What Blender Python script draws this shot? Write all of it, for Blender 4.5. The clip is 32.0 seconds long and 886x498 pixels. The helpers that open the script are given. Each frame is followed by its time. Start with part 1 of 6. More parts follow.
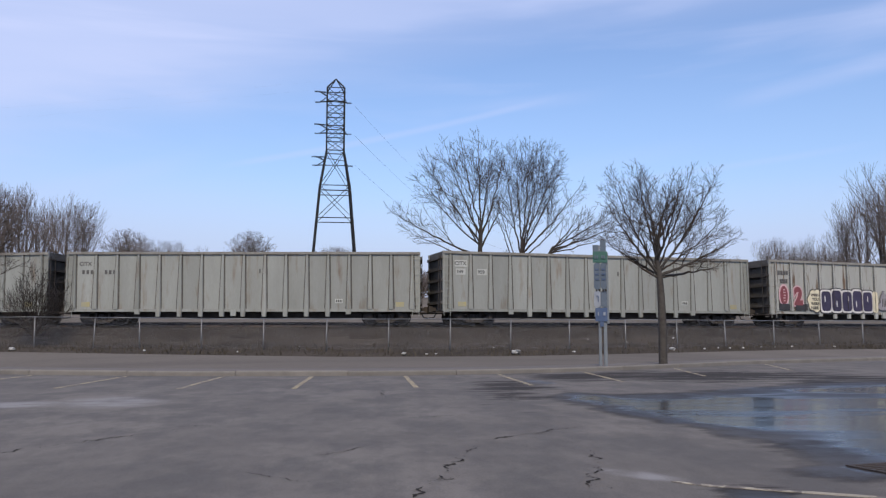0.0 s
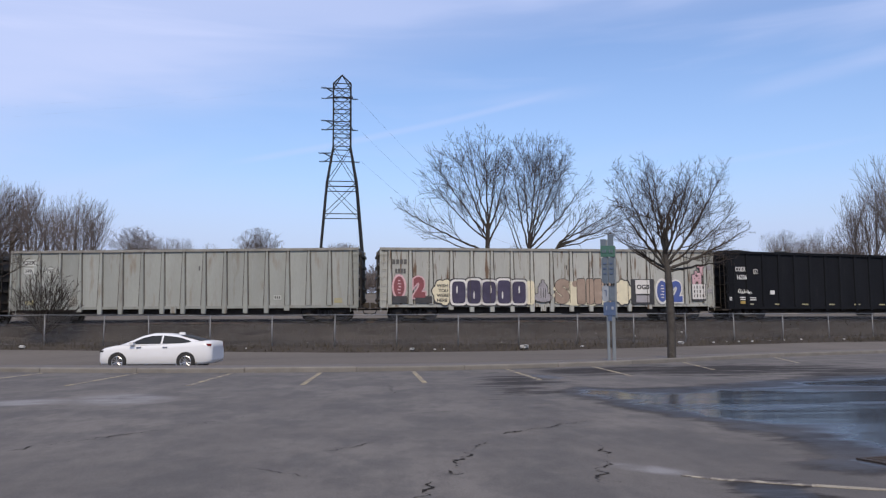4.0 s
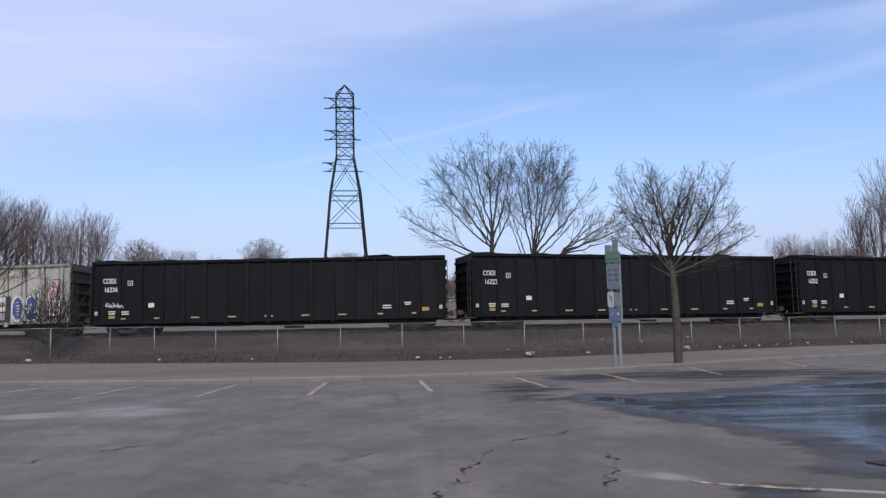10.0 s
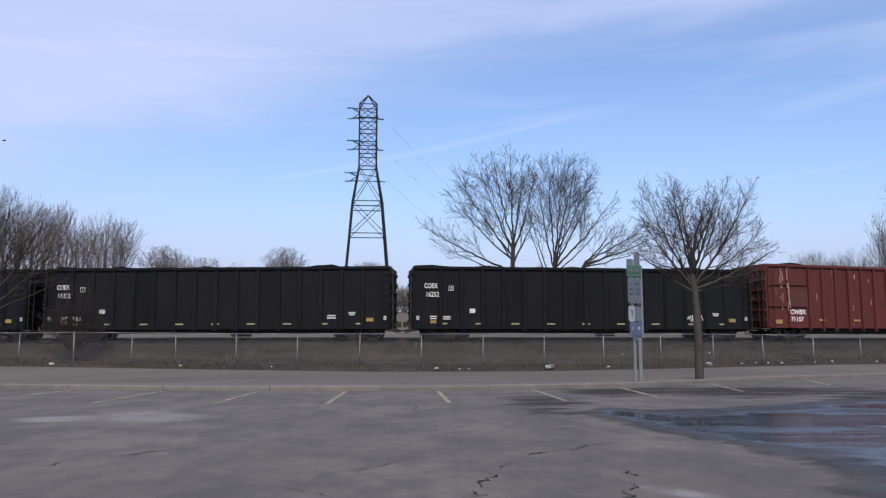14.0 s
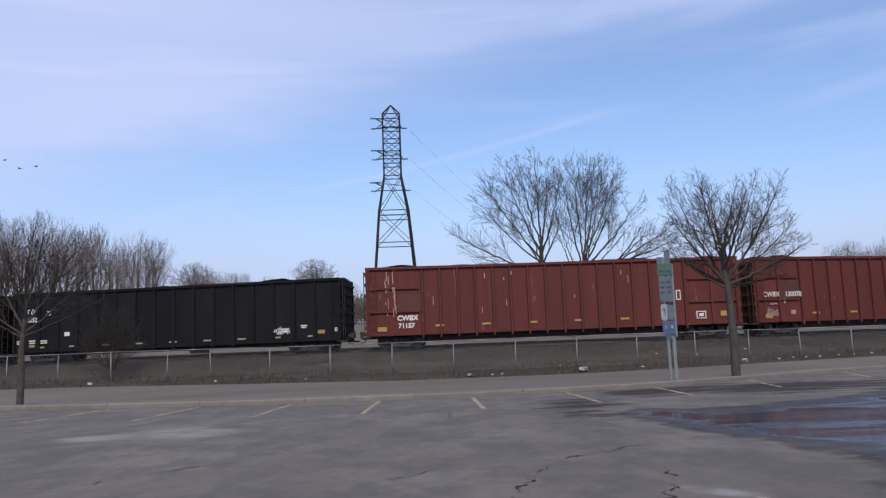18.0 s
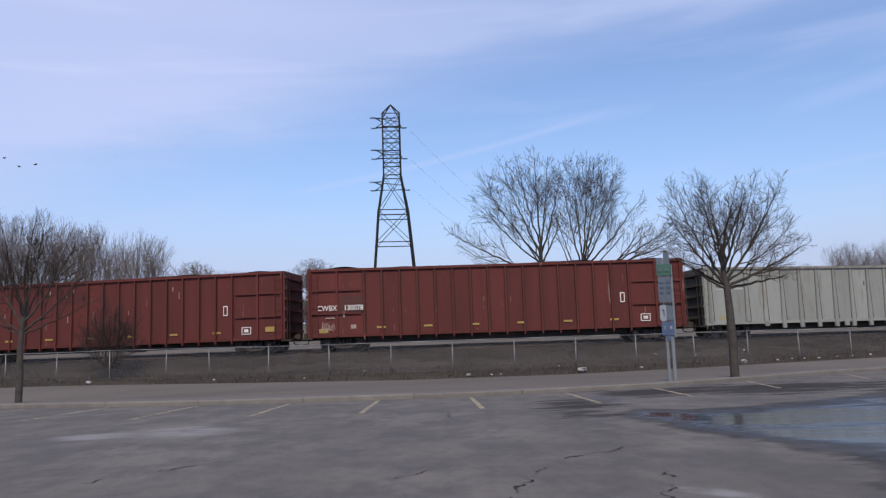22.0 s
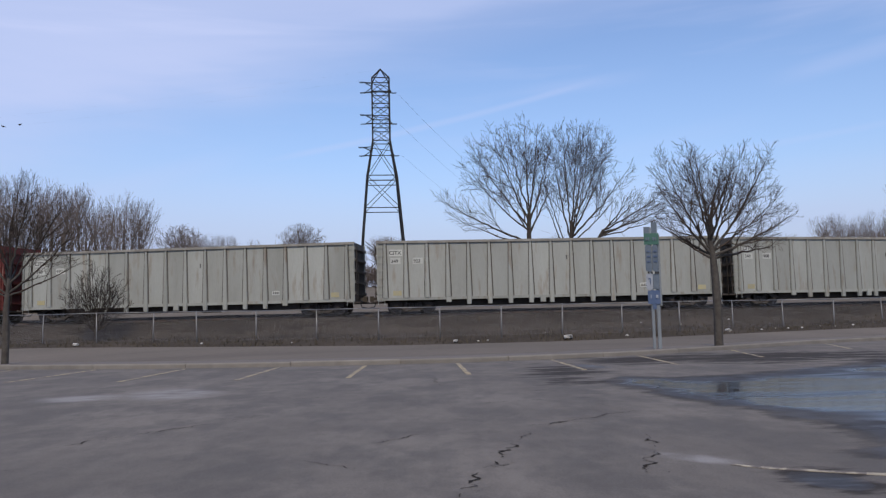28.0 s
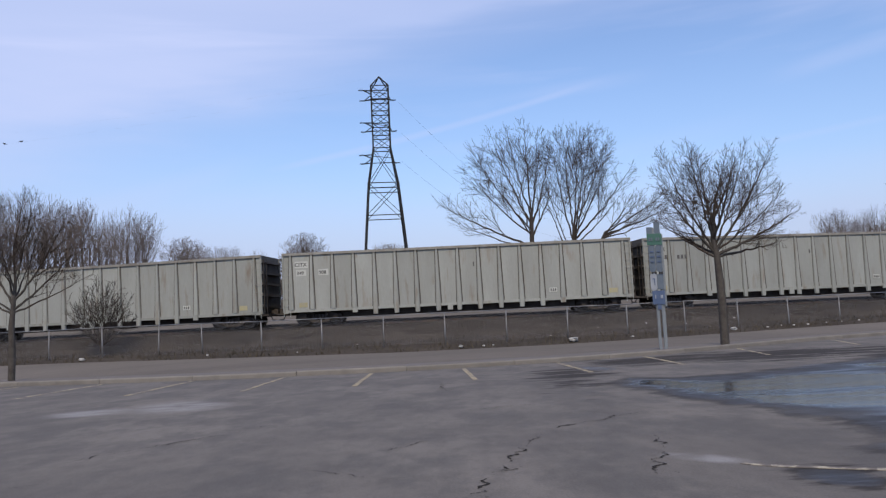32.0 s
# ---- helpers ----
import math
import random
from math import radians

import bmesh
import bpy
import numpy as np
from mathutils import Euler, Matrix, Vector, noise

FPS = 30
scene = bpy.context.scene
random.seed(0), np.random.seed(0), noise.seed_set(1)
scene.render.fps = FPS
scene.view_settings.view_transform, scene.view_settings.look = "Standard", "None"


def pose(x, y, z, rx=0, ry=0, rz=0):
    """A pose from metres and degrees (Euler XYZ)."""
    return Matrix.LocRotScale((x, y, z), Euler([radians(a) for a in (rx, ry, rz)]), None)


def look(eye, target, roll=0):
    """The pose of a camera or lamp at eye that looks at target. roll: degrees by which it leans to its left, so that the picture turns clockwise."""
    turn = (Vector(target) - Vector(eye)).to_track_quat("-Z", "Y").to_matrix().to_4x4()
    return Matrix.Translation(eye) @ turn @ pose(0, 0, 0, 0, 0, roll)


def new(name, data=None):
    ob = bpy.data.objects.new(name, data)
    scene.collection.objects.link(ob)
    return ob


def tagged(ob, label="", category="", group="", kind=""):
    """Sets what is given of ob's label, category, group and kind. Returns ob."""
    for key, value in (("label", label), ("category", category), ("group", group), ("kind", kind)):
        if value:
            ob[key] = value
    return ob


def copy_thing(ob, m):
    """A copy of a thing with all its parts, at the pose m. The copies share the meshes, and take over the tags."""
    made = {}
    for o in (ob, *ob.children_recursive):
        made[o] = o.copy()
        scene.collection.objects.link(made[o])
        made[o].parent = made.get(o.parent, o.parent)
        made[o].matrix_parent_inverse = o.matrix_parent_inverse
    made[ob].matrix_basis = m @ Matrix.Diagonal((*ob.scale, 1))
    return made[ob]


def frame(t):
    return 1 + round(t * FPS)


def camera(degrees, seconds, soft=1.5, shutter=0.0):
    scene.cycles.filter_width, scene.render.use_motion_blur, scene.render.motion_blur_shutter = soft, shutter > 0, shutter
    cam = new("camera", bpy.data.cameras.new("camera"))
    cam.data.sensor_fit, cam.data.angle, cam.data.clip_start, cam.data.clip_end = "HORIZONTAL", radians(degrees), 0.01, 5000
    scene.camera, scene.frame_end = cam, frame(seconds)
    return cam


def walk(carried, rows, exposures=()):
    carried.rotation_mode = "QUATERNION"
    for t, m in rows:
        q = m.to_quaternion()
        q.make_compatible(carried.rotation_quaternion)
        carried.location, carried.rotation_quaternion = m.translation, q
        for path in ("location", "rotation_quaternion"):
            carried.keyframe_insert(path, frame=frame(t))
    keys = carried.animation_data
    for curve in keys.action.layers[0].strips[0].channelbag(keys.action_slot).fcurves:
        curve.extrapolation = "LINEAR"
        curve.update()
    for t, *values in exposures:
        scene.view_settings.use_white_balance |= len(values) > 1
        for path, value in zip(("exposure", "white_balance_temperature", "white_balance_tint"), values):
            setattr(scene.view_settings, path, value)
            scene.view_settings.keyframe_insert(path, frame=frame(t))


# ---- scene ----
# ---- camera: held by hand inside a parked vehicle, it only turns ----
EYE_HEIGHT = 1.11
cam = camera(56.799, 32.0, soft=1.3)
# seconds, and the turn about x, y and z in degrees
ROWS = [
    (0, 95.937, 0.025, -5.158), (0.5, 95.980, 0.091, -5.069), (1, 95.902, 0.133, -4.995), (1.5, 95.800, 0.016, -5.089),
    (2, 95.694, 0.104, -4.977), (2.5, 95.622, 0.182, -4.855), (3, 95.654, 0.319, -4.626), (3.5, 95.617, 0.353, -4.586),
    (5.5, 95.610, 0.753, -4.687), (6, 95.721, 0.827, -4.668), (6.5, 95.838, 0.836, -4.617), (7, 95.913, 0.864, -4.612),
    (7.5, 95.875, 0.897, -4.635), (8, 96.066, 1.232, -4.602), (8.5, 96.330, 1.179, -4.651), (9, 96.391, 0.817, -4.603),
    (9.5, 96.265, 1.079, -4.361), (10, 96.187, 1.155, -4.214), (10.5, 96.199, 0.917, -4.051), (11, 96.418, 0.976, -3.610),
    (11.5, 96.652, 0.832, -2.735), (12, 96.992, 1.661, -2.009), (12.5, 96.771, 1.280, -1.345), (13, 96.543, 0.779, -1.721),
    (13.5, 96.724, -0.154, -2.974), (14, 96.969, 0.075, -2.875), (14.5, 96.704, 1.548, -2.313), (16.5, 96.917, 2.878, -0.972),
    (17, 97.194, 2.859, -0.970), (17.5, 97.309, 2.255, -0.882), (18, 97.468, 2.183, -0.638), (18.5, 97.538, 2.322, -0.357),
    (19, 97.559, 2.152, -0.241), (19.5, 97.642, 1.956, -0.311), (20, 97.726, 1.955, -0.482), (20.5, 97.864, 2.066, -0.625),
    (21, 97.810, 2.034, -0.581), (21.5, 97.754, 2.043, -0.548), (22, 97.452, 1.953, -0.716), (22.5, 97.515, 1.989, -0.710),
    (23, 97.582, 2.007, -0.710), (23.5, 97.524, 1.992, -0.707), (24, 97.466, 2.473, -0.733), (24.5, 97.272, 2.227, -0.771),
    (25, 97.090, 1.748, -0.954), (25.5, 96.807, 1.162, -1.006), (27.5, 95.234, 1.453, -1.236), (28, 95.085, 1.353, -1.601),
    (28.5, 94.933, 1.737, -1.818), (29, 95.165, 2.273, -1.741), (29.5, 95.357, 3.193, -1.604), (30, 95.434, 3.317, -1.388),
    (30.5, 95.562, 3.360, -1.371), (31, 95.684, 3.521, -1.266), (31.5, 95.800, 3.471, -1.307), (32, 95.499, 2.801, -1.248),
]
walk(cam, [(t, pose(0, 0, EYE_HEIGHT, rx, ry, rz)) for t, rx, ry, rz in ROWS],
     exposures=[(0,.06),(3,.06),(6,.03),(9,.12),(14,.10),(20,.01),(24,-.03),(28,-.05),(32,.03)])

# ---- world, sun ----
SUN_AZIMUTH, SUN_ELEVATION = radians(183), radians(46)   # compass turn from +y towards +x


def build_world():
    world = bpy.data.worlds.new("sky")
    scene.world = world
    world.use_nodes = True
    nt = world.node_tree
    n, l = nt.nodes, nt.links
    n.clear()
    out, bg = n.new("ShaderNodeOutputWorld"), n.new("ShaderNodeBackground")
    sky = n.new("ShaderNodeTexSky")
    sky.sky_type, sky.sun_disc = "NISHITA", False
    sky.sun_elevation, sky.sun_rotation = SUN_ELEVATION, SUN_AZIMUTH
    sky.air_density, sky.dust_density, sky.ozone_density = 1.25, 0.1, 3.0
    # thin high cloud: the sky seen as a flat layer overhead, stretched in streaks
    geo, sep = n.new("ShaderNodeTexCoord"), n.new("ShaderNodeSeparateXYZ")
    l.new(geo.outputs["Generated"], sep.inputs[0])
    flat = n.new("ShaderNodeCombineXYZ")
    l.new(sep.outputs["X"], flat.inputs[0])
    l.new(sep.outputs["Z"], flat.inputs[1])
    masks = []
    for turn, sx, sy, scale, lo, hi, detail in ((-14, 0.55, 2.6, 2.6, 0.40, 0.68, 5), (-13, 0.5, 5.0, 4.2, 0.50, 0.76, 6)):
        mp = n.new("ShaderNodeMapping")
        mp.inputs["Rotation"].default_value = (0, 0, radians(turn))
        mp.inputs["Scale"].default_value = (sx, sy, 1)
        mp.inputs["Location"].default_value = (3.9, 1.35, 0)
        l.new(flat.outputs[0], mp.inputs[0])
        tx = n.new("ShaderNodeTexNoise")
        tx.inputs["Scale"].default_value, tx.inputs["Detail"].default_value, tx.inputs["Roughness"].default_value = scale, detail, 0.5
        tx.inputs["Distortion"].default_value = 0.35
        l.new(mp.outputs[0], tx.inputs["Vector"])
        mr = n.new("ShaderNodeMapRange")
        mr.interpolation_type = "SMOOTHSTEP"
        mr.inputs["From Min"].default_value, mr.inputs["From Max"].default_value = lo, hi
        l.new(tx.outputs["Fac"], mr.inputs["Value"])
        masks.append(mr)

    def ramp(value, lo, hi, to0=0.0, to1=1.0):
        k = n.new("ShaderNodeMapRange")
        k.interpolation_type = "SMOOTHSTEP"
        k.inputs["From Min"].default_value, k.inputs["From Max"].default_value = lo, hi
        k.inputs["To Min"].default_value, k.inputs["To Max"].default_value = to0, to1
        l.new(value, k.inputs["Value"])
        return k.outputs[0]

    def math(op, a, b, clamp=True):
        m = n.new("ShaderNodeMath")
        m.operation, m.use_clamp = op, clamp
        for i, v in enumerate((a, b)):
            if isinstance(v, float):
                m.inputs[i].default_value = v
            else:
                l.new(v, m.inputs[i])
        return m.outputs[0]

    # a veil of cirrus over the upper sky, clear blue under its edge, a pale band over the horizon
    edge = math("MINIMUM", math("ADD", math("MULTIPLY", sep.outputs["X"], 0.155, False), 0.275, False), 0.315, False)
    rise = math("ADD", math("SUBTRACT", sep.outputs["Z"], edge, False), math("MULTIPLY", math("SUBTRACT", masks[0].outputs[0], 0.5, False), 0.09, False), False)
    veil = math("MULTIPLY", ramp(rise, -0.075, 0.10), 0.62)
    west = math("MULTIPLY", ramp(sep.outputs["X"], 0.15, -0.40), 0.22)
    low = ramp(sep.outputs["Z"], 0.21, 0.02, 0.0, 0.85)
    cover = math("ADD", math("ADD", veil, west), math("MULTIPLY", low, 0.75))
    cover = math("ADD", cover, math("MULTIPLY", masks[1].outputs[0], 0.20))
    cover = math("SUBTRACT", cover, math("MULTIPLY", math("SUBTRACT", 1.0, masks[0].outputs[0]), 0.12))
    # single wisps: from x to x, slope and height of the line, half width, strength
    for x0, x1, slope, height, half, strength in WISPS:
        off = math("SUBTRACT", sep.outputs["Z"], math("ADD", math("MULTIPLY", sep.outputs["X"], slope, False), height, False), False)
        off = math("ADD", off, math("MULTIPLY", math("SUBTRACT", masks[0].outputs[0], 0.5, False), half * 0.5, False), False)
        w = math("MULTIPLY", ramp(math("ABSOLUTE", off, 0.0, False), half, half * 0.05), math("MULTIPLY", ramp(sep.outputs["X"], x0, x0 + 0.07), ramp(sep.outputs["X"], x1, x1 - 0.10)))
        w = math("MULTIPLY", w, math("ADD", math("MULTIPLY", masks[1].outputs[0], 0.5), 0.6))
        cover = math("ADD", cover, math("MULTIPLY", w, strength))
    mix = n.new("ShaderNodeMix")
    mix.data_type = "RGBA"
    l.new(cover, mix.inputs["Factor"])
    tint = n.new("ShaderNodeVectorMath")
    tint.operation = "MULTIPLY"
    shade = n.new("ShaderNodeMix")
    shade.data_type = "RGBA"
    shade.inputs["A"].default_value, shade.inputs["B"].default_value = (0.88, 0.865, 1.06, 1), (1.06, 1.05, 1.22, 1)
    l.new(ramp(sep.outputs["Z"], 0.05, 0.30), shade.inputs["Factor"])
    l.new(shade.outputs["Result"], tint.inputs[1])
    l.new(sky.outputs[0], tint.inputs[0])
    l.new(tint.outputs[0], mix.inputs["A"])
    mix.inputs["B"].default_value = SKY_CLOUD
    haze = n.new("ShaderNodeMix")
    haze.data_type = "RGBA"
    l.new(low, haze.inputs["Factor"])
    l.new(mix.outputs["Result"], haze.inputs["A"])
    haze.inputs["B"].default_value = SKY_HAZE
    l.new(haze.outputs["Result"], bg.inputs["Color"])
    bg.inputs["Strength"].default_value = SKY_STRENGTH
    l.new(bg.outputs[0], out.inputs[0])


WISPS = ((-0.19, 0.24, 0.214, 0.232, 0.006, 0.40), (0.10, 0.30, 0.06, 0.262, 0.012, 0.22), (0.38, 0.62, 0.198, 0.178, 0.016, 0.30), (0.36, 0.66, 0.06, 0.296, 0.022, 0.25),
         (-0.36, -0.12, 0.02, 0.262, 0.03, 0.25), (0.24, 0.56, 0.10, 0.150, 0.006, 0.22), (-0.48, -0.16, 0.31, 0.262, 0.02, 0.16), (0.06, 0.42, 0.13, 0.165, 0.018, 0.10))
SKY_HAZE = (3.60, 4.15, 5.85, 1)
SKY_CLOUD, SKY_STRENGTH = (4.72, 5.35, 7.8, 1), 0.125
build_world()
sun = new("sun", bpy.data.lights.new("sun", "SUN"))
sun.data.energy, sun.data.angle, sun.data.color = 2.75, radians(6), (1.0, 0.83, 0.62)
sun.matrix_world = look((math.sin(SUN_AZIMUTH) * math.cos(SUN_ELEVATION) * 60, math.cos(SUN_AZIMUTH) * math.cos(SUN_ELEVATION) * 60,
                         math.sin(SUN_ELEVATION) * 60), (0, 0, 0))
scene.view_settings.exposure = 0.0


# ---- materials ----
def surface(name, base, other=None, rough=0.7, metal=0.0, scale=3.0, fine=40.0, bump=0.15, spots=None, spot_scale=6.0, spot_edge=(0.56, 0.64), spread=0.1,
            stretch=(1, 1, 1), gloss=0.5, tones=(0.91, 1.07)):
    """A painted, stony or earthy surface: two colours mixed by coarse and fine noise, an optional third one in patches, fine relief."""
    m = bpy.data.materials.new(name)
    m.use_nodes = True
    n, l = m.node_tree.nodes, m.node_tree.links
    bsdf = n["Principled BSDF"]
    other = other or tuple(c * 0.8 for c in base)
    co, mp = n.new("ShaderNodeTexCoord"), n.new("ShaderNodeMapping")
    mp.inputs["Scale"].default_value = stretch
    l.new(co.outputs["Object"], mp.inputs[0])
    info = n.new("ShaderNodeObjectInfo")
    shift = n.new("ShaderNodeVectorMath")
    shift.operation = "ADD"
    l.new(mp.outputs[0], shift.inputs[0])
    wide = n.new("ShaderNodeMath")
    wide.operation, wide.inputs[1].default_value = "MULTIPLY", 37.0
    l.new(info.outputs["Random"], wide.inputs[0])
    l.new(wide.outputs[0], shift.inputs[1])

    def noise_at(s, detail=6):
        t = n.new("ShaderNodeTexNoise")
        t.inputs["Scale"].default_value, t.inputs["Detail"].default_value, t.inputs["Roughness"].default_value = s, detail, 0.6
        l.new(shift.outputs[0], t.inputs["Vector"])
        return t

    coarse, grain = noise_at(scale), noise_at(fine, 3)
    mr = n.new("ShaderNodeMapRange")
    mr.inputs["From Min"].default_value, mr.inputs["From Max"].default_value = 0.32, 0.68
    l.new(coarse.outputs["Fac"], mr.inputs["Value"])
    mix = n.new("ShaderNodeMix")
    mix.data_type = "RGBA"
    mix.inputs["A"].default_value, mix.inputs["B"].default_value = (*base, 1), (*other, 1)
    l.new(mr.outputs[0], mix.inputs["Factor"])
    colour = mix.outputs["Result"]
    if spots:
        sp = noise_at(spot_scale, 8)
        sr = n.new("ShaderNodeMapRange")
        sr.inputs["From Min"].default_value, sr.inputs["From Max"].default_value = spot_edge
        l.new(sp.outputs["Fac"], sr.inputs["Value"])
        sm = n.new("ShaderNodeMix")
        sm.data_type = "RGBA"
        l.new(colour, sm.inputs["A"])
        sm.inputs["B"].default_value = (*spots, 1)
        l.new(sr.outputs[0], sm.inputs["Factor"])
        colour = sm.outputs["Result"]
    gm = n.new("ShaderNodeMapRange")
    gm.inputs["To Min"].default_value, gm.inputs["To Max"].default_value = 1 - spread * 2, 1 + spread * 2
    l.new(grain.outputs["Fac"], gm.inputs["Value"])
    vary = n.new("ShaderNodeVectorMath")
    vary.operation = "SCALE"
    l.new(colour, vary.inputs[0])
    tone, both = n.new("ShaderNodeMapRange"), n.new("ShaderNodeMath")
    tone.inputs["To Min"].default_value, tone.inputs["To Max"].default_value = tones
    l.new(info.outputs["Random"], tone.inputs["Value"])
    both.operation = "MULTIPLY"
    l.new(gm.outputs[0], both.inputs[0])
    l.new(tone.outputs[0], both.inputs[1])
    l.new(both.outputs[0], vary.inputs["Scale"])
    l.new(vary.outputs[0], bsdf.inputs["Base Color"])
    bsdf.inputs["Roughness"].default_value, bsdf.inputs["Metallic"].default_value = rough, metal
    bsdf.inputs["Specular IOR Level"].default_value = gloss
    if bump:
        b = n.new("ShaderNodeBump")
        b.inputs["Strength"].default_value, b.inputs["Distance"].default_value = bump, 0.01
        l.new(grain.outputs["Fac"], b.inputs["Height"])
        l.new(b.outputs[0], bsdf.inputs["Normal"])
    return m


def plain(name, base, rough=0.5, metal=0.0, emit=0.0):
    m = bpy.data.materials.new(name)
    m.use_nodes = True
    b = m.node_tree.nodes["Principled BSDF"]
    b.inputs["Base Color"].default_value, b.inputs["Roughness"].default_value, b.inputs["Metallic"].default_value = (*base, 1), rough, metal
    if emit:
        b.inputs["Emission Color"].default_value, b.inputs["Emission Strength"].default_value = (*base, 1), emit
    return m


M_VERGE = surface("verge_tarmac", (0.108, 0.097, 0.086), (0.138, 0.123, 0.108), 0.9, scale=0.7, fine=30, bump=0.4, stretch=(0.25, 1.4, 1), spread=0.14)
M_KERB = surface("kerb_concrete", (0.188, 0.176, 0.156), (0.138, 0.129, 0.115), 0.9, scale=2.0, fine=50, bump=0.3)
M_ROAD = surface("road_asphalt", (0.122, 0.110, 0.099), (0.088, 0.080, 0.073), 0.9, scale=0.55, fine=30, bump=0.3, stretch=(0.10, 1.6, 1), spread=0.14)
M_SOIL = surface("dead_grass_soil", (0.038, 0.034, 0.030), (0.064, 0.056, 0.049), 1.0, scale=0.5, fine=9, bump=1.0, spread=0.3, stretch=(0.6, 1, 1), gloss=0.1)
M_DARKSOIL = surface("sooty_bank_soil", (0.029, 0.026, 0.023), (0.050, 0.044, 0.038), 1.0, scale=0.7, fine=9, bump=1.0, spread=0.3, stretch=(0.5, 1, 1), gloss=0.1)
M_FIELD = surface("dry_field", (0.140, 0.124, 0.104), (0.105, 0.094, 0.078), 1.0, scale=0.15, fine=3, bump=0.5, spread=0.2, gloss=0.1)
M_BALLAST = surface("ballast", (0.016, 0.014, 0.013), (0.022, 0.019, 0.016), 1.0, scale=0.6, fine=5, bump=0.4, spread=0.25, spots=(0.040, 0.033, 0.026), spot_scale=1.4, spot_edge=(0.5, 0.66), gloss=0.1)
M_STEEL = surface("galvanised_steel", (0.25, 0.255, 0.26), (0.19, 0.195, 0.20), 0.5, 0.7, scale=5, bump=0.05)
M_LATTICE = surface("weathered_lattice_steel", (0.024, 0.025, 0.029), (0.016, 0.017, 0.019), 0.8, 0.0, scale=2, bump=0.05, gloss=0.2)
M_RUST = surface("rusty_iron", (0.060, 0.045, 0.036), (0.035, 0.029, 0.026), 0.9, 0.2, scale=4, bump=0.3)
M_RAIL = surface("rail_steel", (0.10, 0.07, 0.05), (0.16, 0.13, 0.11), 0.6, 0.5, scale=4, bump=0.1)
M_TIE = surface("tie_timber", (0.06, 0.05, 0.042), (0.09, 0.075, 0.06), 0.95, scale=6, bump=0.5)
M_OLDBARK = surface("dark_old_bark", (0.056, 0.048, 0.043), (0.036, 0.031, 0.028), 0.95, scale=5, fine=30, bump=0.6, spread=0.2, gloss=0.2)
M_BARK = surface("grey_brown_bark", (0.086, 0.079, 0.071), (0.052, 0.047, 0.042), 0.95, scale=5, fine=30, bump=0.6, spread=0.2, gloss=0.2)
M_TWIG = surface("twig_bark", (0.070, 0.056, 0.047), (0.048, 0.039, 0.033), 0.95, scale=5, bump=0, spread=0.2, gloss=0.2)
# distance haze is put into these two colours: paler than the near bark
M_HAZEBARK = surface("far_bark", (0.105, 0.092, 0.085), (0.075, 0.066, 0.060), 0.95, scale=0.5, bump=0, spread=0.2, gloss=0.1)
M_HAZETWIG = surface("far_twigs", (0.185, 0.162, 0.152), (0.13, 0.113, 0.106), 0.95, scale=0.5, bump=0, spread=0.2, gloss=0.1)


# ---- plan: the street, the fence and the track bend gently away on both sides ----
def bow(x):
    u = abs(x - 2.5)
    return u * u if u < 32 else 1024 + 64 * (u - 32)


def east(x, v):
    """Past the sign the line and the road swing a little further off."""
    k = min(1.0, max(0.0, (x - 11) / 9))
    return 0.70 * k * k * (3 - 2 * k) * min(max((v - 28) / 12, 0.0), 1.0)


def bent(x, v):
    """The y at x of the line that crosses the middle of the view at the distance v."""
    return v + 0.2 / max(v, 24) * bow(x) + east(x, v)


KERB_X = (-80, -30, -11, -5.7, 0.5, 5.4, 9.4, 11.9, 14.8, 20.6, 40, 80)
KERB_Y = (51, 32.4, 24.4, 22.7, 22.15, 23.5, 26.0, 27.9, 29.9, 32.7, 41, 57)
_kx = np.linspace(-80, 80, 1601)
_ky = np.convolve(np.pad(np.interp(_kx, KERB_X, KERB_Y), 25, mode="edge"), np.ones(51) / 51, mode="valid")


def kerb_y(x):
    return float(np.interp(x, _kx, _ky))


def mesh_object(name, verts, faces, material, smooth=False):
    me = bpy.data.meshes.new(name)
    me.from_pydata(verts, [], faces)
    me.validate()
    me.materials.append(material)
    if smooth:
        me.polygons.foreach_set("use_smooth", [True] * len(me.polygons))
    return new(name, me)


def part(name, data, material, parent, label="", at=None):
    """One mesh object under a thing or under a part, from a bmesh or a mesh."""
    if isinstance(data, bmesh.types.BMesh):
        me = bpy.data.meshes.new(name)
        data.to_mesh(me)
        data.free()
    else:
        me = data
    if material and not me.materials:
        me.materials.append(material)
    ob = new(name, me)
    ob.parent = parent
    if at is not None:
        ob.matrix_basis = at
    if label:
        ob["label"] = label
    return ob


def box(bm, x0, y0, z0, x1, y1, z1, m=None):
    vs = [bm.verts.new((x, y, z)) for x in (x0, x1) for y in (y0, y1) for z in (z0, z1)]
    if m is not None:
        for v in vs:
            v.co = m @ v.co
    for f in ((0, 1, 3, 2), (4, 6, 7, 5), (0, 4, 5, 1), (2, 3, 7, 6), (0, 2, 6, 4), (1, 5, 7, 3)):
        bm.faces.new([vs[i] for i in f])
    return bm


def boxes(*dims):
    bm = bmesh.new()
    for d in dims:
        box(bm, *d)
    return bm


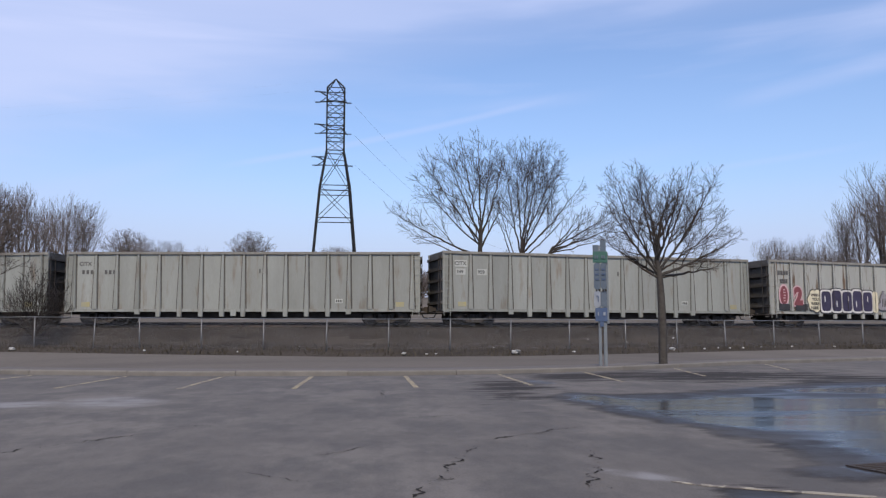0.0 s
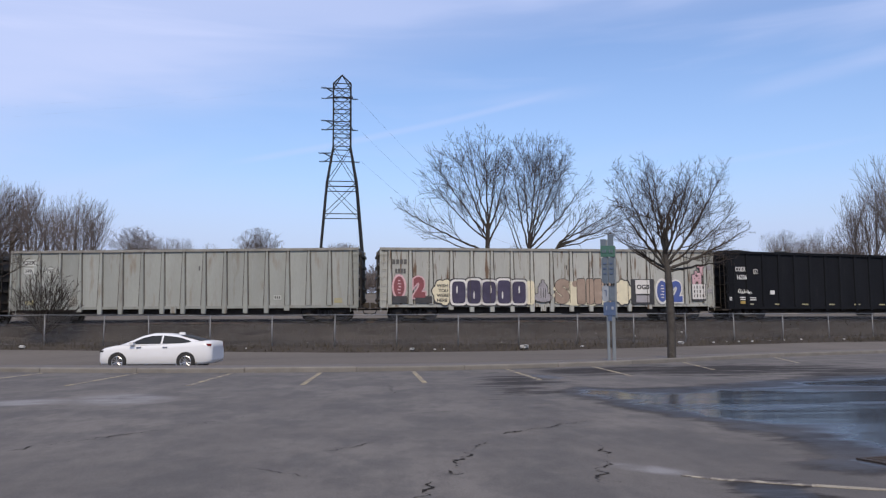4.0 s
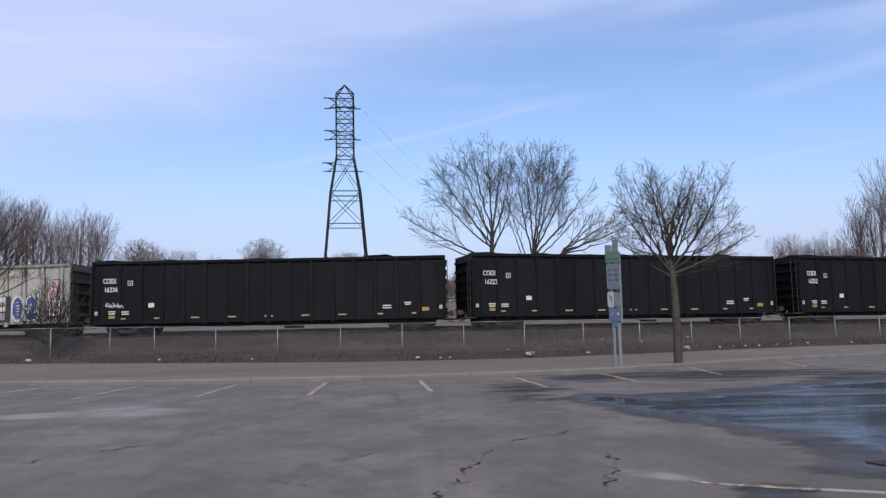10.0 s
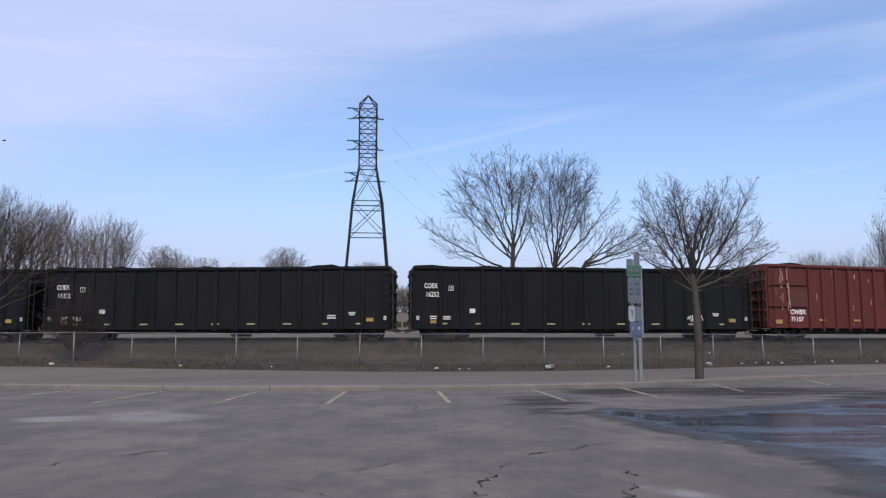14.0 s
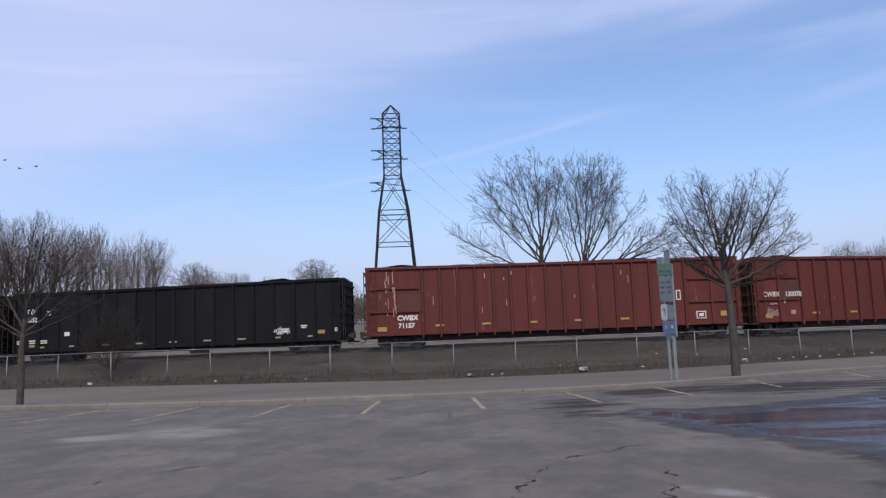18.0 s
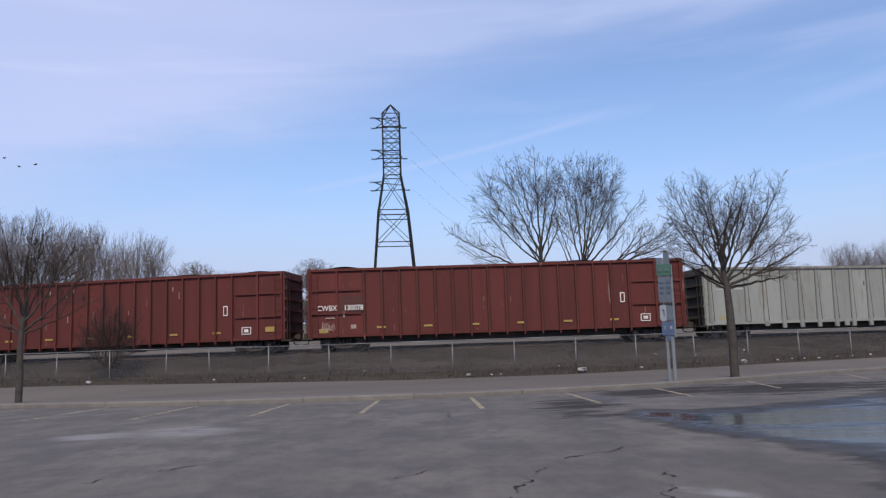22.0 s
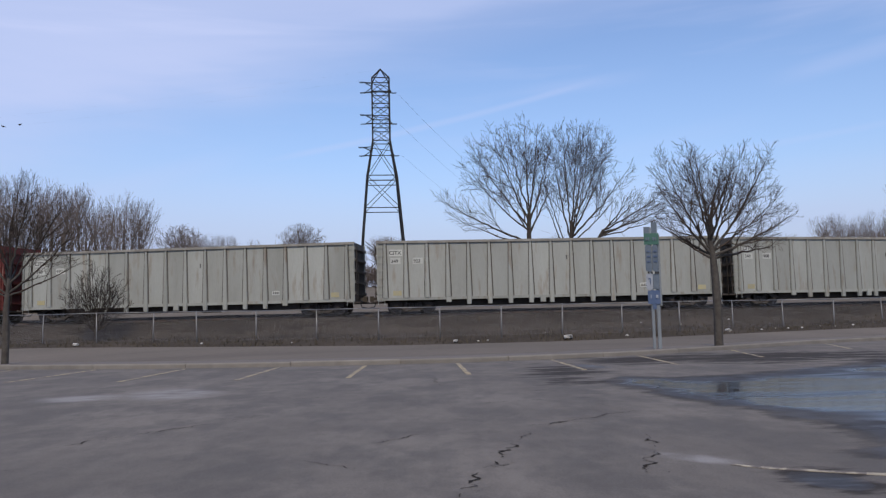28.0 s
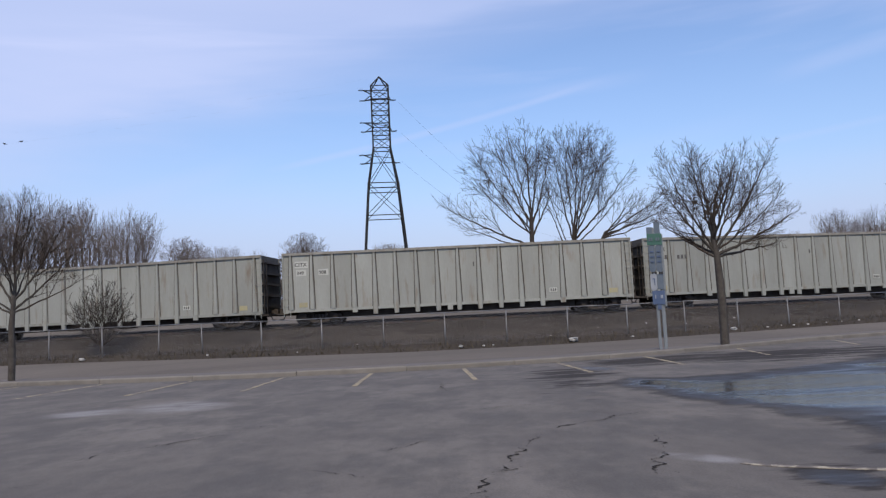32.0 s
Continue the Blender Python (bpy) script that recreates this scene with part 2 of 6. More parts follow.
def tube(bm, a, b, r0, r1=None, sides=8, caps=True):
    a, b = Vector(a), Vector(b)
    r1 = r0 if r1 is None else r1
    w = (b - a).normalized()
    u = w.orthogonal().normalized()
    v = w.cross(u)
    rings = []
    for c, r in ((a, r0), (b, r1)):
        rings.append([bm.verts.new(c + (u * math.cos(k) + v * math.sin(k)) * r) for k in (2 * math.pi * i / sides for i in range(sides))])
    for i in range(sides):
        bm.faces.new((rings[0][i], rings[0][(i + 1) % sides], rings[1][(i + 1) % sides], rings[1][i])).smooth = sides > 5
    if caps:
        bm.faces.new(rings[0][::-1])
        bm.faces.new(rings[1])
    return bm


def tubes(*dims, sides=8):
    bm = bmesh.new()
    for d in dims:
        tube(bm, *d, sides=sides)
    return bm


# ---- ground: one sheet to the horizon, with the road's bed and the railway bank ----
GROUND = ((-3000, 0), (-60, -0.05), (-5, -0.05), (20, -0.05), (24, -0.1), (27.5, -0.65), (28.5, -0.7), (36.6, -0.60), (37.6, -0.45), (38.6, -0.12), (38.9, 0.05), (39.3, 0.17), (40.2, 0.36),
          (41.3, 0.58), (42.2, 1.02), (43.0, 1.38), (43.5, 1.45), (44.6, 1.40), (50.4, 1.3), (52, 1.1), (55, 1.2), (60, 1.6), (75, 2.6), (90, 4.1), (110, 5.8), (140, 7.4), (200, 10.1), (270, 13.0), (700, 13.0), (4500, 13.0))


def ground_z(v):
    return float(np.interp(v, [g[0] for g in GROUND], [g[1] for g in GROUND]))


def foot_lift(x, v):
    """The foot of the bank lies a little higher towards both ends."""
    k = min(1.0, max(0.0, (abs(x - 2.5) - 4) / 16))
    return 0.23 * k * float(np.interp(v, (37.6, 38.6, 39.3, 41.6), (0, 1, 1, 0)))


def build_ground():
    xs = [-3000, -900, -400, -200, -120] + [-80 + 1.0 * i for i in range(161)] + [120, 200, 400, 900, 3000]
    vs = [-3000, -60, -5, 20, 24, 27.5, 28.5, 36.6] + [37.6, 38.6, 38.9] + [39.2 + 0.3 * i for i in range(26)] + [47.5, 50.4, 52, 55, 60, 75, 90, 110, 140, 200, 270, 700, 4500]
    verts, faces = [], []
    for v in vs:
        for x in xs:
            near = min(max((v - 10) / 12, 0), 1)
            y = v + (bent(max(-400, min(400, x)), min(v, 60)) - min(v, 60)) * near if v > 10 else v
            z = ground_z(v) + foot_lift(x, v)
            if 39 < v < 46.5:
                z += 0.10 * noise.noise((x * 0.7, v * 0.9, 0)) + 0.05 * noise.noise((x * 2.3, v * 2.6, 3))
            verts.append((x, y, z))
    w = len(xs)
    for j in range(len(vs) - 1):
        for i in range(w - 1):
            faces.append((j * w + i, j * w + i + 1, (j + 1) * w + i + 1, (j + 1) * w + i))
    ob = mesh_object("ground", verts, faces, M_SOIL, True)
    ob.data.materials.append(M_FIELD)
    ob.data.materials.append(M_DARKSOIL)
    row = vs.index(52)
    for p in ob.data.polygons:
        j, i = divmod(p.index, w - 1)
        # darker soil on the upper bank, with a wandering lower edge
        dark = vs[j] + 0.7 * noise.noise((xs[i] * 0.45, vs[j] * 0.8, 7)) > 41.9
        p.material_index = 1 if j >= row else (2 if dark else 0)
    return tagged(ob, "dull brown winter ground with dead grass on the railway bank", "ground", kind="structure")


def ribbon(name, material, v0, v1, z0, z1, x0=-90, x1=90, step=1.0, far=0):
    """A strip of the street along the bend, with thickness."""
    n = int((x1 - x0) / step) + 1
    verts, faces = [], []
    line = [x0 + i * step for i in range(n)]
    if far:
        line = [-far, -far / 2] + line + [far / 2, far]
    for i, x in enumerate(line):
        ya, yb = (v0(x) if callable(v0) else bent(x, v0)), (v1(x) if callable(v1) else bent(x, v1))
        zb = z1(x) if callable(z1) else z1
        verts += [(x, ya, z0 - 0.3), (x, ya, z0), (x, yb, zb), (x, yb, zb - 0.3)]
        if i:
            a, b = 4 * i - 4, 4 * i
            faces += [(a, b, b + 1, a + 1), (a + 1, b + 1, b + 2, a + 2), (a + 2, b + 2, b + 3, a + 3), (a + 3, b + 3, b, a)]
    return mesh_object(name, verts, faces, material)


ground = build_ground()
road = tagged(ribbon("road", M_ROAD, 28.4, 36.7, -0.565, -0.44, far=480), "worn grey two-lane asphalt road", "road", kind="structure")
shoulder = tagged(ribbon("shoulder", M_ROAD, 36.7, 38.75, -0.44, lambda x: 0.065 + foot_lift(x, 38.75), far=480), "sloping grey tarmac road edge", "road edge", kind="structure")
verge = tagged(ribbon("verge", M_VERGE, lambda x: kerb_y(x) + 0.17, lambda x: kerb_y(x) + 2.4, 0.115, 0.10, -79, 79), "narrow grey tarmac strip behind the kerb",
               "pavement", kind="structure")
verge_slope = tagged(ribbon("verge_slope", M_SOIL, lambda x: kerb_y(x) + 2.4, lambda x: max(kerb_y(x) + 3.0, bent(x, 28.4)), 0.09, -0.56, -79, 79),
                     "low earth slope beside the road", "verge", kind="structure")


def asphalt_lot():
    """Old lot asphalt: grey patches, stains, damp fields and shallow water, whose outlines wander."""
    m = bpy.data.materials.new("lot_asphalt")
    m.use_nodes = True
    n, l = m.node_tree.nodes, m.node_tree.links
    bsdf = n["Principled BSDF"]
    co = n.new("ShaderNodeTexCoord")

    def noise_at(scale, detail=6, stretch=(1, 1, 1), rough=0.6):
        mp = n.new("ShaderNodeMapping")
        mp.inputs["Scale"].default_value = stretch
        l.new(co.outputs["Object"], mp.inputs[0])
        t = n.new("ShaderNodeTexNoise")
        t.inputs["Scale"].default_value, t.inputs["Detail"].default_value, t.inputs["Roughness"].default_value = scale, detail, rough
        l.new(mp.outputs[0], t.inputs["Vector"])
        return t

    def put(value, socket):
        if isinstance(value, (int, float)):
            socket.default_value = value
        else:
            l.new(value, socket)

    def math(op, a, b=0.0, clamp=False):
        k = n.new("ShaderNodeMath")
        k.operation, k.use_clamp = op, clamp
        put(a, k.inputs[0])
        put(b, k.inputs[1])
        return k.outputs[0]

    def ramp(value, lo, hi, to0=0.0, to1=1.0):
        k = n.new("ShaderNodeMapRange")
        k.interpolation_type = "SMOOTHSTEP"
        k.inputs["From Min"].default_value, k.inputs["From Max"].default_value = lo, hi
        k.inputs["To Min"].default_value, k.inputs["To Max"].default_value = to0, to1
        put(value, k.inputs["Value"])
        return k.outputs[0]

    def blend(fac, a, b):
        k = n.new("ShaderNodeMix")
        k.data_type = "RGBA"
        put(fac, k.inputs["Factor"])
        for v, s in ((a, k.inputs["A"]), (b, k.inputs["B"])):
            if isinstance(v, tuple):
                s.default_value = (*v, 1)
            else:
                l.new(v, s)
        return k.outputs["Result"]

    sep = n.new("ShaderNodeSeparateXYZ")
    l.new(co.outputs["Object"], sep.inputs[0])
    wander = math("MULTIPLY", math("SUBTRACT", noise_at(0.6, 5, (0.8, 0.8, 1)).outputs["Fac"], 0.5), 2.2)
    wander = math("ADD", wander, math("MULTIPLY", math("SUBTRACT", noise_at(2.1, 6, (0.9, 0.9, 1), 0.7).outputs["Fac"], 0.5), 1.5))

    wander = math("ADD", wander, math("MULTIPLY", math("SUBTRACT", noise_at(8.0, 5, (0.8, 1.0, 1), 0.7).outputs["Fac"], 0.5), 0.7))

    def pool(cx, cy, rx, ry, turn, edge):
        """1 in the middle of a long oval, 0 at its wandering edge."""
        c, s = math_cos(turn), math_sin(turn)
        dx, dy = math("SUBTRACT", sep.outputs[0], cx), math("SUBTRACT", sep.outputs[1], cy)
        u = math("DIVIDE", math("ADD", math("MULTIPLY", dx, c), math("MULTIPLY", dy, s)), rx)
        v = math("DIVIDE", math("ADD", math("MULTIPLY", dx, -s), math("MULTIPLY", dy, c)), ry)
        d = math("SQRT", math("ADD", math("MULTIPLY", u, u), math("MULTIPLY", v, v)))
        return math("ADD", math("SUBTRACT", 1.0, d), math("MULTIPLY", wander, edge))

    def joined(pools, edge=0.34):
        k = pool(*pools[0], edge)
        for q in pools[1:]:
            k = math("MAXIMUM", k, pool(*q, edge))
        return k

    def profile(value, lo, hi, stops):
        """A broken line over value, from lo to hi: stops are (place, height)."""
        k = n.new("ShaderNodeMapRange")
        k.inputs["From Min"].default_value, k.inputs["From Max"].default_value = lo, hi
        put(value, k.inputs["Value"])
        r = n.new("ShaderNodeValToRGB")
        r.color_ramp.interpolation = "LINEAR"
        els = r.color_ramp.elements
        while len(els) < len(stops):
            els.new(0.5)
        for e, (p, h) in zip(els, stops):
            e.position = (p - lo) / (hi - lo)
            e.color = (h / 20, h / 20, h / 20, 1)
        l.new(k.outputs[0], r.inputs[0])
        return math("MULTIPLY", r.outputs[0], 20.0)

    # the wide wet field: its near shore over y, its far shore over x
    shore = math("SUBTRACT", sep.outputs[0], profile(sep.outputs[1], 4, 20, NEAR_SHORE))
    far = math("MULTIPLY", math("SUBTRACT", profile(sep.outputs[0], 2, 14, FAR_SHORE), sep.outputs[1]), 0.45)
    front = math("MULTIPLY", math("SUBTRACT", sep.outputs[1], 6.0), 1.0)
    field = math("ADD", math("MINIMUM", math("MINIMUM", shore, far), front), math("MULTIPLY", wander, 0.42))
    fingers = noise_at(1.0, 6, (0.28, 1.3, 1), 0.62).outputs["Fac"]
    field = math("ADD", field, math("MULTIPLY", math("SUBTRACT", fingers, 0.5), 1.3))
    lace = noise_at(1.3, 7, (0.35, 1.5, 1), 0.65).outputs["Fac"]
    depth = math("ADD", math("MAXIMUM", field, math("MULTIPLY", joined(POOLS), 1.0)), math("MULTIPLY", math("SUBTRACT", noise_at(1.0, 7, (0.9, 0.40, 1), 0.65).outputs["Fac"], 0.5), 5.5))
    deep = ramp(noise_at(0.42, 3, (0.45, 1.0, 1), 0.5).outputs["Fac"], 0.26, 0.48)
    deep = math("MULTIPLY", deep, ramp(noise_at(1.5, 5, (0.25, 1.3, 1), 0.6).outputs["Fac"], 0.34, 0.56, 0.92, 1.0))
    shore_in = math("MAXIMUM", ramp(field, -0.04, 0.25), ramp(joined(POOLS), 0.0, 0.16))
    calm = math("MAXIMUM", math("MULTIPLY", deep, ramp(field, 0.05, 0.75)), math("MULTIPLY", ramp(joined(POOLS, 0.9), 0.05, 0.50, 0.0, 0.75), ramp(fingers, 0.40, 0.60, 0.35, 1.0)))
    wet = math("MULTIPLY", shore_in, math("MAXIMUM", ramp(depth, -0.8, 1.2, 0.18, 0.50), calm))
    damp = math("ADD", joined(DAMP, 0.60), math("MULTIPLY", math("SUBTRACT", lace, 0.5), 4.2))
    damp = math("MAXIMUM", ramp(damp, 0.0, 0.55), math("MULTIPLY", ramp(field, -0.16, 0.12), ramp(noise_at(0.9, 6, (0.5, 1.2, 1), 0.65).outputs["Fac"], 0.34, 0.58, 0.55, 1.0)))
    damp = math("MULTIPLY", damp, ramp(joined(ISLAND, 0.3), 0.0, 0.25, 1.0, 0.0))
    # a bright sheen painted into the asphalt's colour, and a pale concrete patch
    pale = math("MULTIPLY", ramp(joined(SHEEN_AND_PALE), -0.2, 0.6), ramp(noise_at(2.2, 6, (0.6, 0.9, 1), 0.7).outputs["Fac"], 0.35, 0.62, 0.25, 1.0))
    tone = ramp(noise_at(0.40, 4, (0.9, 0.6, 1)).outputs["Fac"], 0.3, 0.7)
    blotch = ramp(noise_at(1.1, 8, (1.0, 0.50, 1), 0.68).outputs["Fac"], 0.42, 0.62)
    fleck = ramp(noise_at(5.0, 6, (1.0, 0.5, 1), 0.7).outputs["Fac"], 0.42, 0.64)
    grain = noise_at(55, 3)
    colour = blend(tone, (0.105, 0.096, 0.087), (0.159, 0.146, 0.130))
    colour = blend(math("MULTIPLY", blotch, 0.80), colour, (0.081, 0.076, 0.072))
    colour = blend(math("MULTIPLY", fleck, 0.28), colour, (0.070, 0.062, 0.056))
    streaks = ramp(noise_at(1.2, 8, (0.6, 0.6, 1)).outputs["Fac"], 0.52, 0.72)
    colour = blend(math("MULTIPLY", streaks, 0.35), colour, (0.165, 0.148, 0.132))
    colour = blend(math("MULTIPLY", pale, 0.9), colour, (0.228, 0.224, 0.222))
    colour = blend(math("MULTIPLY", damp, 0.90), colour, (0.034, 0.031, 0.030))
    colour = blend(wet, colour, (0.020, 0.019, 0.020))
    vary = n.new("ShaderNodeVectorMath")
    vary.operation = "SCALE"
    l.new(colour, vary.inputs[0])
    l.new(ramp(grain.outputs["Fac"], 0.2, 0.8, 0.82, 1.18), vary.inputs["Scale"])
    l.new(vary.outputs[0], bsdf.inputs["Base Color"])
    dry_rough = math("SUBTRACT", 0.88, math("MULTIPLY", damp, 0.04))
    film = math("SUBTRACT", 0.30, math("MULTIPLY", calm, 0.16))
    put(math("ADD", math("MULTIPLY", math("SUBTRACT", 1.0, damp), 0.24), math("ADD", 0.08, math("MULTIPLY", wet, 0.46))), bsdf.inputs["Specular IOR Level"])
    k = n.new("ShaderNodeMix")
    put(wet, k.inputs["Factor"])
    put(dry_rough, k.inputs["A"])
    put(film, k.inputs["B"])
    l.new(k.outputs["Result"], bsdf.inputs["Roughness"])
    b = n.new("ShaderNodeBump")
    b.inputs["Distance"].default_value = 0.008
    put(math("MULTIPLY", math("SUBTRACT", 1.0, wet), 0.35), b.inputs["Strength"])
    l.new(grain.outputs["Fac"], b.inputs["Height"])
    l.new(b.outputs[0], bsdf.inputs["Normal"])
    return m


math_cos, math_sin = (lambda d: math.cos(radians(d))), (lambda d: math.sin(radians(d)))
# x, y, half length, half width, turn in degrees
POOLS = ((2.70, 5.50, 0.24, 0.34, 12), (3.9, 19.2, 0.35, 1.0, 10))
DAMP = ((3.0, 17.0, 0.85, 3.9, -6), (9.3, 21.6, 4.6, 3.2, 12), (6.0, 21.4, 2.6, 2.2, 0), (12.5, 17, 3.5, 5.0, 0), (2.75, 5.5, 0.34, 0.45, 12))
ISLAND = ((6.5, 17.2, 2.2, 1.35, 8),)
# the first two paint a reflective sheen, the third is pale concrete
SHEEN_AND_PALE = ((-4.2, 14.2, 0.85, 1.3, 20), (-5.6, 13.8, 0.8, 0.7, 0), (2.14, 6.48, 0.17, 0.42, 38))
NEAR_SHORE = ((4, 3.6), (6.4, 3.6), (6.8, 3.7), (7.5, 3.95), (8.1, 4.08), (8.6, 4.05), (9.3, 3.92), (10.3, 3.58), (11.4, 3.45), (12.6, 3.25), (13.6, 3.0), (14.5, 3.1), (16, 3.7), (20, 4.0))
FAR_SHORE = ((2, 16.5), (3.9, 16.0), (4.6, 15.0), (5.7, 15.2), (7.3, 16.4), (9.4, 18.0), (12, 18.5), (14, 18.5))
M_LOT = asphalt_lot()


def build_lot():
    verts, faces = [], []
    xs = [-79 + 1.0 * i for i in range(159)]
    ys = 14
    for x in xs:
        for j in range(ys):
            verts.append((x, -40 + (kerb_y(x) + 0.02 + 40) * j / (ys - 1), 0.0))
    for i in range(len(xs) - 1):
        for j in range(ys - 1):
            a = i * ys + j
            faces.append((a, a + ys, a + ys + 1, a + 1))
    return tagged(mesh_object("parking_lot", verts, faces, M_LOT), "cracked grey asphalt parking lot, partly wet", "parking lot", kind="structure")


lot = build_lot()


# ---- the railway line ----
def track_place(s):
    """The place on the track at the arc length s from x = 0, and the turn along the rails in degrees."""
    x = float(np.interp(s, TRACK_S, TRACK_X))
    y, y2 = side_y(x), side_y(x + 0.5)
    return x, y, math.degrees(math.atan2(y2 - y, 0.5))


def side_y(x):
    """The y of the near side of the train."""
    u = x - 2.56
    return 45.97 + east(x, 46) + (0.004374 * u * u if abs(u) < 34 else 0.004374 * (1156 + 68 * (abs(u) - 34)))


TRACK_X = np.linspace(-260, 330, 6000)
TRACK_Y = np.array([side_y(float(x)) for x in TRACK_X])
TRACK_S = np.concatenate(([0], np.cumsum(np.hypot(np.diff(TRACK_X), np.diff(TRACK_Y)))))
TRACK_S -= np.interp(0, TRACK_X, TRACK_S)


# ---- track ----
RAIL_TOP = 1.62
CAR_HALF = 1.5      # half the width of a car over its posts


def build_track():
    xs = np.arange(-75, 80, 1.0)
    for k, off in enumerate((CAR_HALF - 0.72, CAR_HALF + 0.72)):
        verts, faces = [], []
        prof = ((-0.065, -0.17), (-0.065, -0.15), (-0.015, -0.13), (-0.015, -0.04), (-0.035, -0.03), (-0.035, 0), (0.035, 0), (0.035, -0.03), (0.015, -0.04), (0.015, -0.13),
                (0.065, -0.15), (0.065, -0.17))
        for i, x in enumerate(xs):
            _, y, turn = track_place(float(np.interp(x, TRACK_X, TRACK_S)))
            c, s = math.cos(radians(turn)), math.sin(radians(turn))
            for px, pz in prof:
                verts.append((x - s * (off + px), y + c * (off + px), RAIL_TOP + pz))
            if i:
                a, b, n = (i - 1) * len(prof), i * len(prof), len(prof)
                faces += [(a + j, b + j, b + (j + 1) % n, a + (j + 1) % n) for j in range(n)]
        tagged(mesh_object("rail", verts, faces, M_RAIL), "long rusty steel rail on the embankment", "rail", "rails of the track", "structure")
    # ballast bed
    verts, faces = [], []
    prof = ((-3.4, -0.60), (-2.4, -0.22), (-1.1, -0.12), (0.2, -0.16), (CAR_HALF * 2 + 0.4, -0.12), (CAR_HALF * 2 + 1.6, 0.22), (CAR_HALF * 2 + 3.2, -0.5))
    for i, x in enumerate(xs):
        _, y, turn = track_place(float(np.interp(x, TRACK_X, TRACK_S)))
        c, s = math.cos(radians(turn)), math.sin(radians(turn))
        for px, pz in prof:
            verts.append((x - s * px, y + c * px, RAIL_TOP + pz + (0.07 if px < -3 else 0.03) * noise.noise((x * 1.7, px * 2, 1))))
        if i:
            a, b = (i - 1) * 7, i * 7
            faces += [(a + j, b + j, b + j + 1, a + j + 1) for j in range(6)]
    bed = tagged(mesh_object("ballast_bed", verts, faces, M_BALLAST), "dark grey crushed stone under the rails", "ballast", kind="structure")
    tie = bpy.data.meshes.new("tie")
    bm = boxes((-0.11, 0.2, -0.32, 0.11, 2.8, -0.165))
    bm.to_mesh(tie)
    bm.free()
    tie.materials.append(M_TIE)
    for i in range(150):
        s = -45 + i * 0.62
        x, y, turn = track_place(s)
        ob = new("tie", tie)
        ob.parent = bed
        ob.matrix_basis = pose(x, y, RAIL_TOP, 0, 0, turn)


build_track()

# ---- freight cars ----
WHITE = surface("white_car_paint", (0.310, 0.330, 0.308), (0.250, 0.264, 0.242), 0.65, scale=0.5, fine=12, bump=0.08, spots=(0.20, 0.165, 0.125), spot_scale=1.3, spot_edge=(0.56, 0.74),
                spread=0.07, stretch=(1.8, 1, 0.32), tones=(0.82, 1.04))
M_RIBSTRIP = surface("grimy_weld_seam", (0.042, 0.038, 0.034), (0.085, 0.076, 0.064), 0.9, scale=1.2, fine=20, bump=0.1)
# grime of the car ends and the shade on them, in one dark colour
M_SHADEDGRIME = surface("grimy_end_paint", (0.105, 0.100, 0.090), (0.060, 0.055, 0.048), 0.85, scale=1.2, fine=12, bump=0.2, spread=0.15)
M_CHORD = surface("dirty_top_chord", (0.27, 0.27, 0.245), (0.17, 0.16, 0.14), 0.8, scale=2, bump=0.2)
OLD_WHITE = surface("rust_streaked_white_paint", (0.385, 0.400, 0.372), (0.315, 0.322, 0.298), 0.75, scale=0.5, fine=12, bump=0.1, spots=(0.13, 0.085, 0.055), spot_scale=1.9,
                    spot_edge=(0.55, 0.64), spread=0.08, stretch=(2.6, 1, 0.28))
BLACK = surface("black_car_paint", (0.0080, 0.0088, 0.0110), (0.0122, 0.0132, 0.0160), 0.6, scale=0.6, fine=14, bump=0.08, spots=(0.024, 0.023, 0.023), spot_scale=1.3,
                spot_edge=(0.62, 0.80), spread=0.15, stretch=(1.6, 1, 0.35), gloss=0.12)
RED = surface("oxide_red_car_paint", (0.124, 0.029, 0.025), (0.086, 0.022, 0.020), 0.7, scale=0.5, fine=12, bump=0.1, spots=(0.30, 0.19, 0.165), spot_scale=2.0,
              spot_edge=(0.65, 0.74), spread=0.1, stretch=(2.4, 1, 0.26), gloss=0.3)
M_UNDER = surface("underframe_grime", (0.045, 0.040, 0.036), (0.075, 0.066, 0.058), 0.95, scale=2, bump=0.3, gloss=0.2)
M_WHEEL = surface("wheel_steel", (0.085, 0.070, 0.060), (0.05, 0.042, 0.038), 0.7, 0.4, scale=4, bump=0.1)
M_LETTER = surface("white_stencil", (0.72, 0.72, 0.70), (0.62, 0.62, 0.60), 0.6, scale=4, bump=0)
M_SCRAPE = surface("worn_pale_scrape", (0.42, 0.34, 0.31), (0.30, 0.20, 0.18), 0.8, scale=6, bump=0)
M_DARK = surface("dark_stencil", (0.07, 0.07, 0.07), (0.10, 0.10, 0.10), 0.7, scale=4, bump=0)
M_YELLOW = surface("yellow_reflector", (0.38, 0.27, 0.065), (0.30, 0.22, 0.06), 0.5, scale=4, bump=0)
M_FADED = surface("faded_yellow_patch", (0.36, 0.32, 0.15), (0.31, 0.30, 0.22), 0.6, scale=3, bump=0)
M_PALE = surface("pale_label_patch", (0.46, 0.48, 0.45), (0.40, 0.42, 0.39), 0.6, scale=3, bump=0)
# shading along the red cars' ribs, painted as dark red strips
M_REDRIBSHADE = surface("dark_red_joint", (0.030, 0.012, 0.011), (0.050, 0.018, 0.016), 0.85, scale=2, bump=0)
M_REDDARK = surface("faded_dark_red_patch", (0.070, 0.024, 0.021), (0.088, 0.026, 0.023), 0.75, scale=2, bump=0.05)
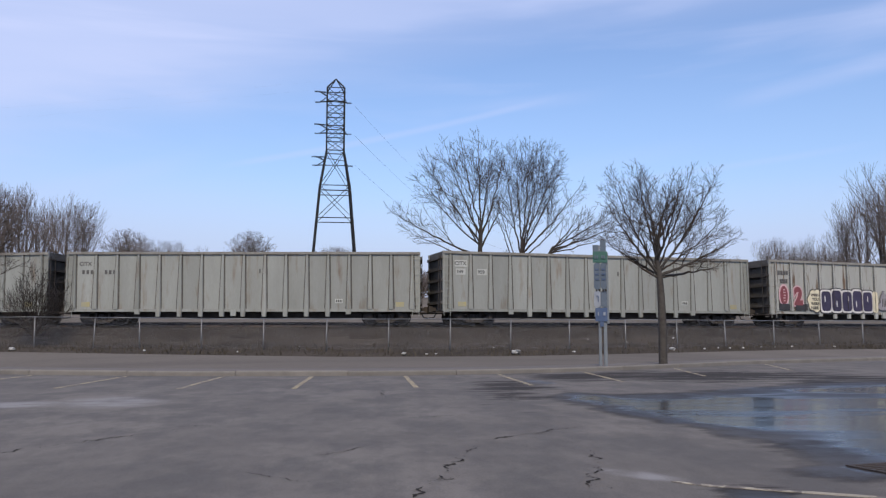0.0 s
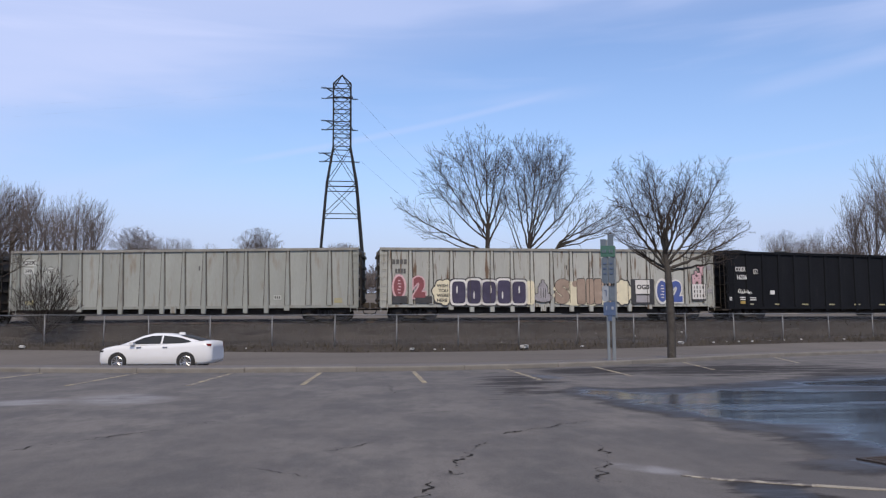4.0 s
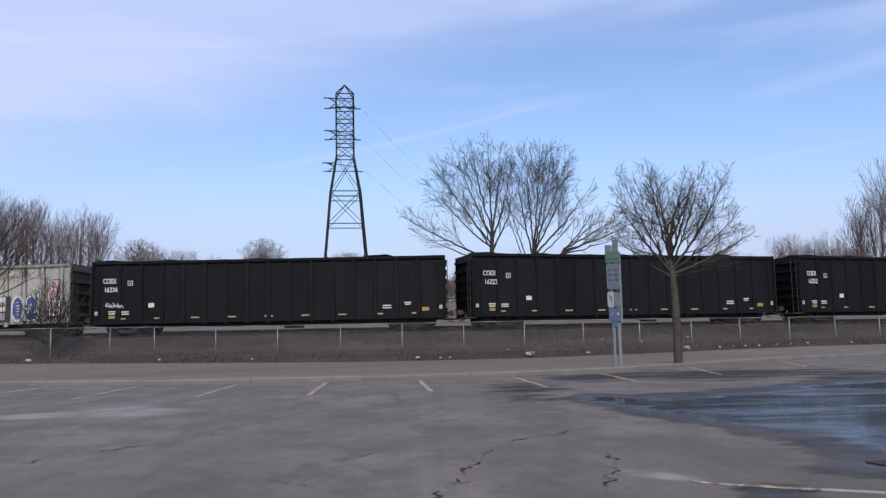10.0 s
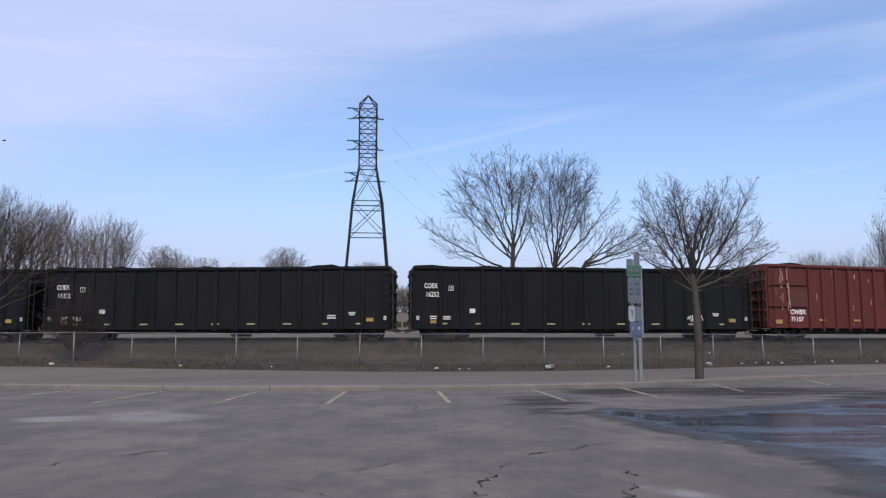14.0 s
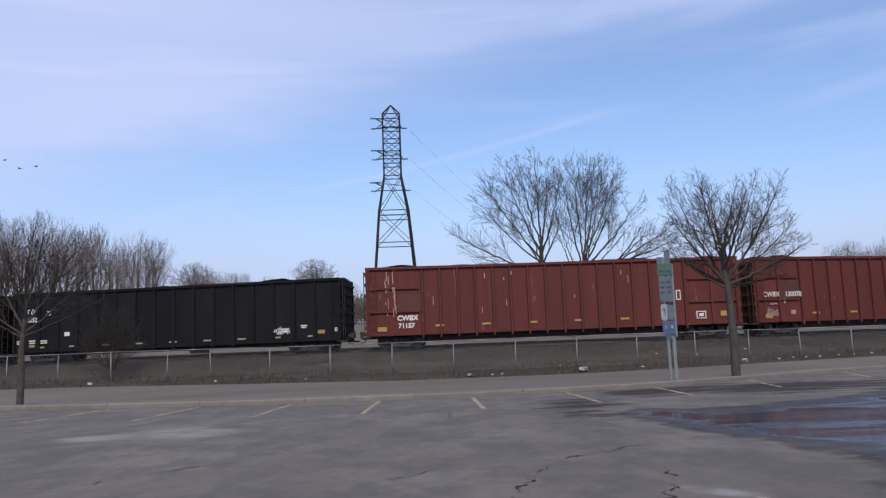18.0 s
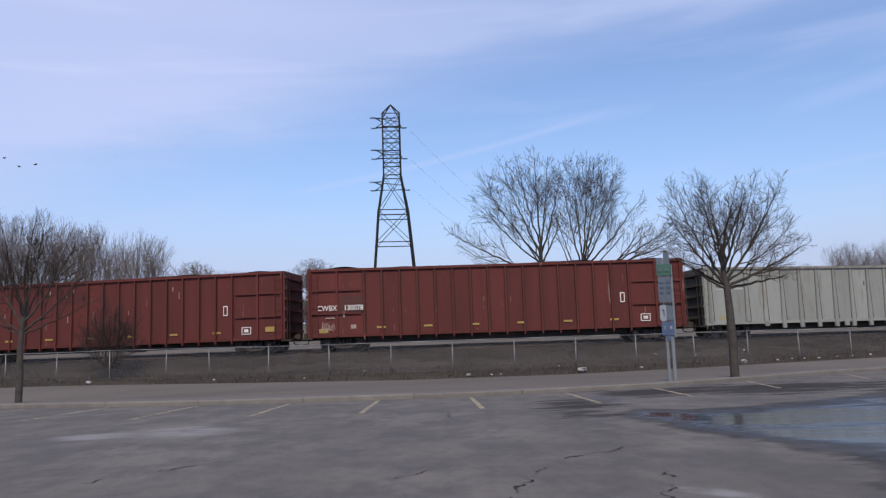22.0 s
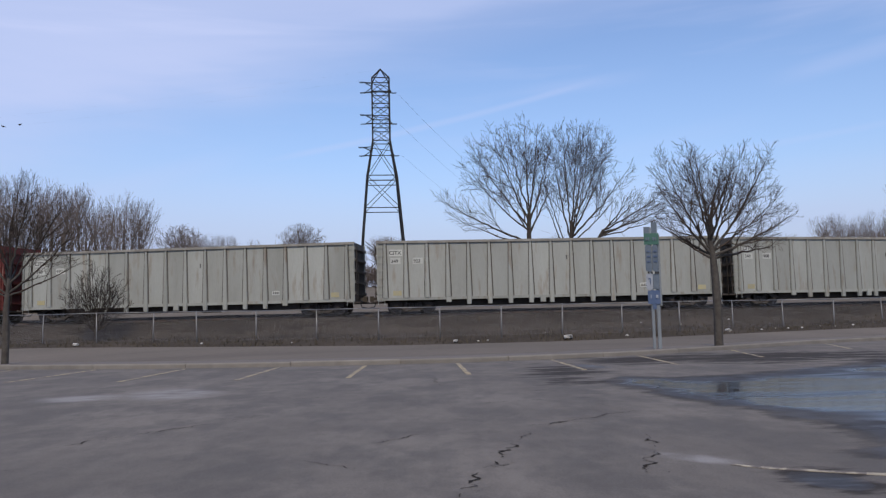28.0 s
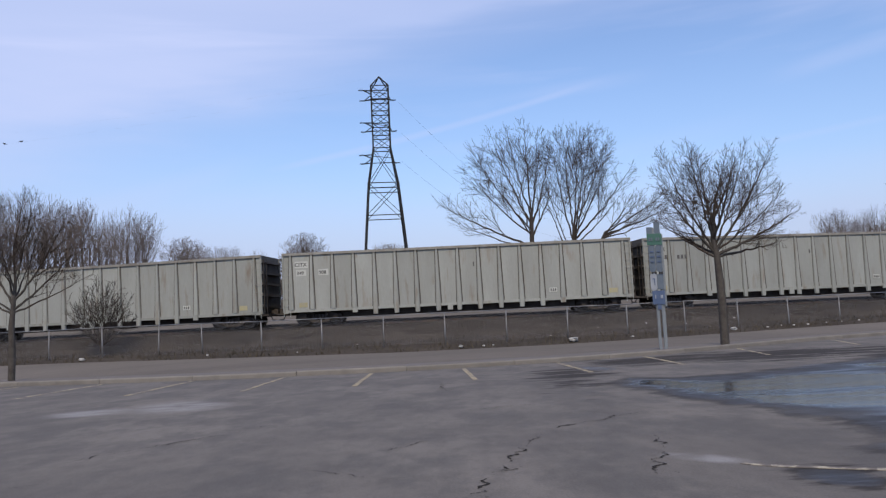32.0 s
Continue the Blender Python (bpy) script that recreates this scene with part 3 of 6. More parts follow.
M_LOAD = surface("pale_load", (0.52, 0.52, 0.50), (0.30, 0.28, 0.26), 0.9, scale=1.5, fine=10, bump=0.6)

_glyphs = {}


def lettering(text, size, bold=0.0, thick=0.006):
    """A mesh of upright letters, facing -y, its baseline's start at the origin."""
    key = (text, size, bold, thick)
    if key not in _glyphs:
        cu = bpy.data.curves.new("letters", "FONT")
        cu.body, cu.size, cu.offset, cu.extrude, cu.resolution_u = text, size, bold, thick / 2, 3
        ob = new("letters", cu)
        me = bpy.data.meshes.new_from_object(ob.evaluated_get(bpy.context.evaluated_depsgraph_get()))
        bpy.data.objects.remove(ob)
        me.transform(Matrix.Rotation(radians(90), 4, "X"))
        me.name = "letters"
        _glyphs[key] = me
    return _glyphs[key]


def letters(text, size, x, z, material, car, bold=0.0, name="lettering", label="", y=None, stretch=1.0):
    me = lettering(text, size, bold).copy()
    me.materials.clear()
    me.materials.append(material)
    return part(name, me, None, car, label, pose(x, (-CAR_HALF + 0.055 if y is None else y), z) @ Matrix.Diagonal((stretch, 1, 1, 1)))


def plate(w, h, x, z, material, car, name="placard", label="", y=None):
    y = -CAR_HALF + 0.055 if y is None else y
    return part(name, boxes((-w / 2, -0.012, -h / 2, w / 2, 0.012, h / 2)), material, car, label, pose(x, y, z))


def wheel_mesh():
    bm = bmesh.new()
    prof = ((0.0, -0.05), (0.10, -0.05), (0.14, -0.02), (0.36, -0.03), (0.40, -0.065), (0.46, -0.065), (0.46, 0.045), (0.49, 0.05), (0.49, 0.075), (0.36, 0.06), (0.0, 0.05))
    n = 20
    rings = []
    for r, y in prof[1:-1]:
        rings.append([bm.verts.new((r * math.cos(2 * math.pi * i / n), y, r * math.sin(2 * math.pi * i / n))) for i in range(n)])
    for a, b in zip(rings, rings[1:]):
        for i in range(n):
            bm.faces.new((a[i], a[(i + 1) % n], b[(i + 1) % n], b[i]))
    bm.faces.new(rings[0])
    bm.faces.new(rings[-1][::-1])
    bmesh.ops.recalc_face_normals(bm, faces=bm.faces)
    me = bpy.data.meshes.new("wheel")
    bm.to_mesh(me)
    bm.free()
    return me


WHEEL = wheel_mesh()


def side_frame_mesh():
    """A cast bogie side: an arched top bar, a sagging lower bar, two axle boxes and a nest of springs."""
    bm = bmesh.new()
    top = ((-1.25, 0.50), (-0.85, 0.58), (-0.45, 0.80), (0.45, 0.80), (0.85, 0.58), (1.25, 0.50))
    low = ((-0.80, 0.46), (-0.40, 0.20), (0.40, 0.20), (0.80, 0.46))
    for line, h in ((top, 0.07), (low, 0.06)):
        for (x0, z0), (x1, z1) in zip(line, line[1:]):
            vs = [bm.verts.new(c) for c in ((x0, -0.07, z0 - h), (x0, -0.07, z0 + h), (x1, -0.07, z1 + h), (x1, -0.07, z1 - h),
                                            (x0, 0.07, z0 - h), (x0, 0.07, z0 + h), (x1, 0.07, z1 + h), (x1, 0.07, z1 - h))]
            for f in ((0, 1, 2, 3), (7, 6, 5, 4), (1, 5, 6, 2), (0, 3, 7, 4), (0, 4, 5, 1), (2, 6, 7, 3)):
                bm.faces.new([vs[i] for i in f])
    box(bm, -0.42, -0.06, 0.2, -0.30, 0.06, 0.8)
    box(bm, 0.30, -0.06, 0.2, 0.42, 0.06, 0.8)
    for sx in (-0.89, 0.89):
        box(bm, sx - 0.16, -0.10, 0.32, sx + 0.16, 0.06, 0.56)
        tube(bm, (sx, -0.17, 0.46), (sx, -0.06, 0.46), 0.10, sides=10)
    for k in (-0.2, 0, 0.2):
        tube(bm, (k, 0, 0.26), (k, 0, 0.60), 0.075, sides=8)
    bmesh.ops.recalc_face_normals(bm, faces=bm.faces)
    me = bpy.data.meshes.new("side_frame")
    bm.to_mesh(me)
    bm.free()
    me.materials.append(M_UNDER)
    return me


SIDE_FRAME = side_frame_mesh()
AXLE = bpy.data.meshes.new("axle")
_bm = tubes((((0, -0.72, 0)), (0, 0.72, 0), 0.08))
_bm.to_mesh(AXLE)
_bm.free()
BOLSTER = bpy.data.meshes.new("bolster")
_bm = boxes((-0.22, -1.0, 0.36, 0.22, 1.0, 0.60), (-1.05, -0.62, 0.22, 1.05, 0.62, 0.52))
_bm.to_mesh(BOLSTER)
_bm.free()
for _m, _k in ((WHEEL, M_WHEEL), (AXLE, M_WHEEL), (BOLSTER, M_UNDER)):
    _m.materials.append(_k)


def bogie(car, x):
    root = part("bogie", BOLSTER, None, car, "grimy four-wheel bogie", pose(x, 0, 0))
    for side, turn in ((-1, 0), (1, 180)):
        part("side_frame", SIDE_FRAME, None, root, "", pose(0, side * 1.02, 0, 0, 0, turn))
    for ax in (-0.89, 0.89):
        part("axle", AXLE, None, root, "", pose(ax, 0, 0.46))
        for side, turn in ((-1, 0), (1, 180)):
            part("wheel", WHEEL, None, root, "", pose(ax, side * 0.755, 0.46, 0, 0, turn))
    return root


def coupler(car, x, way):
    bm = boxes((0, -0.09, 0.80, way * 0.35, 0.09, 0.98), (way * 0.30, -0.17, 0.74, way * 0.52, 0.17, 1.04))
    bmesh.ops.recalc_face_normals(bm, faces=bm.faces)
    part("coupler", bm, M_UNDER, car, "rusty knuckle coupler", pose(x, 0, 0))
    part("air_hose", tubes(((0, 0, 0.78), (way * 0.18, 0, 0.42), 0.03), ((way * 0.18, 0, 0.42), (way * 0.45, 0, 0.40), 0.03), sides=6), M_DARK, car, "",
         pose(x + way * 0.1, -0.35, 0))


def ladder(car, x, y, z0, z1, material, axis="x", width=0.42):
    n = max(3, int((z1 - z0) / 0.38))
    dims = []
    for i in range(n):
        z = z0 + (z1 - z0) * (i + 0.5) / n
        dims.append(((x - width / 2, y, z), (x + width / 2, y, z), 0.014) if axis == "x" else ((x, y - width / 2, z), (x, y + width / 2, z), 0.014))
    for sgn in (-1, 1):
        dims.append(((x + sgn * width / 2, y, z0), (x + sgn * width / 2, y, z1), 0.018) if axis == "x" else ((x, y + sgn * width / 2, z0), (x, y + sgn * width / 2, z1), 0.018))
    return part("ladder", tubes(*dims, sides=5), material, car)


def freight_car(name, length, top, floor, paint, posts, label, post_w=0.10, post_drop=0.0, side_in=0.0, end_bars=5, chord=0.14, panel_edge=1.15, bulge=False, post_paint=None,
                load=None, flare=1.0, chord_paint=None, proud=0.0, seam=None, feet=0.0, end_paint=None):
    """An open high-sided car. x runs along the rails, z from the rail's top, the camera's side is -y.
    posts: how many side posts between the two end panels; panel_edge: the length of a flat end panel;
    feet: how far from each end the posts stop at the sill instead of reaching below it."""
    root = tagged(new(name), label, "freight car", "cars of the freight train")
    half, w = length / 2, CAR_HALF
    skin = w - 0.09 + side_in                                   # the sheet's outer face, behind the posts
    post_paint = post_paint or paint
    xs = list(np.linspace(-half + panel_edge, half - panel_edge, posts))
    edges = [-half] + [float(x) for x in xs] + [half]
    sheets = {}
    for side in (-1, 1):
        for a, b in zip(edges, edges[1:]):
            key = (round(b - a, 3), side)
            if key not in sheets:
                bm = boxes((0, -0.02, floor, b - a, 0.02, top - chord))
                me = bpy.data.meshes.new("side_sheet")
                bm.to_mesh(me)
                bm.free()
                me.materials.append(paint)
                sheets[key] = me
            part("side_sheet", sheets[key], None, root, "", pose(a, side * (skin - 0.02), 0))
        s = side
        y_in, y_out = s * skin, s * (w + proud - (0.02 if bulge else 0.0))
        shapes = []
        for drop in (post_drop, -0.02):
            bm, vs = bmesh.new(), []
            for z, wd in ((floor - drop, post_w * flare * 0.85), (floor + 0.05, post_w * flare), (top - chord, post_w * 0.92)):
                vs.append([bm.verts.new(c) for c in ((-wd / 2, y_in - s * 0.05, z), (-wd / 2, y_in, z), (-wd * 0.38, y_out, z), (wd * 0.38, y_out, z), (wd / 2, y_in, z), (wd / 2, y_in - s * 0.05, z))])
            for a, b in zip(vs, vs[1:]):
                for i in range(6):
                    bm.faces.new((a[i], a[(i + 1) % 6], b[(i + 1) % 6], b[i]))
            bm.faces.new(vs[0])
            bm.faces.new(vs[-1][::-1])
            bmesh.ops.recalc_face_normals(bm, faces=bm.faces)
            shapes.append(bpy.data.meshes.new("side_post"))
            bm.to_mesh(shapes[-1])
            bm.free()
            shapes[-1].materials.append(post_paint)
        rib_strips = []
        # thin dark strips on both sides of each rib, wider on the right
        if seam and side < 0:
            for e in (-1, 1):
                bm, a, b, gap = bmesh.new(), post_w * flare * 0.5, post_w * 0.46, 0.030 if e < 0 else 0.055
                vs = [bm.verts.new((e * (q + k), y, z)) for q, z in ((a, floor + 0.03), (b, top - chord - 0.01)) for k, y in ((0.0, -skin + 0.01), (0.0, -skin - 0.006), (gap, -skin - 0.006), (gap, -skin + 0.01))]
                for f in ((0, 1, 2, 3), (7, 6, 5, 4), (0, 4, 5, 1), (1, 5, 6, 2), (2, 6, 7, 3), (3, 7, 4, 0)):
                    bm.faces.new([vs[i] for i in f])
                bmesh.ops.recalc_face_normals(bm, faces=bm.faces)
                rib_strips.append(bpy.data.meshes.new("seam"))
                bm.to_mesh(rib_strips[-1])
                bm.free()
                rib_strips[-1].materials.append(seam)
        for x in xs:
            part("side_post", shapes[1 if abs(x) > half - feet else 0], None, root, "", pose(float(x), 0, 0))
            for me in rib_strips:
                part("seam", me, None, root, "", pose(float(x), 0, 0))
        for x in (-half + 0.05, half - 0.05):
            part("corner_post", boxes((-0.05, -0.05, floor - 0.1, 0.05, 0.05, top - chord)), post_paint, root, "", pose(x, s * (w - 0.05), 0))
        part("top_chord", boxes((-half, -0.075, top - chord, half, 0.075, top)), chord_paint or post_paint, root, "", pose(0, s * (w - 0.05), 0))
        part("side_sill", boxes((-half, -0.05, floor - 0.13, half, 0.05, floor + 0.02)), post_paint, root, "", pose(0, s * (w - 0.10), 0))
    for e in (-1, 1):
        part("end_wall", boxes((-0.03, -w + 0.1, floor - 0.1, 0.03, w - 0.1, top)), end_paint or paint, root, "", pose(e * (half - 0.08), 0, 0))
        for i in range(end_bars):
            z = floor + 0.35 + (top - floor - 0.7) * i / (end_bars - 1)
            part("end_bar", boxes((-0.07, -w + 0.02, -0.07, 0.07, w - 0.02, 0.07)), end_paint or post_paint, root, "", pose(e * half, 0, z))
        coupler(root, e * (half - 0.1), e)
        ladder(root, e * (half + 0.10), -w + 0.32, floor - 0.1, top - 0.2, M_UNDER, "y")
        part("end_platform", boxes((-0.3, -w + 0.05, floor - 0.22, 0.3, w - 0.05, floor - 0.15)), M_UNDER, root, "", pose(e * (half + 0.05), 0, 0))
    part("floor", boxes((-half + 0.1, -w + 0.2, floor - 0.06, half - 0.1, w - 0.2, floor)), M_UNDER, root)
    part("centre_sill", boxes((-half + 0.1, -0.28, min(0.62, floor - 0.2), half - 0.1, 0.28, floor - 0.06)), M_UNDER, root)
    for x in (-half + 1.95, half - 1.95):
        bogie(root, x)
    part("underframe", boxes((-half + 3.3, -0.95, 0.42, half - 3.3, 0.95, floor - 0.07)), M_UNDER, root, "grimy underframe with hopper chutes")
    part("brake_reservoir", tubes(((-0.55, -0.75, floor - 0.35), (0.55, -0.75, floor - 0.35), 0.19), sides=12), M_UNDER, root, "", pose(1.3, 0, 0))
    part("brake_rod", tubes(((-half + 3, -0.45, floor - 0.25), (half - 3, -0.45, floor - 0.25), 0.025), sides=5), M_UNDER, root)
    if load:
        nx, ny = 44, 5
        verts, faces = [], []
        for i in range(nx):
            for j in range(ny):
                x, y = -half + 0.15 + (length - 0.3) * i / (nx - 1), -w + 0.15 + (2 * w - 0.3) * j / (ny - 1)
                verts.append((x, y, top - 0.03 + load * (0.35 + noise.noise((x * 0.6 + length, y * 0.8, top)) + 0.5 * noise.noise((x * 1.9, y * 1.7, top + length)))))
        for i in range(nx - 1):
            for j in range(ny - 1):
                a = i * ny + j
                faces.append((a, a + ny, a + ny + 1, a + 1))
        me = bpy.data.meshes.new("load")
        me.from_pydata(verts, [], faces)
        part("load", me, M_LOAD, root, "pale heaped load under a torn cover")
    return root


def white_car(paint=WHITE, edge=0.45, label="dirty white high-sided freight car with vertical ribs"):
    car = freight_car("hopper_car", 19.7, 4.07, 0.87, paint, 17, label, 0.15, 0.40, panel_edge=edge, flare=2.0, chord_paint=M_CHORD, proud=0.0, seam=M_RIBSTRIP, side_in=0.024, feet=4.1, end_paint=M_SHADEDGRIME)
    for e in (-1, 1):
        ladder(car, e * (9.85 - 0.24), -CAR_HALF - 0.03, 0.5, 3.9, paint, width=0.36)
        plate(0.46, 0.26, e * 8.72, 1.14, M_FADED, car, "faded_patch", y=-CAR_HALF + 0.062)
        # a bracket under the sill beside each bogie, and one short stake between the long ones
        part("bracket", boxes((-0.14, -0.05, 0.60, 0.14, 0.05, 0.86)), paint, car, "", pose(e * 5.85, -CAR_HALF + 0.06, 0))
    part("short_stake", boxes((-0.15, -0.05, 0.50, 0.15, 0.05, 0.86)), paint, car, "", pose(-0.52, -CAR_HALF + 0.05, 0))
    plate(0.42, 0.24, 5.32, 1.33, M_PALE, car, "label_patch", y=-CAR_HALF + 0.060)
    for k in range(3):
        plate(0.07, 0.14, 5.20 + 0.12 * k, 1.33, M_DARK, car, "stencil_bar", y=-CAR_HALF + 0.046)
    plate(0.07, 0.24, 0.9, 3.0, M_DARK, car, "stain")
    return car


def white_marks(car, left="CITX", number=""):
    letters(left, 0.30, -9.15, 3.30, M_DARK, car, 0.008)
    if number:
        plate(0.72, 0.36, -8.78, 3.40, M_PALE, car, "label_patch", y=-CAR_HALF + 0.074)
        for x, digits in ((-9.05, number[:3]), (-7.80, number[3:])):
            plate(0.56, 0.34, x + 0.25, 2.94, M_PALE, car, "label_patch", y=-CAR_HALF + 0.074)
            letters(digits, 0.27, x, 2.84, M_DARK, car, 0.006)
        return
    for x in (-9.0, -7.75):
        for k in range(3):
            plate(0.13, 0.22, x + 0.1 + 0.23 * k, 2.94, M_DARK, car, "number_bar")


def scrawl(car, x, z, width, height, seed, material):
    """A loose hand-drawn line of chalk or spray paint."""
    rnd = random.Random(seed)
    pts = [Vector((x + width * (i / 22 + 0.06 * math.sin(i * 2.1)), -CAR_HALF + 0.03, z + height * (0.5 + 0.5 * math.sin(i * 1.9 + rnd.uniform(-0.5, 0.5))) * rnd.uniform(0.5, 1.0))) for i in range(23)]
    bm = bmesh.new()
    for a, b in zip(pts, pts[1:]):
        tube(bm, a, b, 0.020, sides=4)
    part("chalk_scrawl", bm, material, car, "white chalk scrawl")


def black_car():
    car = freight_car("gondola_car", 19.8, 4.10, 0.74, BLACK, 15, "matt black high-sided freight car with shallow ribs", 0.24, 0.22, end_bars=6, panel_edge=1.55, bulge=True, load=0.15, side_in=0.0, feet=5.2, flare=1.15)
    for e in (-1, 1):
        ladder(car, e * (9.9 - 0.28), -CAR_HALF - 0.03, 0.45, 3.9, BLACK)
    letters("COEX", 0.38, -9.26, 2.88, M_LETTER, car, 0.006, y=-CAR_HALF + 0.012, stretch=0.72)
    plate(0.32, 0.24, -6.55, 1.62, M_LETTER, car, "placard", "small white placard")
    plate(0.27, 0.27, -7.75, 2.88, M_LETTER, car, "frame_mark")
    plate(0.21, 0.21, -7.75, 2.88, BLACK, car, "frame_mark", y=-CAR_HALF + 0.050)
    plate(0.05, 0.13, -7.75, 2.87, M_LETTER, car, "frame_mark", y=-CAR_HALF + 0.044)
    for x in (-9.62, 9.6):
        plate(0.15, 0.20, x, 1.22, M_LETTER, car, "round_mark")
        plate(0.06, 0.09, x, 1.22, BLACK, car, "round_mark", y=-CAR_HALF + 0.048)
    for k in range(9):
        plate(0.46, 0.08, -8.2 + 2.05 * k, 0.90, M_FADED, car, "reflector")
    plate(0.34, 0.16, -8.75, 1.0, M_YELLOW, car)
    plate(0.40, 0.20, 8.75, 1.12, M_YELLOW, car)
    for x, z, w in ((-8.75, 1.30, 0.4), (-8.0, 1.28, 0.42), (-8.0, 1.16, 0.42), (6.6, 1.35, 0.45), (6.6, 1.22, 0.5), (7.75, 1.50, 0.4), (-8.75, 1.18, 0.36), (7.75, 1.40, 0.3)):
        plate(w, 0.06, x, z, M_LETTER, car, "stencil_bar")
    return car


def red_car():
    car = freight_car("gondola_car", 21.25, 4.56, 0.86, RED, 16, "weathered oxide-red high-sided freight car", 0.12, 0.30, end_bars=6, panel_edge=3.15, load=0.13, proud=0.03, seam=M_REDRIBSHADE)
    for e in (-1, 1):
        ladder(car, e * (10.62 - 0.35), -CAR_HALF - 0.05, 0.6, 4.3, RED)
        for z in (2.05, 3.35):
            part("door_bar", boxes((-1.42, -0.04, -0.05, 1.42, 0.04, 0.05)), RED, car, "", pose(e * 9.1, -CAR_HALF + 0.03, z))
        part("door_post", boxes((-0.06, -0.05, 0.80, 0.06, 0.05, 4.5)), RED, car, "", pose(e * 9.0, -CAR_HALF + 0.02, 0))
        part("door_post", boxes((-0.05, -0.05, 0.80, 0.05, 0.05, 4.5)), RED, car, "", pose(e * 10.45, -CAR_HALF + 0.02, 0))
    for k in range(6):
        plate(0.48, 0.11, -6.55 + 2.62 * k, 1.22, M_YELLOW, car, "reflector")
    plate(0.50, 0.24, -9.75, 1.10, M_YELLOW, car)
    plate(0.52, 0.28, 9.72, 1.32, M_YELLOW, car)
    for w, h, m in ((0.56, 0.42, M_LETTER), (0.46, 0.32, RED), (0.26, 0.17, M_LETTER)):
        plate(w, h, 8.33, 1.28, m, car, "panel", y=-CAR_HALF + 0.05 - 0.006 * (0.52 - w) * 10)
    plate(1.30, 0.95, -8.20, 2.55, M_REDDARK, car, "faded_patch", y=-CAR_HALF + 0.078)
    for w, h, m in ((0.26, 0.56, M_LETTER), (0.16, 0.44, RED)):
        plate(w, h, 7.08, 2.45, m, car, "panel", y=-CAR_HALF + 0.05 - 0.02 * (0.26 - w) * 4)
    return car


# arc length at t = 0 of each car's middle, from the head of the train
WHITE_PROTO, BLACK_PROTO, RED_PROTO = white_car(), black_car(), red_car()
TRAIN = []


def add(car, middle):
    TRAIN.append((car, middle))
    return car


def again(proto):
    return copy_thing(proto, pose(0, 0, 0))


for proto, middles, kind in ((WHITE_PROTO, (-27.75, -6.99, 13.72, 163.85, 184.75, 205.6, 226.25), "white"), (BLACK_PROTO, (55.55, 76.55, 97.55), "black"), (RED_PROTO, (119.45, 141.95), "red")):
    made = [proto] + [again(proto) for _ in middles[1:]]
    for k, (car, middle) in enumerate(zip(made, middles)):
        add(car, middle)
        if kind == "white":
            white_marks(car, number=("", "", "349959", "348992", "349923", "349908", "")[k])
        elif kind == "black":
            letters(("16236", "16222", "16252")[k], 0.38, -9.19, 2.40, M_LETTER, car, 0.006, y=-CAR_HALF + 0.012, stretch=0.80)
            if k == 2:
                scrawl(car, 6.0, 1.05, 0.9, 0.55, 4, M_LETTER)
            if k == 0:
                scrawl(car, -9.1, 1.50, 0.95, 0.35, 9, M_LETTER)
        elif k:
            letters("CWBX", 0.40, -10.1, 2.22, M_LETTER, car, 0.006, y=-CAR_HALF - 0.03, stretch=0.92)
            letters("130078", 0.40, -8.62, 2.22, M_LETTER, car, 0.006, y=-CAR_HALF - 0.03, stretch=0.92)
            scrawl(car, -9.85, 1.05, 0.7, 0.6, 14, M_SCRAPE)
            scrawl(car, -9.65, 1.75, 0.5, 0.12, 15, M_SCRAPE)
            plate(0.10, 0.30, -8.62, 1.98, M_SCRAPE, car, "scrape")
            plate(0.30, 0.22, -8.1, 1.30, M_SCRAPE, car, "scrape")
        else:
            letters("CWBX", 0.38, -8.9, 1.56, M_LETTER, car, 0.014)
            letters("71157", 0.36, -8.85, 1.14, M_LETTER, car, 0.014)
            rnd = random.Random(31)
            for j in range(34):
                x = rnd.choice((-9.06, -9.02, -8.96, -9.5, -9.4)) if j < 24 else rnd.uniform(-7.4, 9.5)
                plate(rnd.uniform(0.02, 0.055), rnd.uniform(0.15, 0.60), x + rnd.uniform(-0.06, 0.06), rnd.uniform(1.9, 4.1), M_SCRAPE, car, "scrape", y=-CAR_HALF + (-0.04 if -9.1 < x < -8.9 else 0.06))


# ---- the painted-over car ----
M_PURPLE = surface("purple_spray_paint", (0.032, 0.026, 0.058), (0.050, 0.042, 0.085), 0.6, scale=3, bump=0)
M_PAINTWHITE = surface("white_spray_paint", (0.66, 0.65, 0.62), (0.56, 0.55, 0.53), 0.6, scale=3, bump=0)
M_PAINTBLACK = surface("black_spray_paint", (0.025, 0.025, 0.028), (0.045, 0.045, 0.048), 0.6, scale=3, bump=0)
M_CREAM = surface("cream_spray_paint", (0.66, 0.61, 0.44), (0.56, 0.52, 0.38), 0.6, scale=3, bump=0)
M_BROWN = surface("brown_spray_paint", (0.25, 0.185, 0.140), (0.33, 0.255, 0.20), 0.6, scale=2, bump=0)
M_PINK = surface("pink_spray_paint", (0.58, 0.38, 0.40), (0.50, 0.32, 0.35), 0.6, scale=3, bump=0)
M_CRIMSON = surface("crimson_spray_paint", (0.21, 0.055, 0.065), (0.16, 0.05, 0.055), 0.6, scale=3, bump=0)
M_BLUE = surface("blue_spray_paint", (0.050, 0.085, 0.30), (0.07, 0.10, 0.24), 0.6, scale=3, bump=0)
M_GREYPAINT = surface("grey_spray_paint", (0.24, 0.23, 0.25), (0.33, 0.32, 0.34), 0.6, scale=3, bump=0)
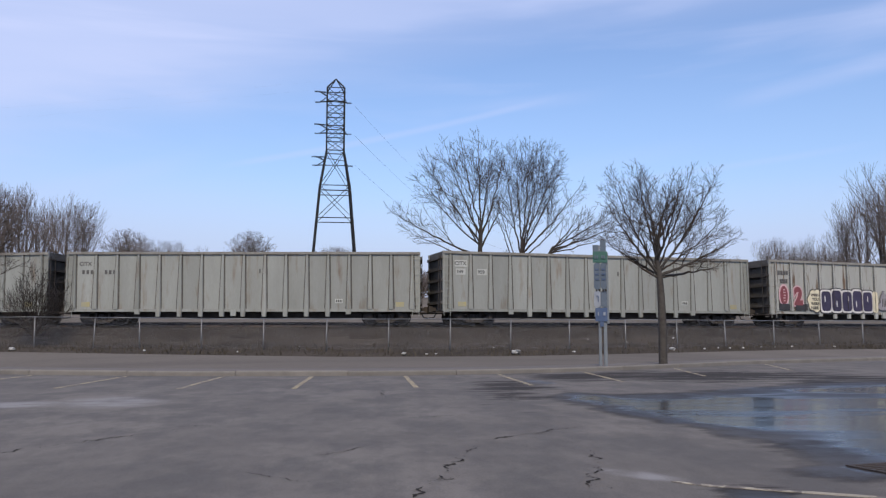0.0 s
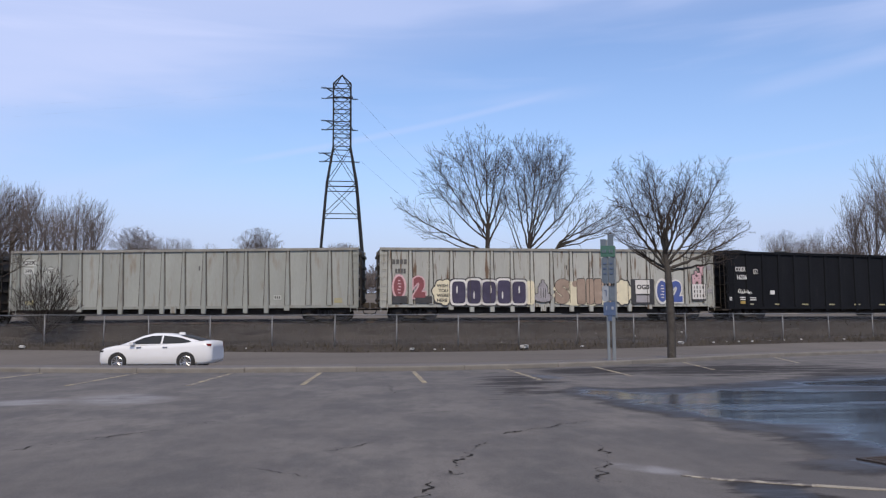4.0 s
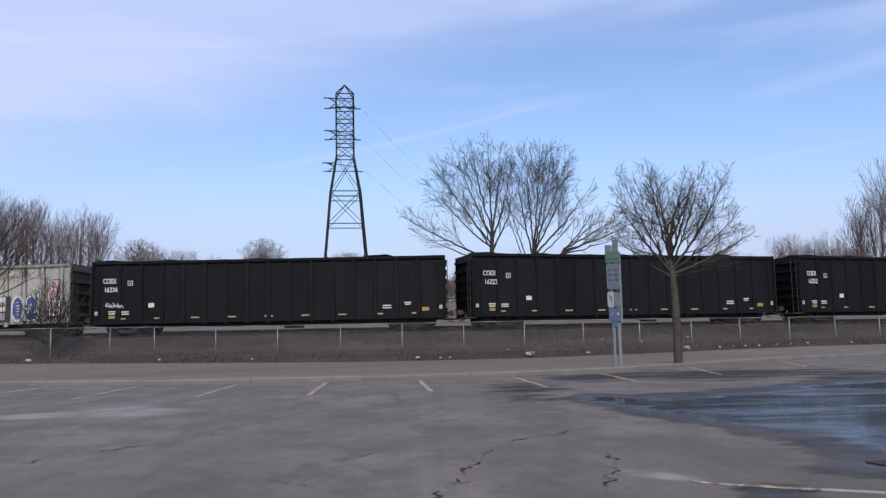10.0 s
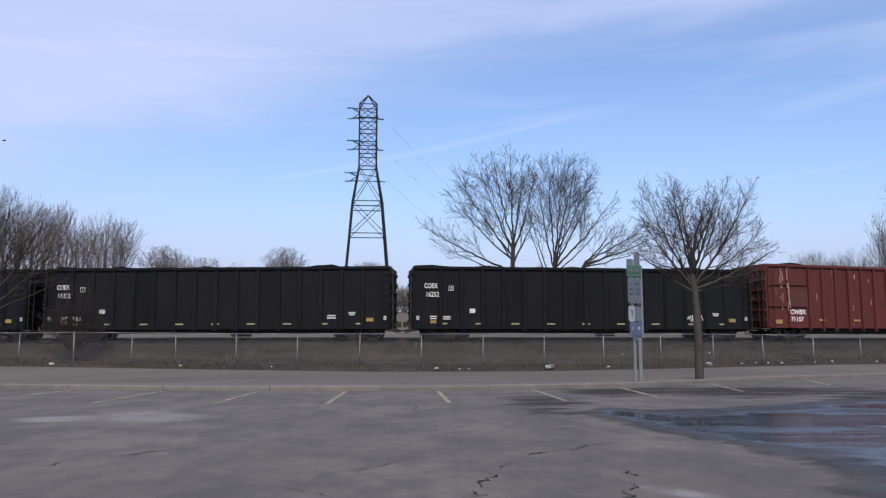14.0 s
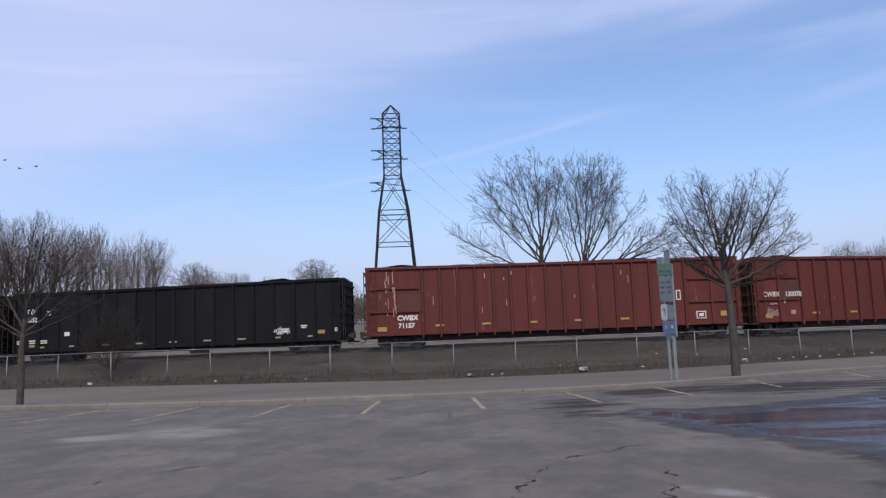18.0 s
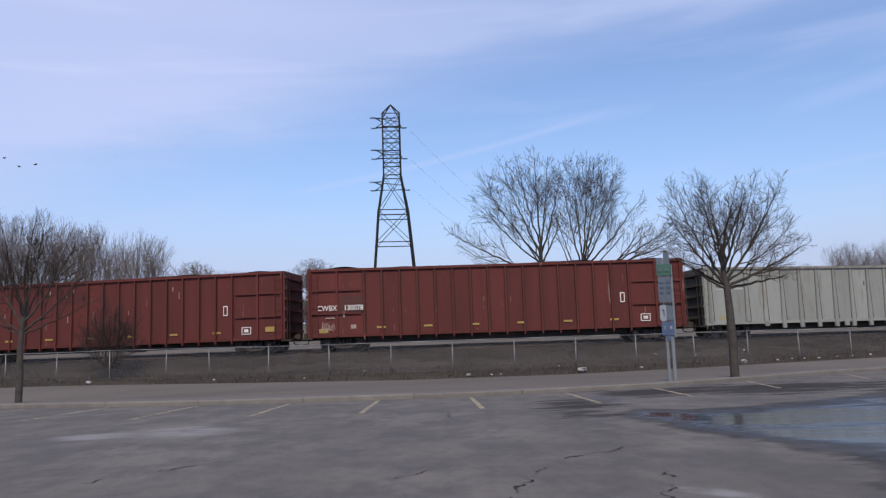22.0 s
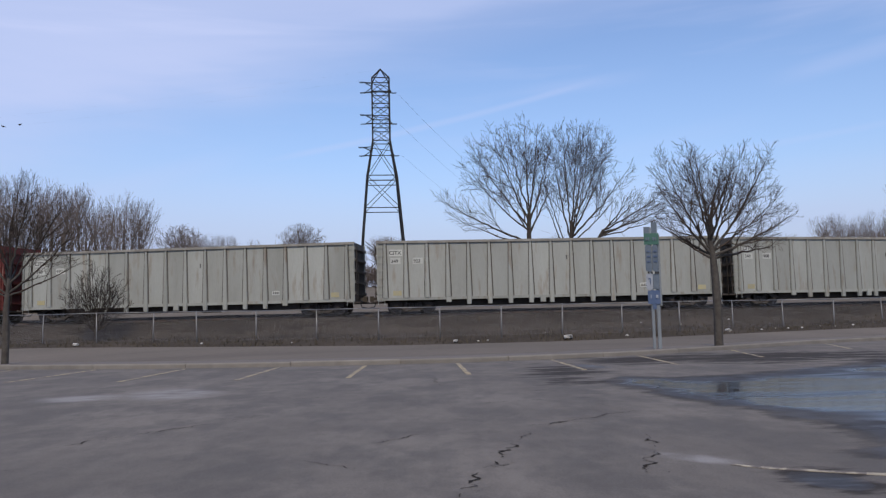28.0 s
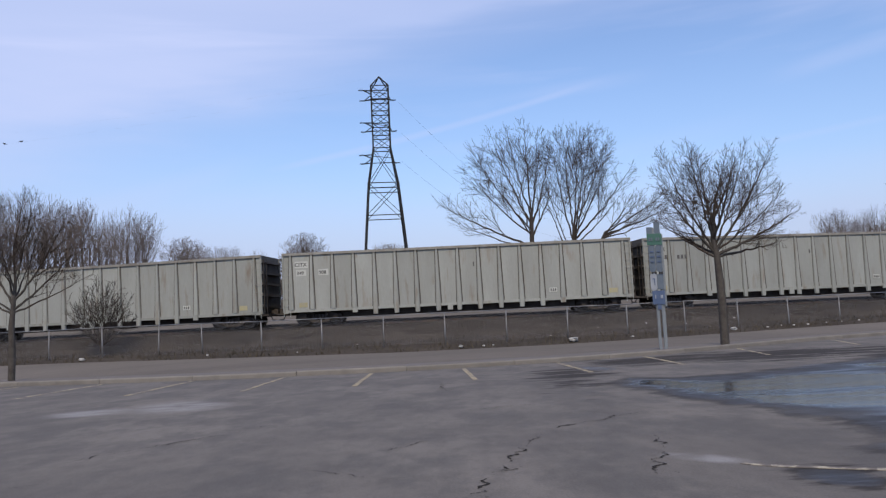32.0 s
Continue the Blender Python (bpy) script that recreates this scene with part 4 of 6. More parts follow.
GRAFFITI_Y = -CAR_HALF - 0.008
GRAFFITI_DROP = 0.10


def blob(car, name, material, x, z, rx, rz, layer, lobes=0, depth=0.0, seed=0, label="", power=2.0):
    """A flat patch of spray paint with a lobed or squarish outline."""
    bm, n = bmesh.new(), 48
    vs = []
    for i in range(n):
        a = 2 * math.pi * i / n
        c, s = math.cos(a), math.sin(a)
        k = (abs(c) ** power + abs(s) ** power) ** (-1 / power)
        if lobes:
            k *= 1 - depth + depth * abs(math.sin(a * lobes / 2 + seed))
        vs.append(bm.verts.new((rx * k * c, 0, rz * k * s)))
    bm.faces.new(vs)
    bm.normal_update()
    bmesh.ops.solidify(bm, geom=bm.faces[:], thickness=0.002)
    return part(name, bm, material, car, label, pose(x, GRAFFITI_Y - 0.007 * layer, z - GRAFFITI_DROP))


def layered(car, text, size, x, z, outline, fill, name, label, bold=0.035, stretch=1.0, rims=None):
    """Fat letters with one or two rims of other colours behind them."""
    rims = rims or ((0.085, outline),)
    for i, (off, mt) in enumerate(rims):
        letters(text, size, x, z, mt, car, bold + off, name, label if i == 0 else "", GRAFFITI_Y - 0.007 * i, stretch)
    letters(text, size, x, z, fill, car, bold, name, "", GRAFFITI_Y - 0.007 * len(rims) - 0.007, stretch)


def graffiti(car):
    first = set(car.children)
    paint_graffiti(car)
    for ob in car.children:
        if ob not in first and not ob.name.startswith(("graffiti_oval", "graffiti_cloud", "graffiti_can", "graffiti_bar", "graffiti_dot", "graffiti_patch")):
            ob.location.z -= GRAFFITI_DROP


def paint_graffiti(car):
    for x, z, w in ((-8.75, 3.38, 0.85), (-8.7, 2.86, 0.62)):
        for k in range(4):
            plate(w / 5.2, 0.26, x - w * 0.37 + k * w * 0.25, z, M_DARK, car, "stencil_bar")
    # red ring and red block
    blob(car, "graffiti_oval", M_PINK, -8.78, 1.98, 0.40, 0.70, 0, label="crimson oval with a pink rim")
    blob(car, "graffiti_oval", M_CRIMSON, -8.78, 1.98, 0.30, 0.58, 1)
    for k in range(5):
        plate(0.13 + 0.05 * (k % 2), 0.07, -8.78 + 0.02 * (k % 3), 2.22 - 0.17 * k, M_PINK, car, "graffiti_bar", y=GRAFFITI_Y - 0.018)
    layered(car, "2", 1.42, -7.95, 1.46, M_PINK, M_CRIMSON, "graffiti_letter", "crimson block letter with a pink rim", 0.09, 0.85)
    for x, w in ((-8.75, 0.85), (-7.4, 0.95)):
        plate(w, 0.40, x, 1.16, M_PAINTBLACK, car, "graffiti_patch", y=GRAFFITI_Y)
    # cream cloud with four lines
    blob(car, "graffiti_cloud", M_PAINTBLACK, -6.25, 1.68, 0.75, 0.80, 0, 7, 0.16, 0.4, "cream cloud with a black rim")
    blob(car, "graffiti_cloud", M_CREAM, -6.25, 1.68, 0.68, 0.73, 1, 7, 0.16, 0.4)
    for k, word in enumerate(("WISH", "YOU", "WERE", "HERE")):
        letters(word, 0.25, -6.66 + (0.10 if k == 1 else 0), 1.95 - 0.27 * k, M_PAINTBLACK, car, 0.008, "graffiti_letters", "", GRAFFITI_Y - 0.016)
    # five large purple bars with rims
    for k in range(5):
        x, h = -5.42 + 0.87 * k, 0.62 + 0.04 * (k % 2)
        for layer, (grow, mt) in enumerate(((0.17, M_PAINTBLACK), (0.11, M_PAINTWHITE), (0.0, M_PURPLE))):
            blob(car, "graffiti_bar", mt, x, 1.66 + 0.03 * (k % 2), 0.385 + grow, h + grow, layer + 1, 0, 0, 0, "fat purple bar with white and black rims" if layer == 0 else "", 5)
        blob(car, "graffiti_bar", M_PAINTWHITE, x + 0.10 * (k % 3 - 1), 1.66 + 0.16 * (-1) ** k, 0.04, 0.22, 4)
    blob(car, "graffiti_patch", M_CREAM, -1.28, 1.65, 0.24, 0.68, 2, power=5)
    # spray can
    for layer, grow, mt in ((1, 0.035, M_PAINTBLACK), (2, 0.0, M_GREYPAINT)):
        blob(car, "graffiti_can", mt, -0.82, 1.38, 0.24 + grow, 0.22 + grow, layer, label="grey painted spray can" if layer == 1 else "")
        blob(car, "graffiti_can", mt, -0.28, 1.38, 0.24 + grow, 0.22 + grow, layer)
        blob(car, "graffiti_can", mt, -0.55, 1.58, 0.27 + grow, 0.46 + grow, layer + 0.5, power=7)
        blob(car, "graffiti_can", mt, -0.55, 2.08, 0.20 + grow, 0.12 + grow, layer + 0.5)
        blob(car, "graffiti_can", mt, -0.55, 2.26, 0.07 + grow, 0.10 + grow, layer + 0.5, power=6)
    for k in (-0.12, 0.02, 0.15):
        plate(0.03, 0.55, -0.55 + k, 1.52, M_PAINTBLACK, car, "graffiti_bar", y=GRAFFITI_Y - 0.024)
    # brown letters with an arrow
    blob(car, "graffiti_cloud", M_CREAM, 2.0, 1.62, 1.95, 0.72, 0, 12, 0.10, 0.5, "cream field behind brown letters", 5)
    layered(car, "S", 1.70, 0.22, 1.14, M_PAINTBLACK, M_BROWN, "graffiti_letter", "fat brown letter with a thin dark rim", 0.12, 0.95, ((0.03, M_PAINTBLACK),))
    blob(car, "graffiti_dot", M_BROWN, 1.35, 2.15, 0.16, 0.18, 1)
    for gx, gw in ((1.62, 0.24), (2.15, 0.22), (2.62, 0.22)):
        blob(car, "graffiti_bar", M_PAINTBLACK, gx + 0.1, 1.72, gw + 0.03, 0.76, 1, power=8)
        blob(car, "graffiti_bar", M_BROWN, gx + 0.1, 1.72, gw, 0.72, 2, power=8)
    bm = bmesh.new()
    bm.faces.new([bm.verts.new((px, 0, pz)) for px, pz in ((0, -0.80), (0.58, -0.05), (0.34, 0.02), (0.42, 0.62), (0.05, 0.80), (-0.40, 0.62), (-0.34, 0.02), (-0.58, -0.05))])
    bm.normal_update()
    bmesh.ops.solidify(bm, geom=bm.faces[:], thickness=0.002)
    part("graffiti_arrow", bm, M_BROWN, car, "brown arrow pointing down", pose(3.35, GRAFFITI_Y - 0.018, 1.72))
    blob(car, "graffiti_cloud", M_PAINTBLACK, 4.25, 1.66, 0.62, 0.82, 0, 9, 0.14, 0.1, "cream cloud with a black rim")
    blob(car, "graffiti_cloud", M_CREAM, 4.22, 1.66, 0.55, 0.74, 1, 9, 0.14, 0.1)
    # black panel with a white tag
    plate(1.42, 1.46, 5.42, 1.70, M_PAINTBLACK, car, "graffiti_panel", "black panel with a white field", GRAFFITI_Y)
    plate(0.86, 0.80, 5.42, 1.98, M_PAINTWHITE, car, "graffiti_panel", y=GRAFFITI_Y - 0.014)
    plate(0.80, 0.40, 5.42, 1.28, M_GREYPAINT, car, "graffiti_panel", y=GRAFFITI_Y - 0.014)
    letters("OGB", 0.36, 5.06, 1.85, M_PAINTBLACK, car, 0.014, "graffiti_letters", "", GRAFFITI_Y - 0.030)
    # blue ring and blue block
    blob(car, "graffiti_oval", M_PAINTWHITE, 6.62, 1.72, 0.42, 0.76, 0, label="blue oval with a white rim")
    blob(car, "graffiti_oval", M_BLUE, 6.62, 1.72, 0.32, 0.62, 1)
    for k in range(5):
        plate(0.15 + 0.05 * (k % 2), 0.06, 6.62 + 0.02 * (k % 3), 1.95 - 0.17 * k, M_PAINTWHITE, car, "graffiti_bar", y=GRAFFITI_Y - 0.018)
    layered(car, "2", 1.5, 7.22, 1.20, M_PAINTWHITE, M_BLUE, "graffiti_letter", "blue block letter with a white rim", 0.10, 0.80)
    # pink pieces over a white note
    for layer, grow, mt in ((0, 0.045, M_PAINTBLACK), (1, 0.0, M_PINK)):
        for x0, x1, z0, z1 in ((8.98, 9.16, 2.58, 3.14), (8.72, 9.16, 2.56, 2.70), (8.66, 8.80, 2.56, 2.80), (8.84, 9.24, 3.02, 3.16)):
            plate(x1 - x0 + 2 * grow, z1 - z0 + 2 * grow, (x0 + x1) / 2, (z0 + z1) / 2, mt, car, "graffiti_bar", "pink hooked bar with a dark rim" if layer == 0 else "", GRAFFITI_Y - 0.016 * layer)
    layered(car, "M", 0.72, 8.50, 2.16, M_PAINTBLACK, M_PINK, "graffiti_letter", "pink letter with a dark rim", 0.05, 1.0, ((0.04, M_PAINTBLACK),))
    plate(0.90, 1.00, 8.88, 1.66, M_PAINTBLACK, car, "graffiti_panel", "white note with a dark rim", GRAFFITI_Y)
    plate(0.80, 0.86, 8.88, 1.70, M_PAINTWHITE, car, "graffiti_panel", y=GRAFFITI_Y - 0.014)
    for k in range(3):
        for j in range(4 - k % 2):
            plate(0.035 + 0.03 * ((j + k) % 2), 0.17, 8.60 + 0.18 * j, 1.96 - 0.25 * k, M_PAINTBLACK, car, "stencil_bar", y=GRAFFITI_Y - 0.03)
    for z in (3.1, 1.75):
        plate(0.30, 0.24, 9.58, z, M_GREYPAINT, car, "patch")


def paint_rib_strips(car):
    """Dark strips along the ribs, laid over the spray paint."""
    for x in np.linspace(-9.85 + 0.55, 9.85 - 0.55, 17):
        part("seam", boxes((-0.014, -0.008, 0.95, 0.014, 0.0, 3.9)), M_RIBSTRIP, car, "", pose(float(x) - 0.12, GRAFFITI_Y - 0.036, 0))


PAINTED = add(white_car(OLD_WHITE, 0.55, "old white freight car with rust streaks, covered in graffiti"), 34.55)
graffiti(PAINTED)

paint_rib_strips(PAINTED)


# ---- trees: bare in winter ----
def fan_tree(seed, trunk, limbs, crowns, gap, tip, trunk_r, angle=(24, 46), ratio=0.55, rise=0.10, depth=3, wild=0.07, sides=6, taper=0.32, thick=(0.34, 0.50), start=0.26):
    """A bare tree of straight limbs with ever finer side branches, kept inside the ovals of its crown: two meshes, trunk with limbs and the branches.
    trunk: (x, y, z) of the points of its stem; limbs: (x, y, z of the end, share of the trunk's height where it forks); crowns: (x, y, z, rx, ry, rz)."""
    rng = random.Random(seed)
    stores = (([], []), ([], []))

    def piece(a, b, ra, rb):
        thick = rb > trunk_r * 0.25
        verts, faces = stores[0 if thick else 1]
        m = sides if thick else (4 if rb > tip * 2.5 else 3)
        w = (b - a).normalized()
        u = w.cross(Vector((0.31, 0.95, 0.02))).normalized()
        v = w.cross(u)
        base = len(verts)
        for c, r in ((a, ra), (b + w * rb * 0.3, rb)):
            for i in range(m):
                k = 2 * math.pi * i / m
                verts.append(tuple(c + (u * math.cos(k) + v * math.sin(k)) * r))
        for i in range(m):
            faces.append((base + i, base + (i + 1) % m, base + m + (i + 1) % m, base + m + i))

    def inside(p):
        return any(((p.x - c[0]) / c[3]) ** 2 + ((p.y - c[1]) / c[4]) ** 2 + ((p.z - c[2]) / c[5]) ** 2 < 1 for c in crowns)

    def side_branches(pts, radii, length, level, start):
        step = gap * (1.0, 0.62, 0.42)[level]
        done, spin = 0.0, rng.uniform(0, 6.28)
        due = max(start * length, step * 0.5)
        for (a, b), r in zip(zip(pts, pts[1:]), radii):
            d = (b - a).length
            while due < done + d:
                p = a.lerp(b, (due - done) / d)
                w = (b - a).normalized()
                spin += 2.4 + rng.uniform(-0.5, 0.5)
                u = w.orthogonal().normalized()
                out = u * math.cos(spin) + w.cross(u) * math.sin(spin)
                g = radians(rng.uniform(*angle))
                reach = (length - due) * ratio * rng.uniform(0.6, 1.25) + step * (0.9 if level < depth - 1 else 1.6)
                branch(p, w * math.cos(g) + out * math.sin(g), reach, max(tip, r * rng.uniform(0.45, 0.65)), level + 1)
                due += step * rng.uniform(0.6, 1.4)
            done += d

    def branch(p, way, length, r, level):
        seg = max(gap * 0.30, length / 7)
        n = max(2, int(length / seg))
        pts, way = [p], way.normalized()
        for _ in range(n):
            way = (way + Vector((rng.gauss(0, wild), rng.gauss(0, wild), rng.gauss(0, wild) + rise * 0.5))).normalized()
            q = pts[-1] + way * (length / n)
            if not inside(q) and len(pts) > 1:
                break
            pts.append(q)
        m = len(pts) - 1
        radii = [max(tip, r * (1 - 0.85 * i / m)) for i in range(m + 1)]
        for i in range(m):
            piece(pts[i], pts[i + 1], radii[i], radii[i + 1])
        if level < depth:
            side_branches(pts, radii, length * m / n, level, 0.12)

    stem = [Vector(c) for c in trunk]
    k = len(stem) - 1
    rr = [trunk_r * (1 - taper * (i / k) ** 1.6) for i in range(k + 1)]
    for i in range(k):
        piece(stem[i], stem[i + 1], rr[i], rr[i + 1])
    for tx, ty, tz, share in limbs:
        f = share * k
        i = min(int(f), k - 1)
        a, b = stem[i].lerp(stem[i + 1], f - i), Vector((tx, ty, tz))
        mid = a + Vector(((b.x - a.x) * 0.58, (b.y - a.y) * 0.58, (b.z - a.z) * 0.44))
        length = (b - a).length
        n = max(5, int(length / (gap * 0.7)))
        pts = []
        for j in range(n + 1):
            q = j / n
            c = a * (1 - q) ** 2 + mid * 2 * q * (1 - q) + b * q * q
            if 0 < j < n:
                c = c + Vector((rng.gauss(0, 1), rng.gauss(0, 1), rng.gauss(0, 1))) * gap * 0.06
            pts.append(c)
        r0 = min(trunk_r * rng.uniform(*thick), trunk_r * (1 - taper * share ** 1.6) * 0.85)
        radii = [max(tip * 1.2, r0 * (1 - 0.92 * j / n)) for j in range(n + 1)]
        for j in range(n):
            piece(pts[j], pts[j + 1], radii[j], radii[j + 1])
        side_branches(pts, radii, length, 0, start)
    out = []
    for nm, (verts, faces) in zip(("trunk", "crown"), stores):
        me = bpy.data.meshes.new(nm)
        me.from_pydata(verts, [], faces)
        me.polygons.foreach_set("use_smooth", [True] * len(me.polygons))
        out.append(me)
    return out


def tree(name, label, m, meshes, group="", bark=None, twig=None):
    root = tagged(new(name), label, "tree", group)
    root.matrix_basis = m
    for me, mt in zip(meshes, (bark or M_BARK, twig or M_TWIG)):
        part(me.name.split(".")[0], me, mt, root)
    return root


# the young street tree beside the sign, and one more by the other end of the kerb
STREET = fan_tree(4, ((0, 0, -0.15), (0.02, 0, 1.1), (0.0, 0, 2.2), (-0.03, 0, 2.9), (-0.10, 0.05, 3.5), (-0.05, 0.0, 4.2), (0.08, -0.05, 5.0)),
                  ((-1.7, 0.3, 6.75, 0.56), (-0.95, -0.5, 6.95, 0.66), (-0.35, 0.5, 6.7, 0.80), (0.45, -0.4, 6.5, 1.0), (1.4, 0.4, 6.85, 0.60), (2.1, -0.3, 6.75, 0.56), (2.75, 0.5, 5.3, 0.56),
                   (-1.95, -0.4, 5.4, 0.54), (-2.0, 0.6, 4.5, 0.53), (2.7, -0.6, 4.4, 0.52), (0.2, 1.5, 5.7, 0.70), (0.1, -1.5, 5.5, 0.66), (2.5, 0.3, 3.4, 0.51), (0.9, 0.2, 6.2, 0.82), (-1.5, 0.1, 3.9, 0.50)),
                  ((-1.2, 0, 5.8, 0.95, 1.4, 1.2), (0.0, 0, 5.6, 1.25, 1.6, 1.3), (1.6, 0, 5.8, 1.15, 1.4, 1.25), (2.1, 0, 4.7, 1.05, 1.3, 0.95), (-1.25, 0, 4.6, 1.05, 1.3, 0.85), (0.3, 0, 4.2, 1.9, 1.4, 1.0),
                   (2.0, 0, 3.5, 1.1, 0.8, 0.45)), 0.23, 0.0042, 0.145, taper=0.80, thick=(0.26, 0.40), start=0.18, wild=0.09)
tree("street_tree", "bare young street tree with a rounded crown behind the kerb", pose(9.86, 27.0, 0.1), STREET, "street trees")
STREET_B = fan_tree(9, ((0, 0, -0.15), (0.02, 0, 0.9), (0.0, 0, 1.7), (0.05, 0, 2.3), (0.12, 0, 3.1), (0.05, 0, 4.2)),
                    ((-1.5, 0.3, 5.7, 0.62), (-0.6, -0.5, 6.2, 0.75), (0.2, 0.5, 6.3, 1.0), (0.9, -0.4, 5.9, 0.8), (1.7, 0.4, 5.5, 0.64), (2.4, -0.3, 4.3, 0.58), (2.5, 0.4, 3.4, 0.55), (-2.2, -0.4, 4.3, 0.56),
                     (-2.0, 0.5, 3.3, 0.54), (0.2, 1.4, 4.8, 0.66), (0.1, -1.4, 4.8, 0.7)),
                    ((-1.0, 0, 4.9, 1.1, 1.3, 1.1), (0.3, 0, 5.2, 1.2, 1.5, 1.2), (1.5, 0, 4.6, 1.1, 1.3, 1.1), (2.0, 0, 3.4, 0.9, 1.0, 0.6), (-1.8, 0, 3.7, 0.9, 1.0, 0.7), (0.2, 0, 3.6, 1.7, 1.3, 1.0)), 0.26, 0.0042, 0.115,
                    taper=0.75, thick=(0.28, 0.42), start=0.2, wild=0.09)
tree("street_tree", "bare young street tree with low branches behind the kerb", pose(-13.2, 26.6, 0.1), STREET_B, "street trees")
# the pair of tall trees beyond the track
BIG_A = fan_tree(21, ((0, 0, -0.15), (-0.1, 0, 3.0), (0.0, 0, 6.0), (0.1, 0, 9.0)),
                 ((-8.8, 0.4, 11.0, 0.70), (-6.0, -0.6, 13.8, 0.82), (-5.2, 0.8, 16.0, 0.86), (-3.5, -0.8, 17.3, 0.92), (-1.8, 0.6, 17.9, 1.0), (-0.2, -0.5, 18.2, 1.0), (1.3, 0.5, 17.5, 0.97), (2.3, -0.4, 15.8, 0.90),
                  (-7.4, 0.3, 9.2, 0.66), (-3.2, 2.4, 14.0, 0.82), (-1.8, -2.4, 14.0, 0.82), (2.6, 0.8, 12.8, 0.78)),
                 ((-3.6, 0, 14.6, 2.7, 2.6, 3.3), (-0.3, 0, 14.9, 2.9, 2.6, 3.5), (-5.8, 0, 11.8, 3.3, 2.2, 2.6), (-1.2, 0, 11.0, 3.5, 2.4, 2.6), (-4.6, 0, 8.9, 3.4, 1.8, 1.5)), 0.78, 0.0112, 0.27, ratio=0.60, thick=(0.26, 0.40), wild=0.08)
BIG_B = fan_tree(33, ((0, 0, -0.15), (0, 0, 2.4), (0.15, 0, 5.0), (0.3, 0, 8.2)),
                 ((-2.6, 0.4, 14.6, 0.66), (-1.6, -0.5, 17.0, 0.80), (-0.2, 0.7, 17.6, 0.92), (1.1, -0.5, 18.0, 1.0), (2.6, 0.5, 17.8, 1.0), (4.0, -0.4, 17.1, 0.95), (4.2, 0.5, 15.0, 0.88), (6.3, -0.3, 14.0, 0.85),
                  (5.6, 0.4, 11.8, 0.80), (2.4, 2.2, 14.2, 0.82), (1.0, -2.2, 13.8, 0.82), (-2.4, 0.3, 11.8, 0.6)),
                 ((0.0, 0, 15.1, 2.6, 2.4, 3.1), (2.7, 0, 14.9, 2.4, 2.4, 3.2), (4.8, 0, 12.9, 2.1, 1.8, 2.0), (1.5, 0, 11.0, 3.0, 2.2, 2.6), (-1.2, 0, 11.6, 1.5, 1.6, 2.6)), 0.78, 0.0112, 0.24, ratio=0.60, thick=(0.28, 0.42), wild=0.08)
tree("tall_tree", "tall bare tree with a wide fan of fine branches", pose(10.2, 75, 1.9), BIG_A, "tall trees beyond the track", M_OLDBARK)
tree("tall_tree", "tall bare tree with upright forked limbs", pose(14.1, 76, 1.9), BIG_B, "tall trees beyond the track", M_OLDBARK)
LOW = fan_tree(40, ((0, 0, -0.15), (0.8, 0, 2.6), (2.0, 0, 5.2), (3.2, 0, 7.2)), ((10.4, 0.3, 9.8, 0.95), (9.2, -0.4, 10.8, 1.0), (7.4, 0.2, 11.0, 1.0), (9.8, 0.3, 8.6, 0.9), (5.6, -0.3, 10.2, 0.95), (7.6, 0.4, 9.2, 0.9)),
               ((5.6, 0, 9.3, 2.8, 1.8, 1.9), (8.6, 0, 9.5, 2.5, 1.5, 1.9)), 0.9, 0.0125, 0.19)
tree("leaning_tree", "low bare tree leaning out beside the tall ones", pose(13.7, 74, 1.9), LOW, "", M_OLDBARK)
BUSH = fan_tree(52, ((0, 0, -0.1), (0, 0, 0.15), (0, 0, 0.3)),
                tuple((1.75 * math.sin(a), 0.7 * math.cos(3.3 * k), 0.5 + 3.2 * math.cos(a * 0.92) * (0.82 + 0.18 * math.sin(k * 2.3)), 0.5) for k, a in enumerate(-1.25 + 2.5 * i / 20 for i in range(21))),
                ((0, 0, 1.9, 1.95, 1.1, 2.0), (0, 0, 0.7, 1.1, 0.8, 1.0)), 0.30, 0.0075, 0.085, wild=0.11, depth=2)
tree("bare_shrub", "dense dark leafless shrub behind the fence", pose(-16.5, 42.4, 0.85), BUSH, "", M_OLDBARK, M_OLDBARK)

WOOD = []
for k in range(6):
    q = random.Random(600 + k)
    spread = 2.4 + 0.30 * k
    lean = 0.5 * math.sin(k * 2.3)
    WOOD.append(fan_tree(60 + k, ((0, 0, -0.2), (0.1 * lean, 0, 2.2), (0.4 * lean, 0, 4.8), (0.9 * lean, 0, 7.5), (1.2 * lean, 0, 10.0)),
                         [(lean + spread * a * q.uniform(0.7, 1.1), spread * 0.8 * math.sin(a * 5.7 + k), 15.0 - 3.6 * abs(a) ** 1.5 - q.uniform(0, 1.2), q.uniform(0.30, 0.62) if abs(a) > 0.3 else q.uniform(0.6, 1.0))
                          for a in (-1.0, -0.8, -0.55, -0.3, -0.1, 0.15, 0.35, 0.6, 0.8, 1.0)],
                         ((0, 0, 10.6, spread + 1.0, spread + 1.0, 4.6), (0, 0, 7.0, spread * 0.9, spread, 3.2)), 1.25, 0.0120, 0.24, angle=(16, 36), rise=0.20, depth=2, sides=5, taper=0.75, thick=(0.24, 0.36), start=0.2))
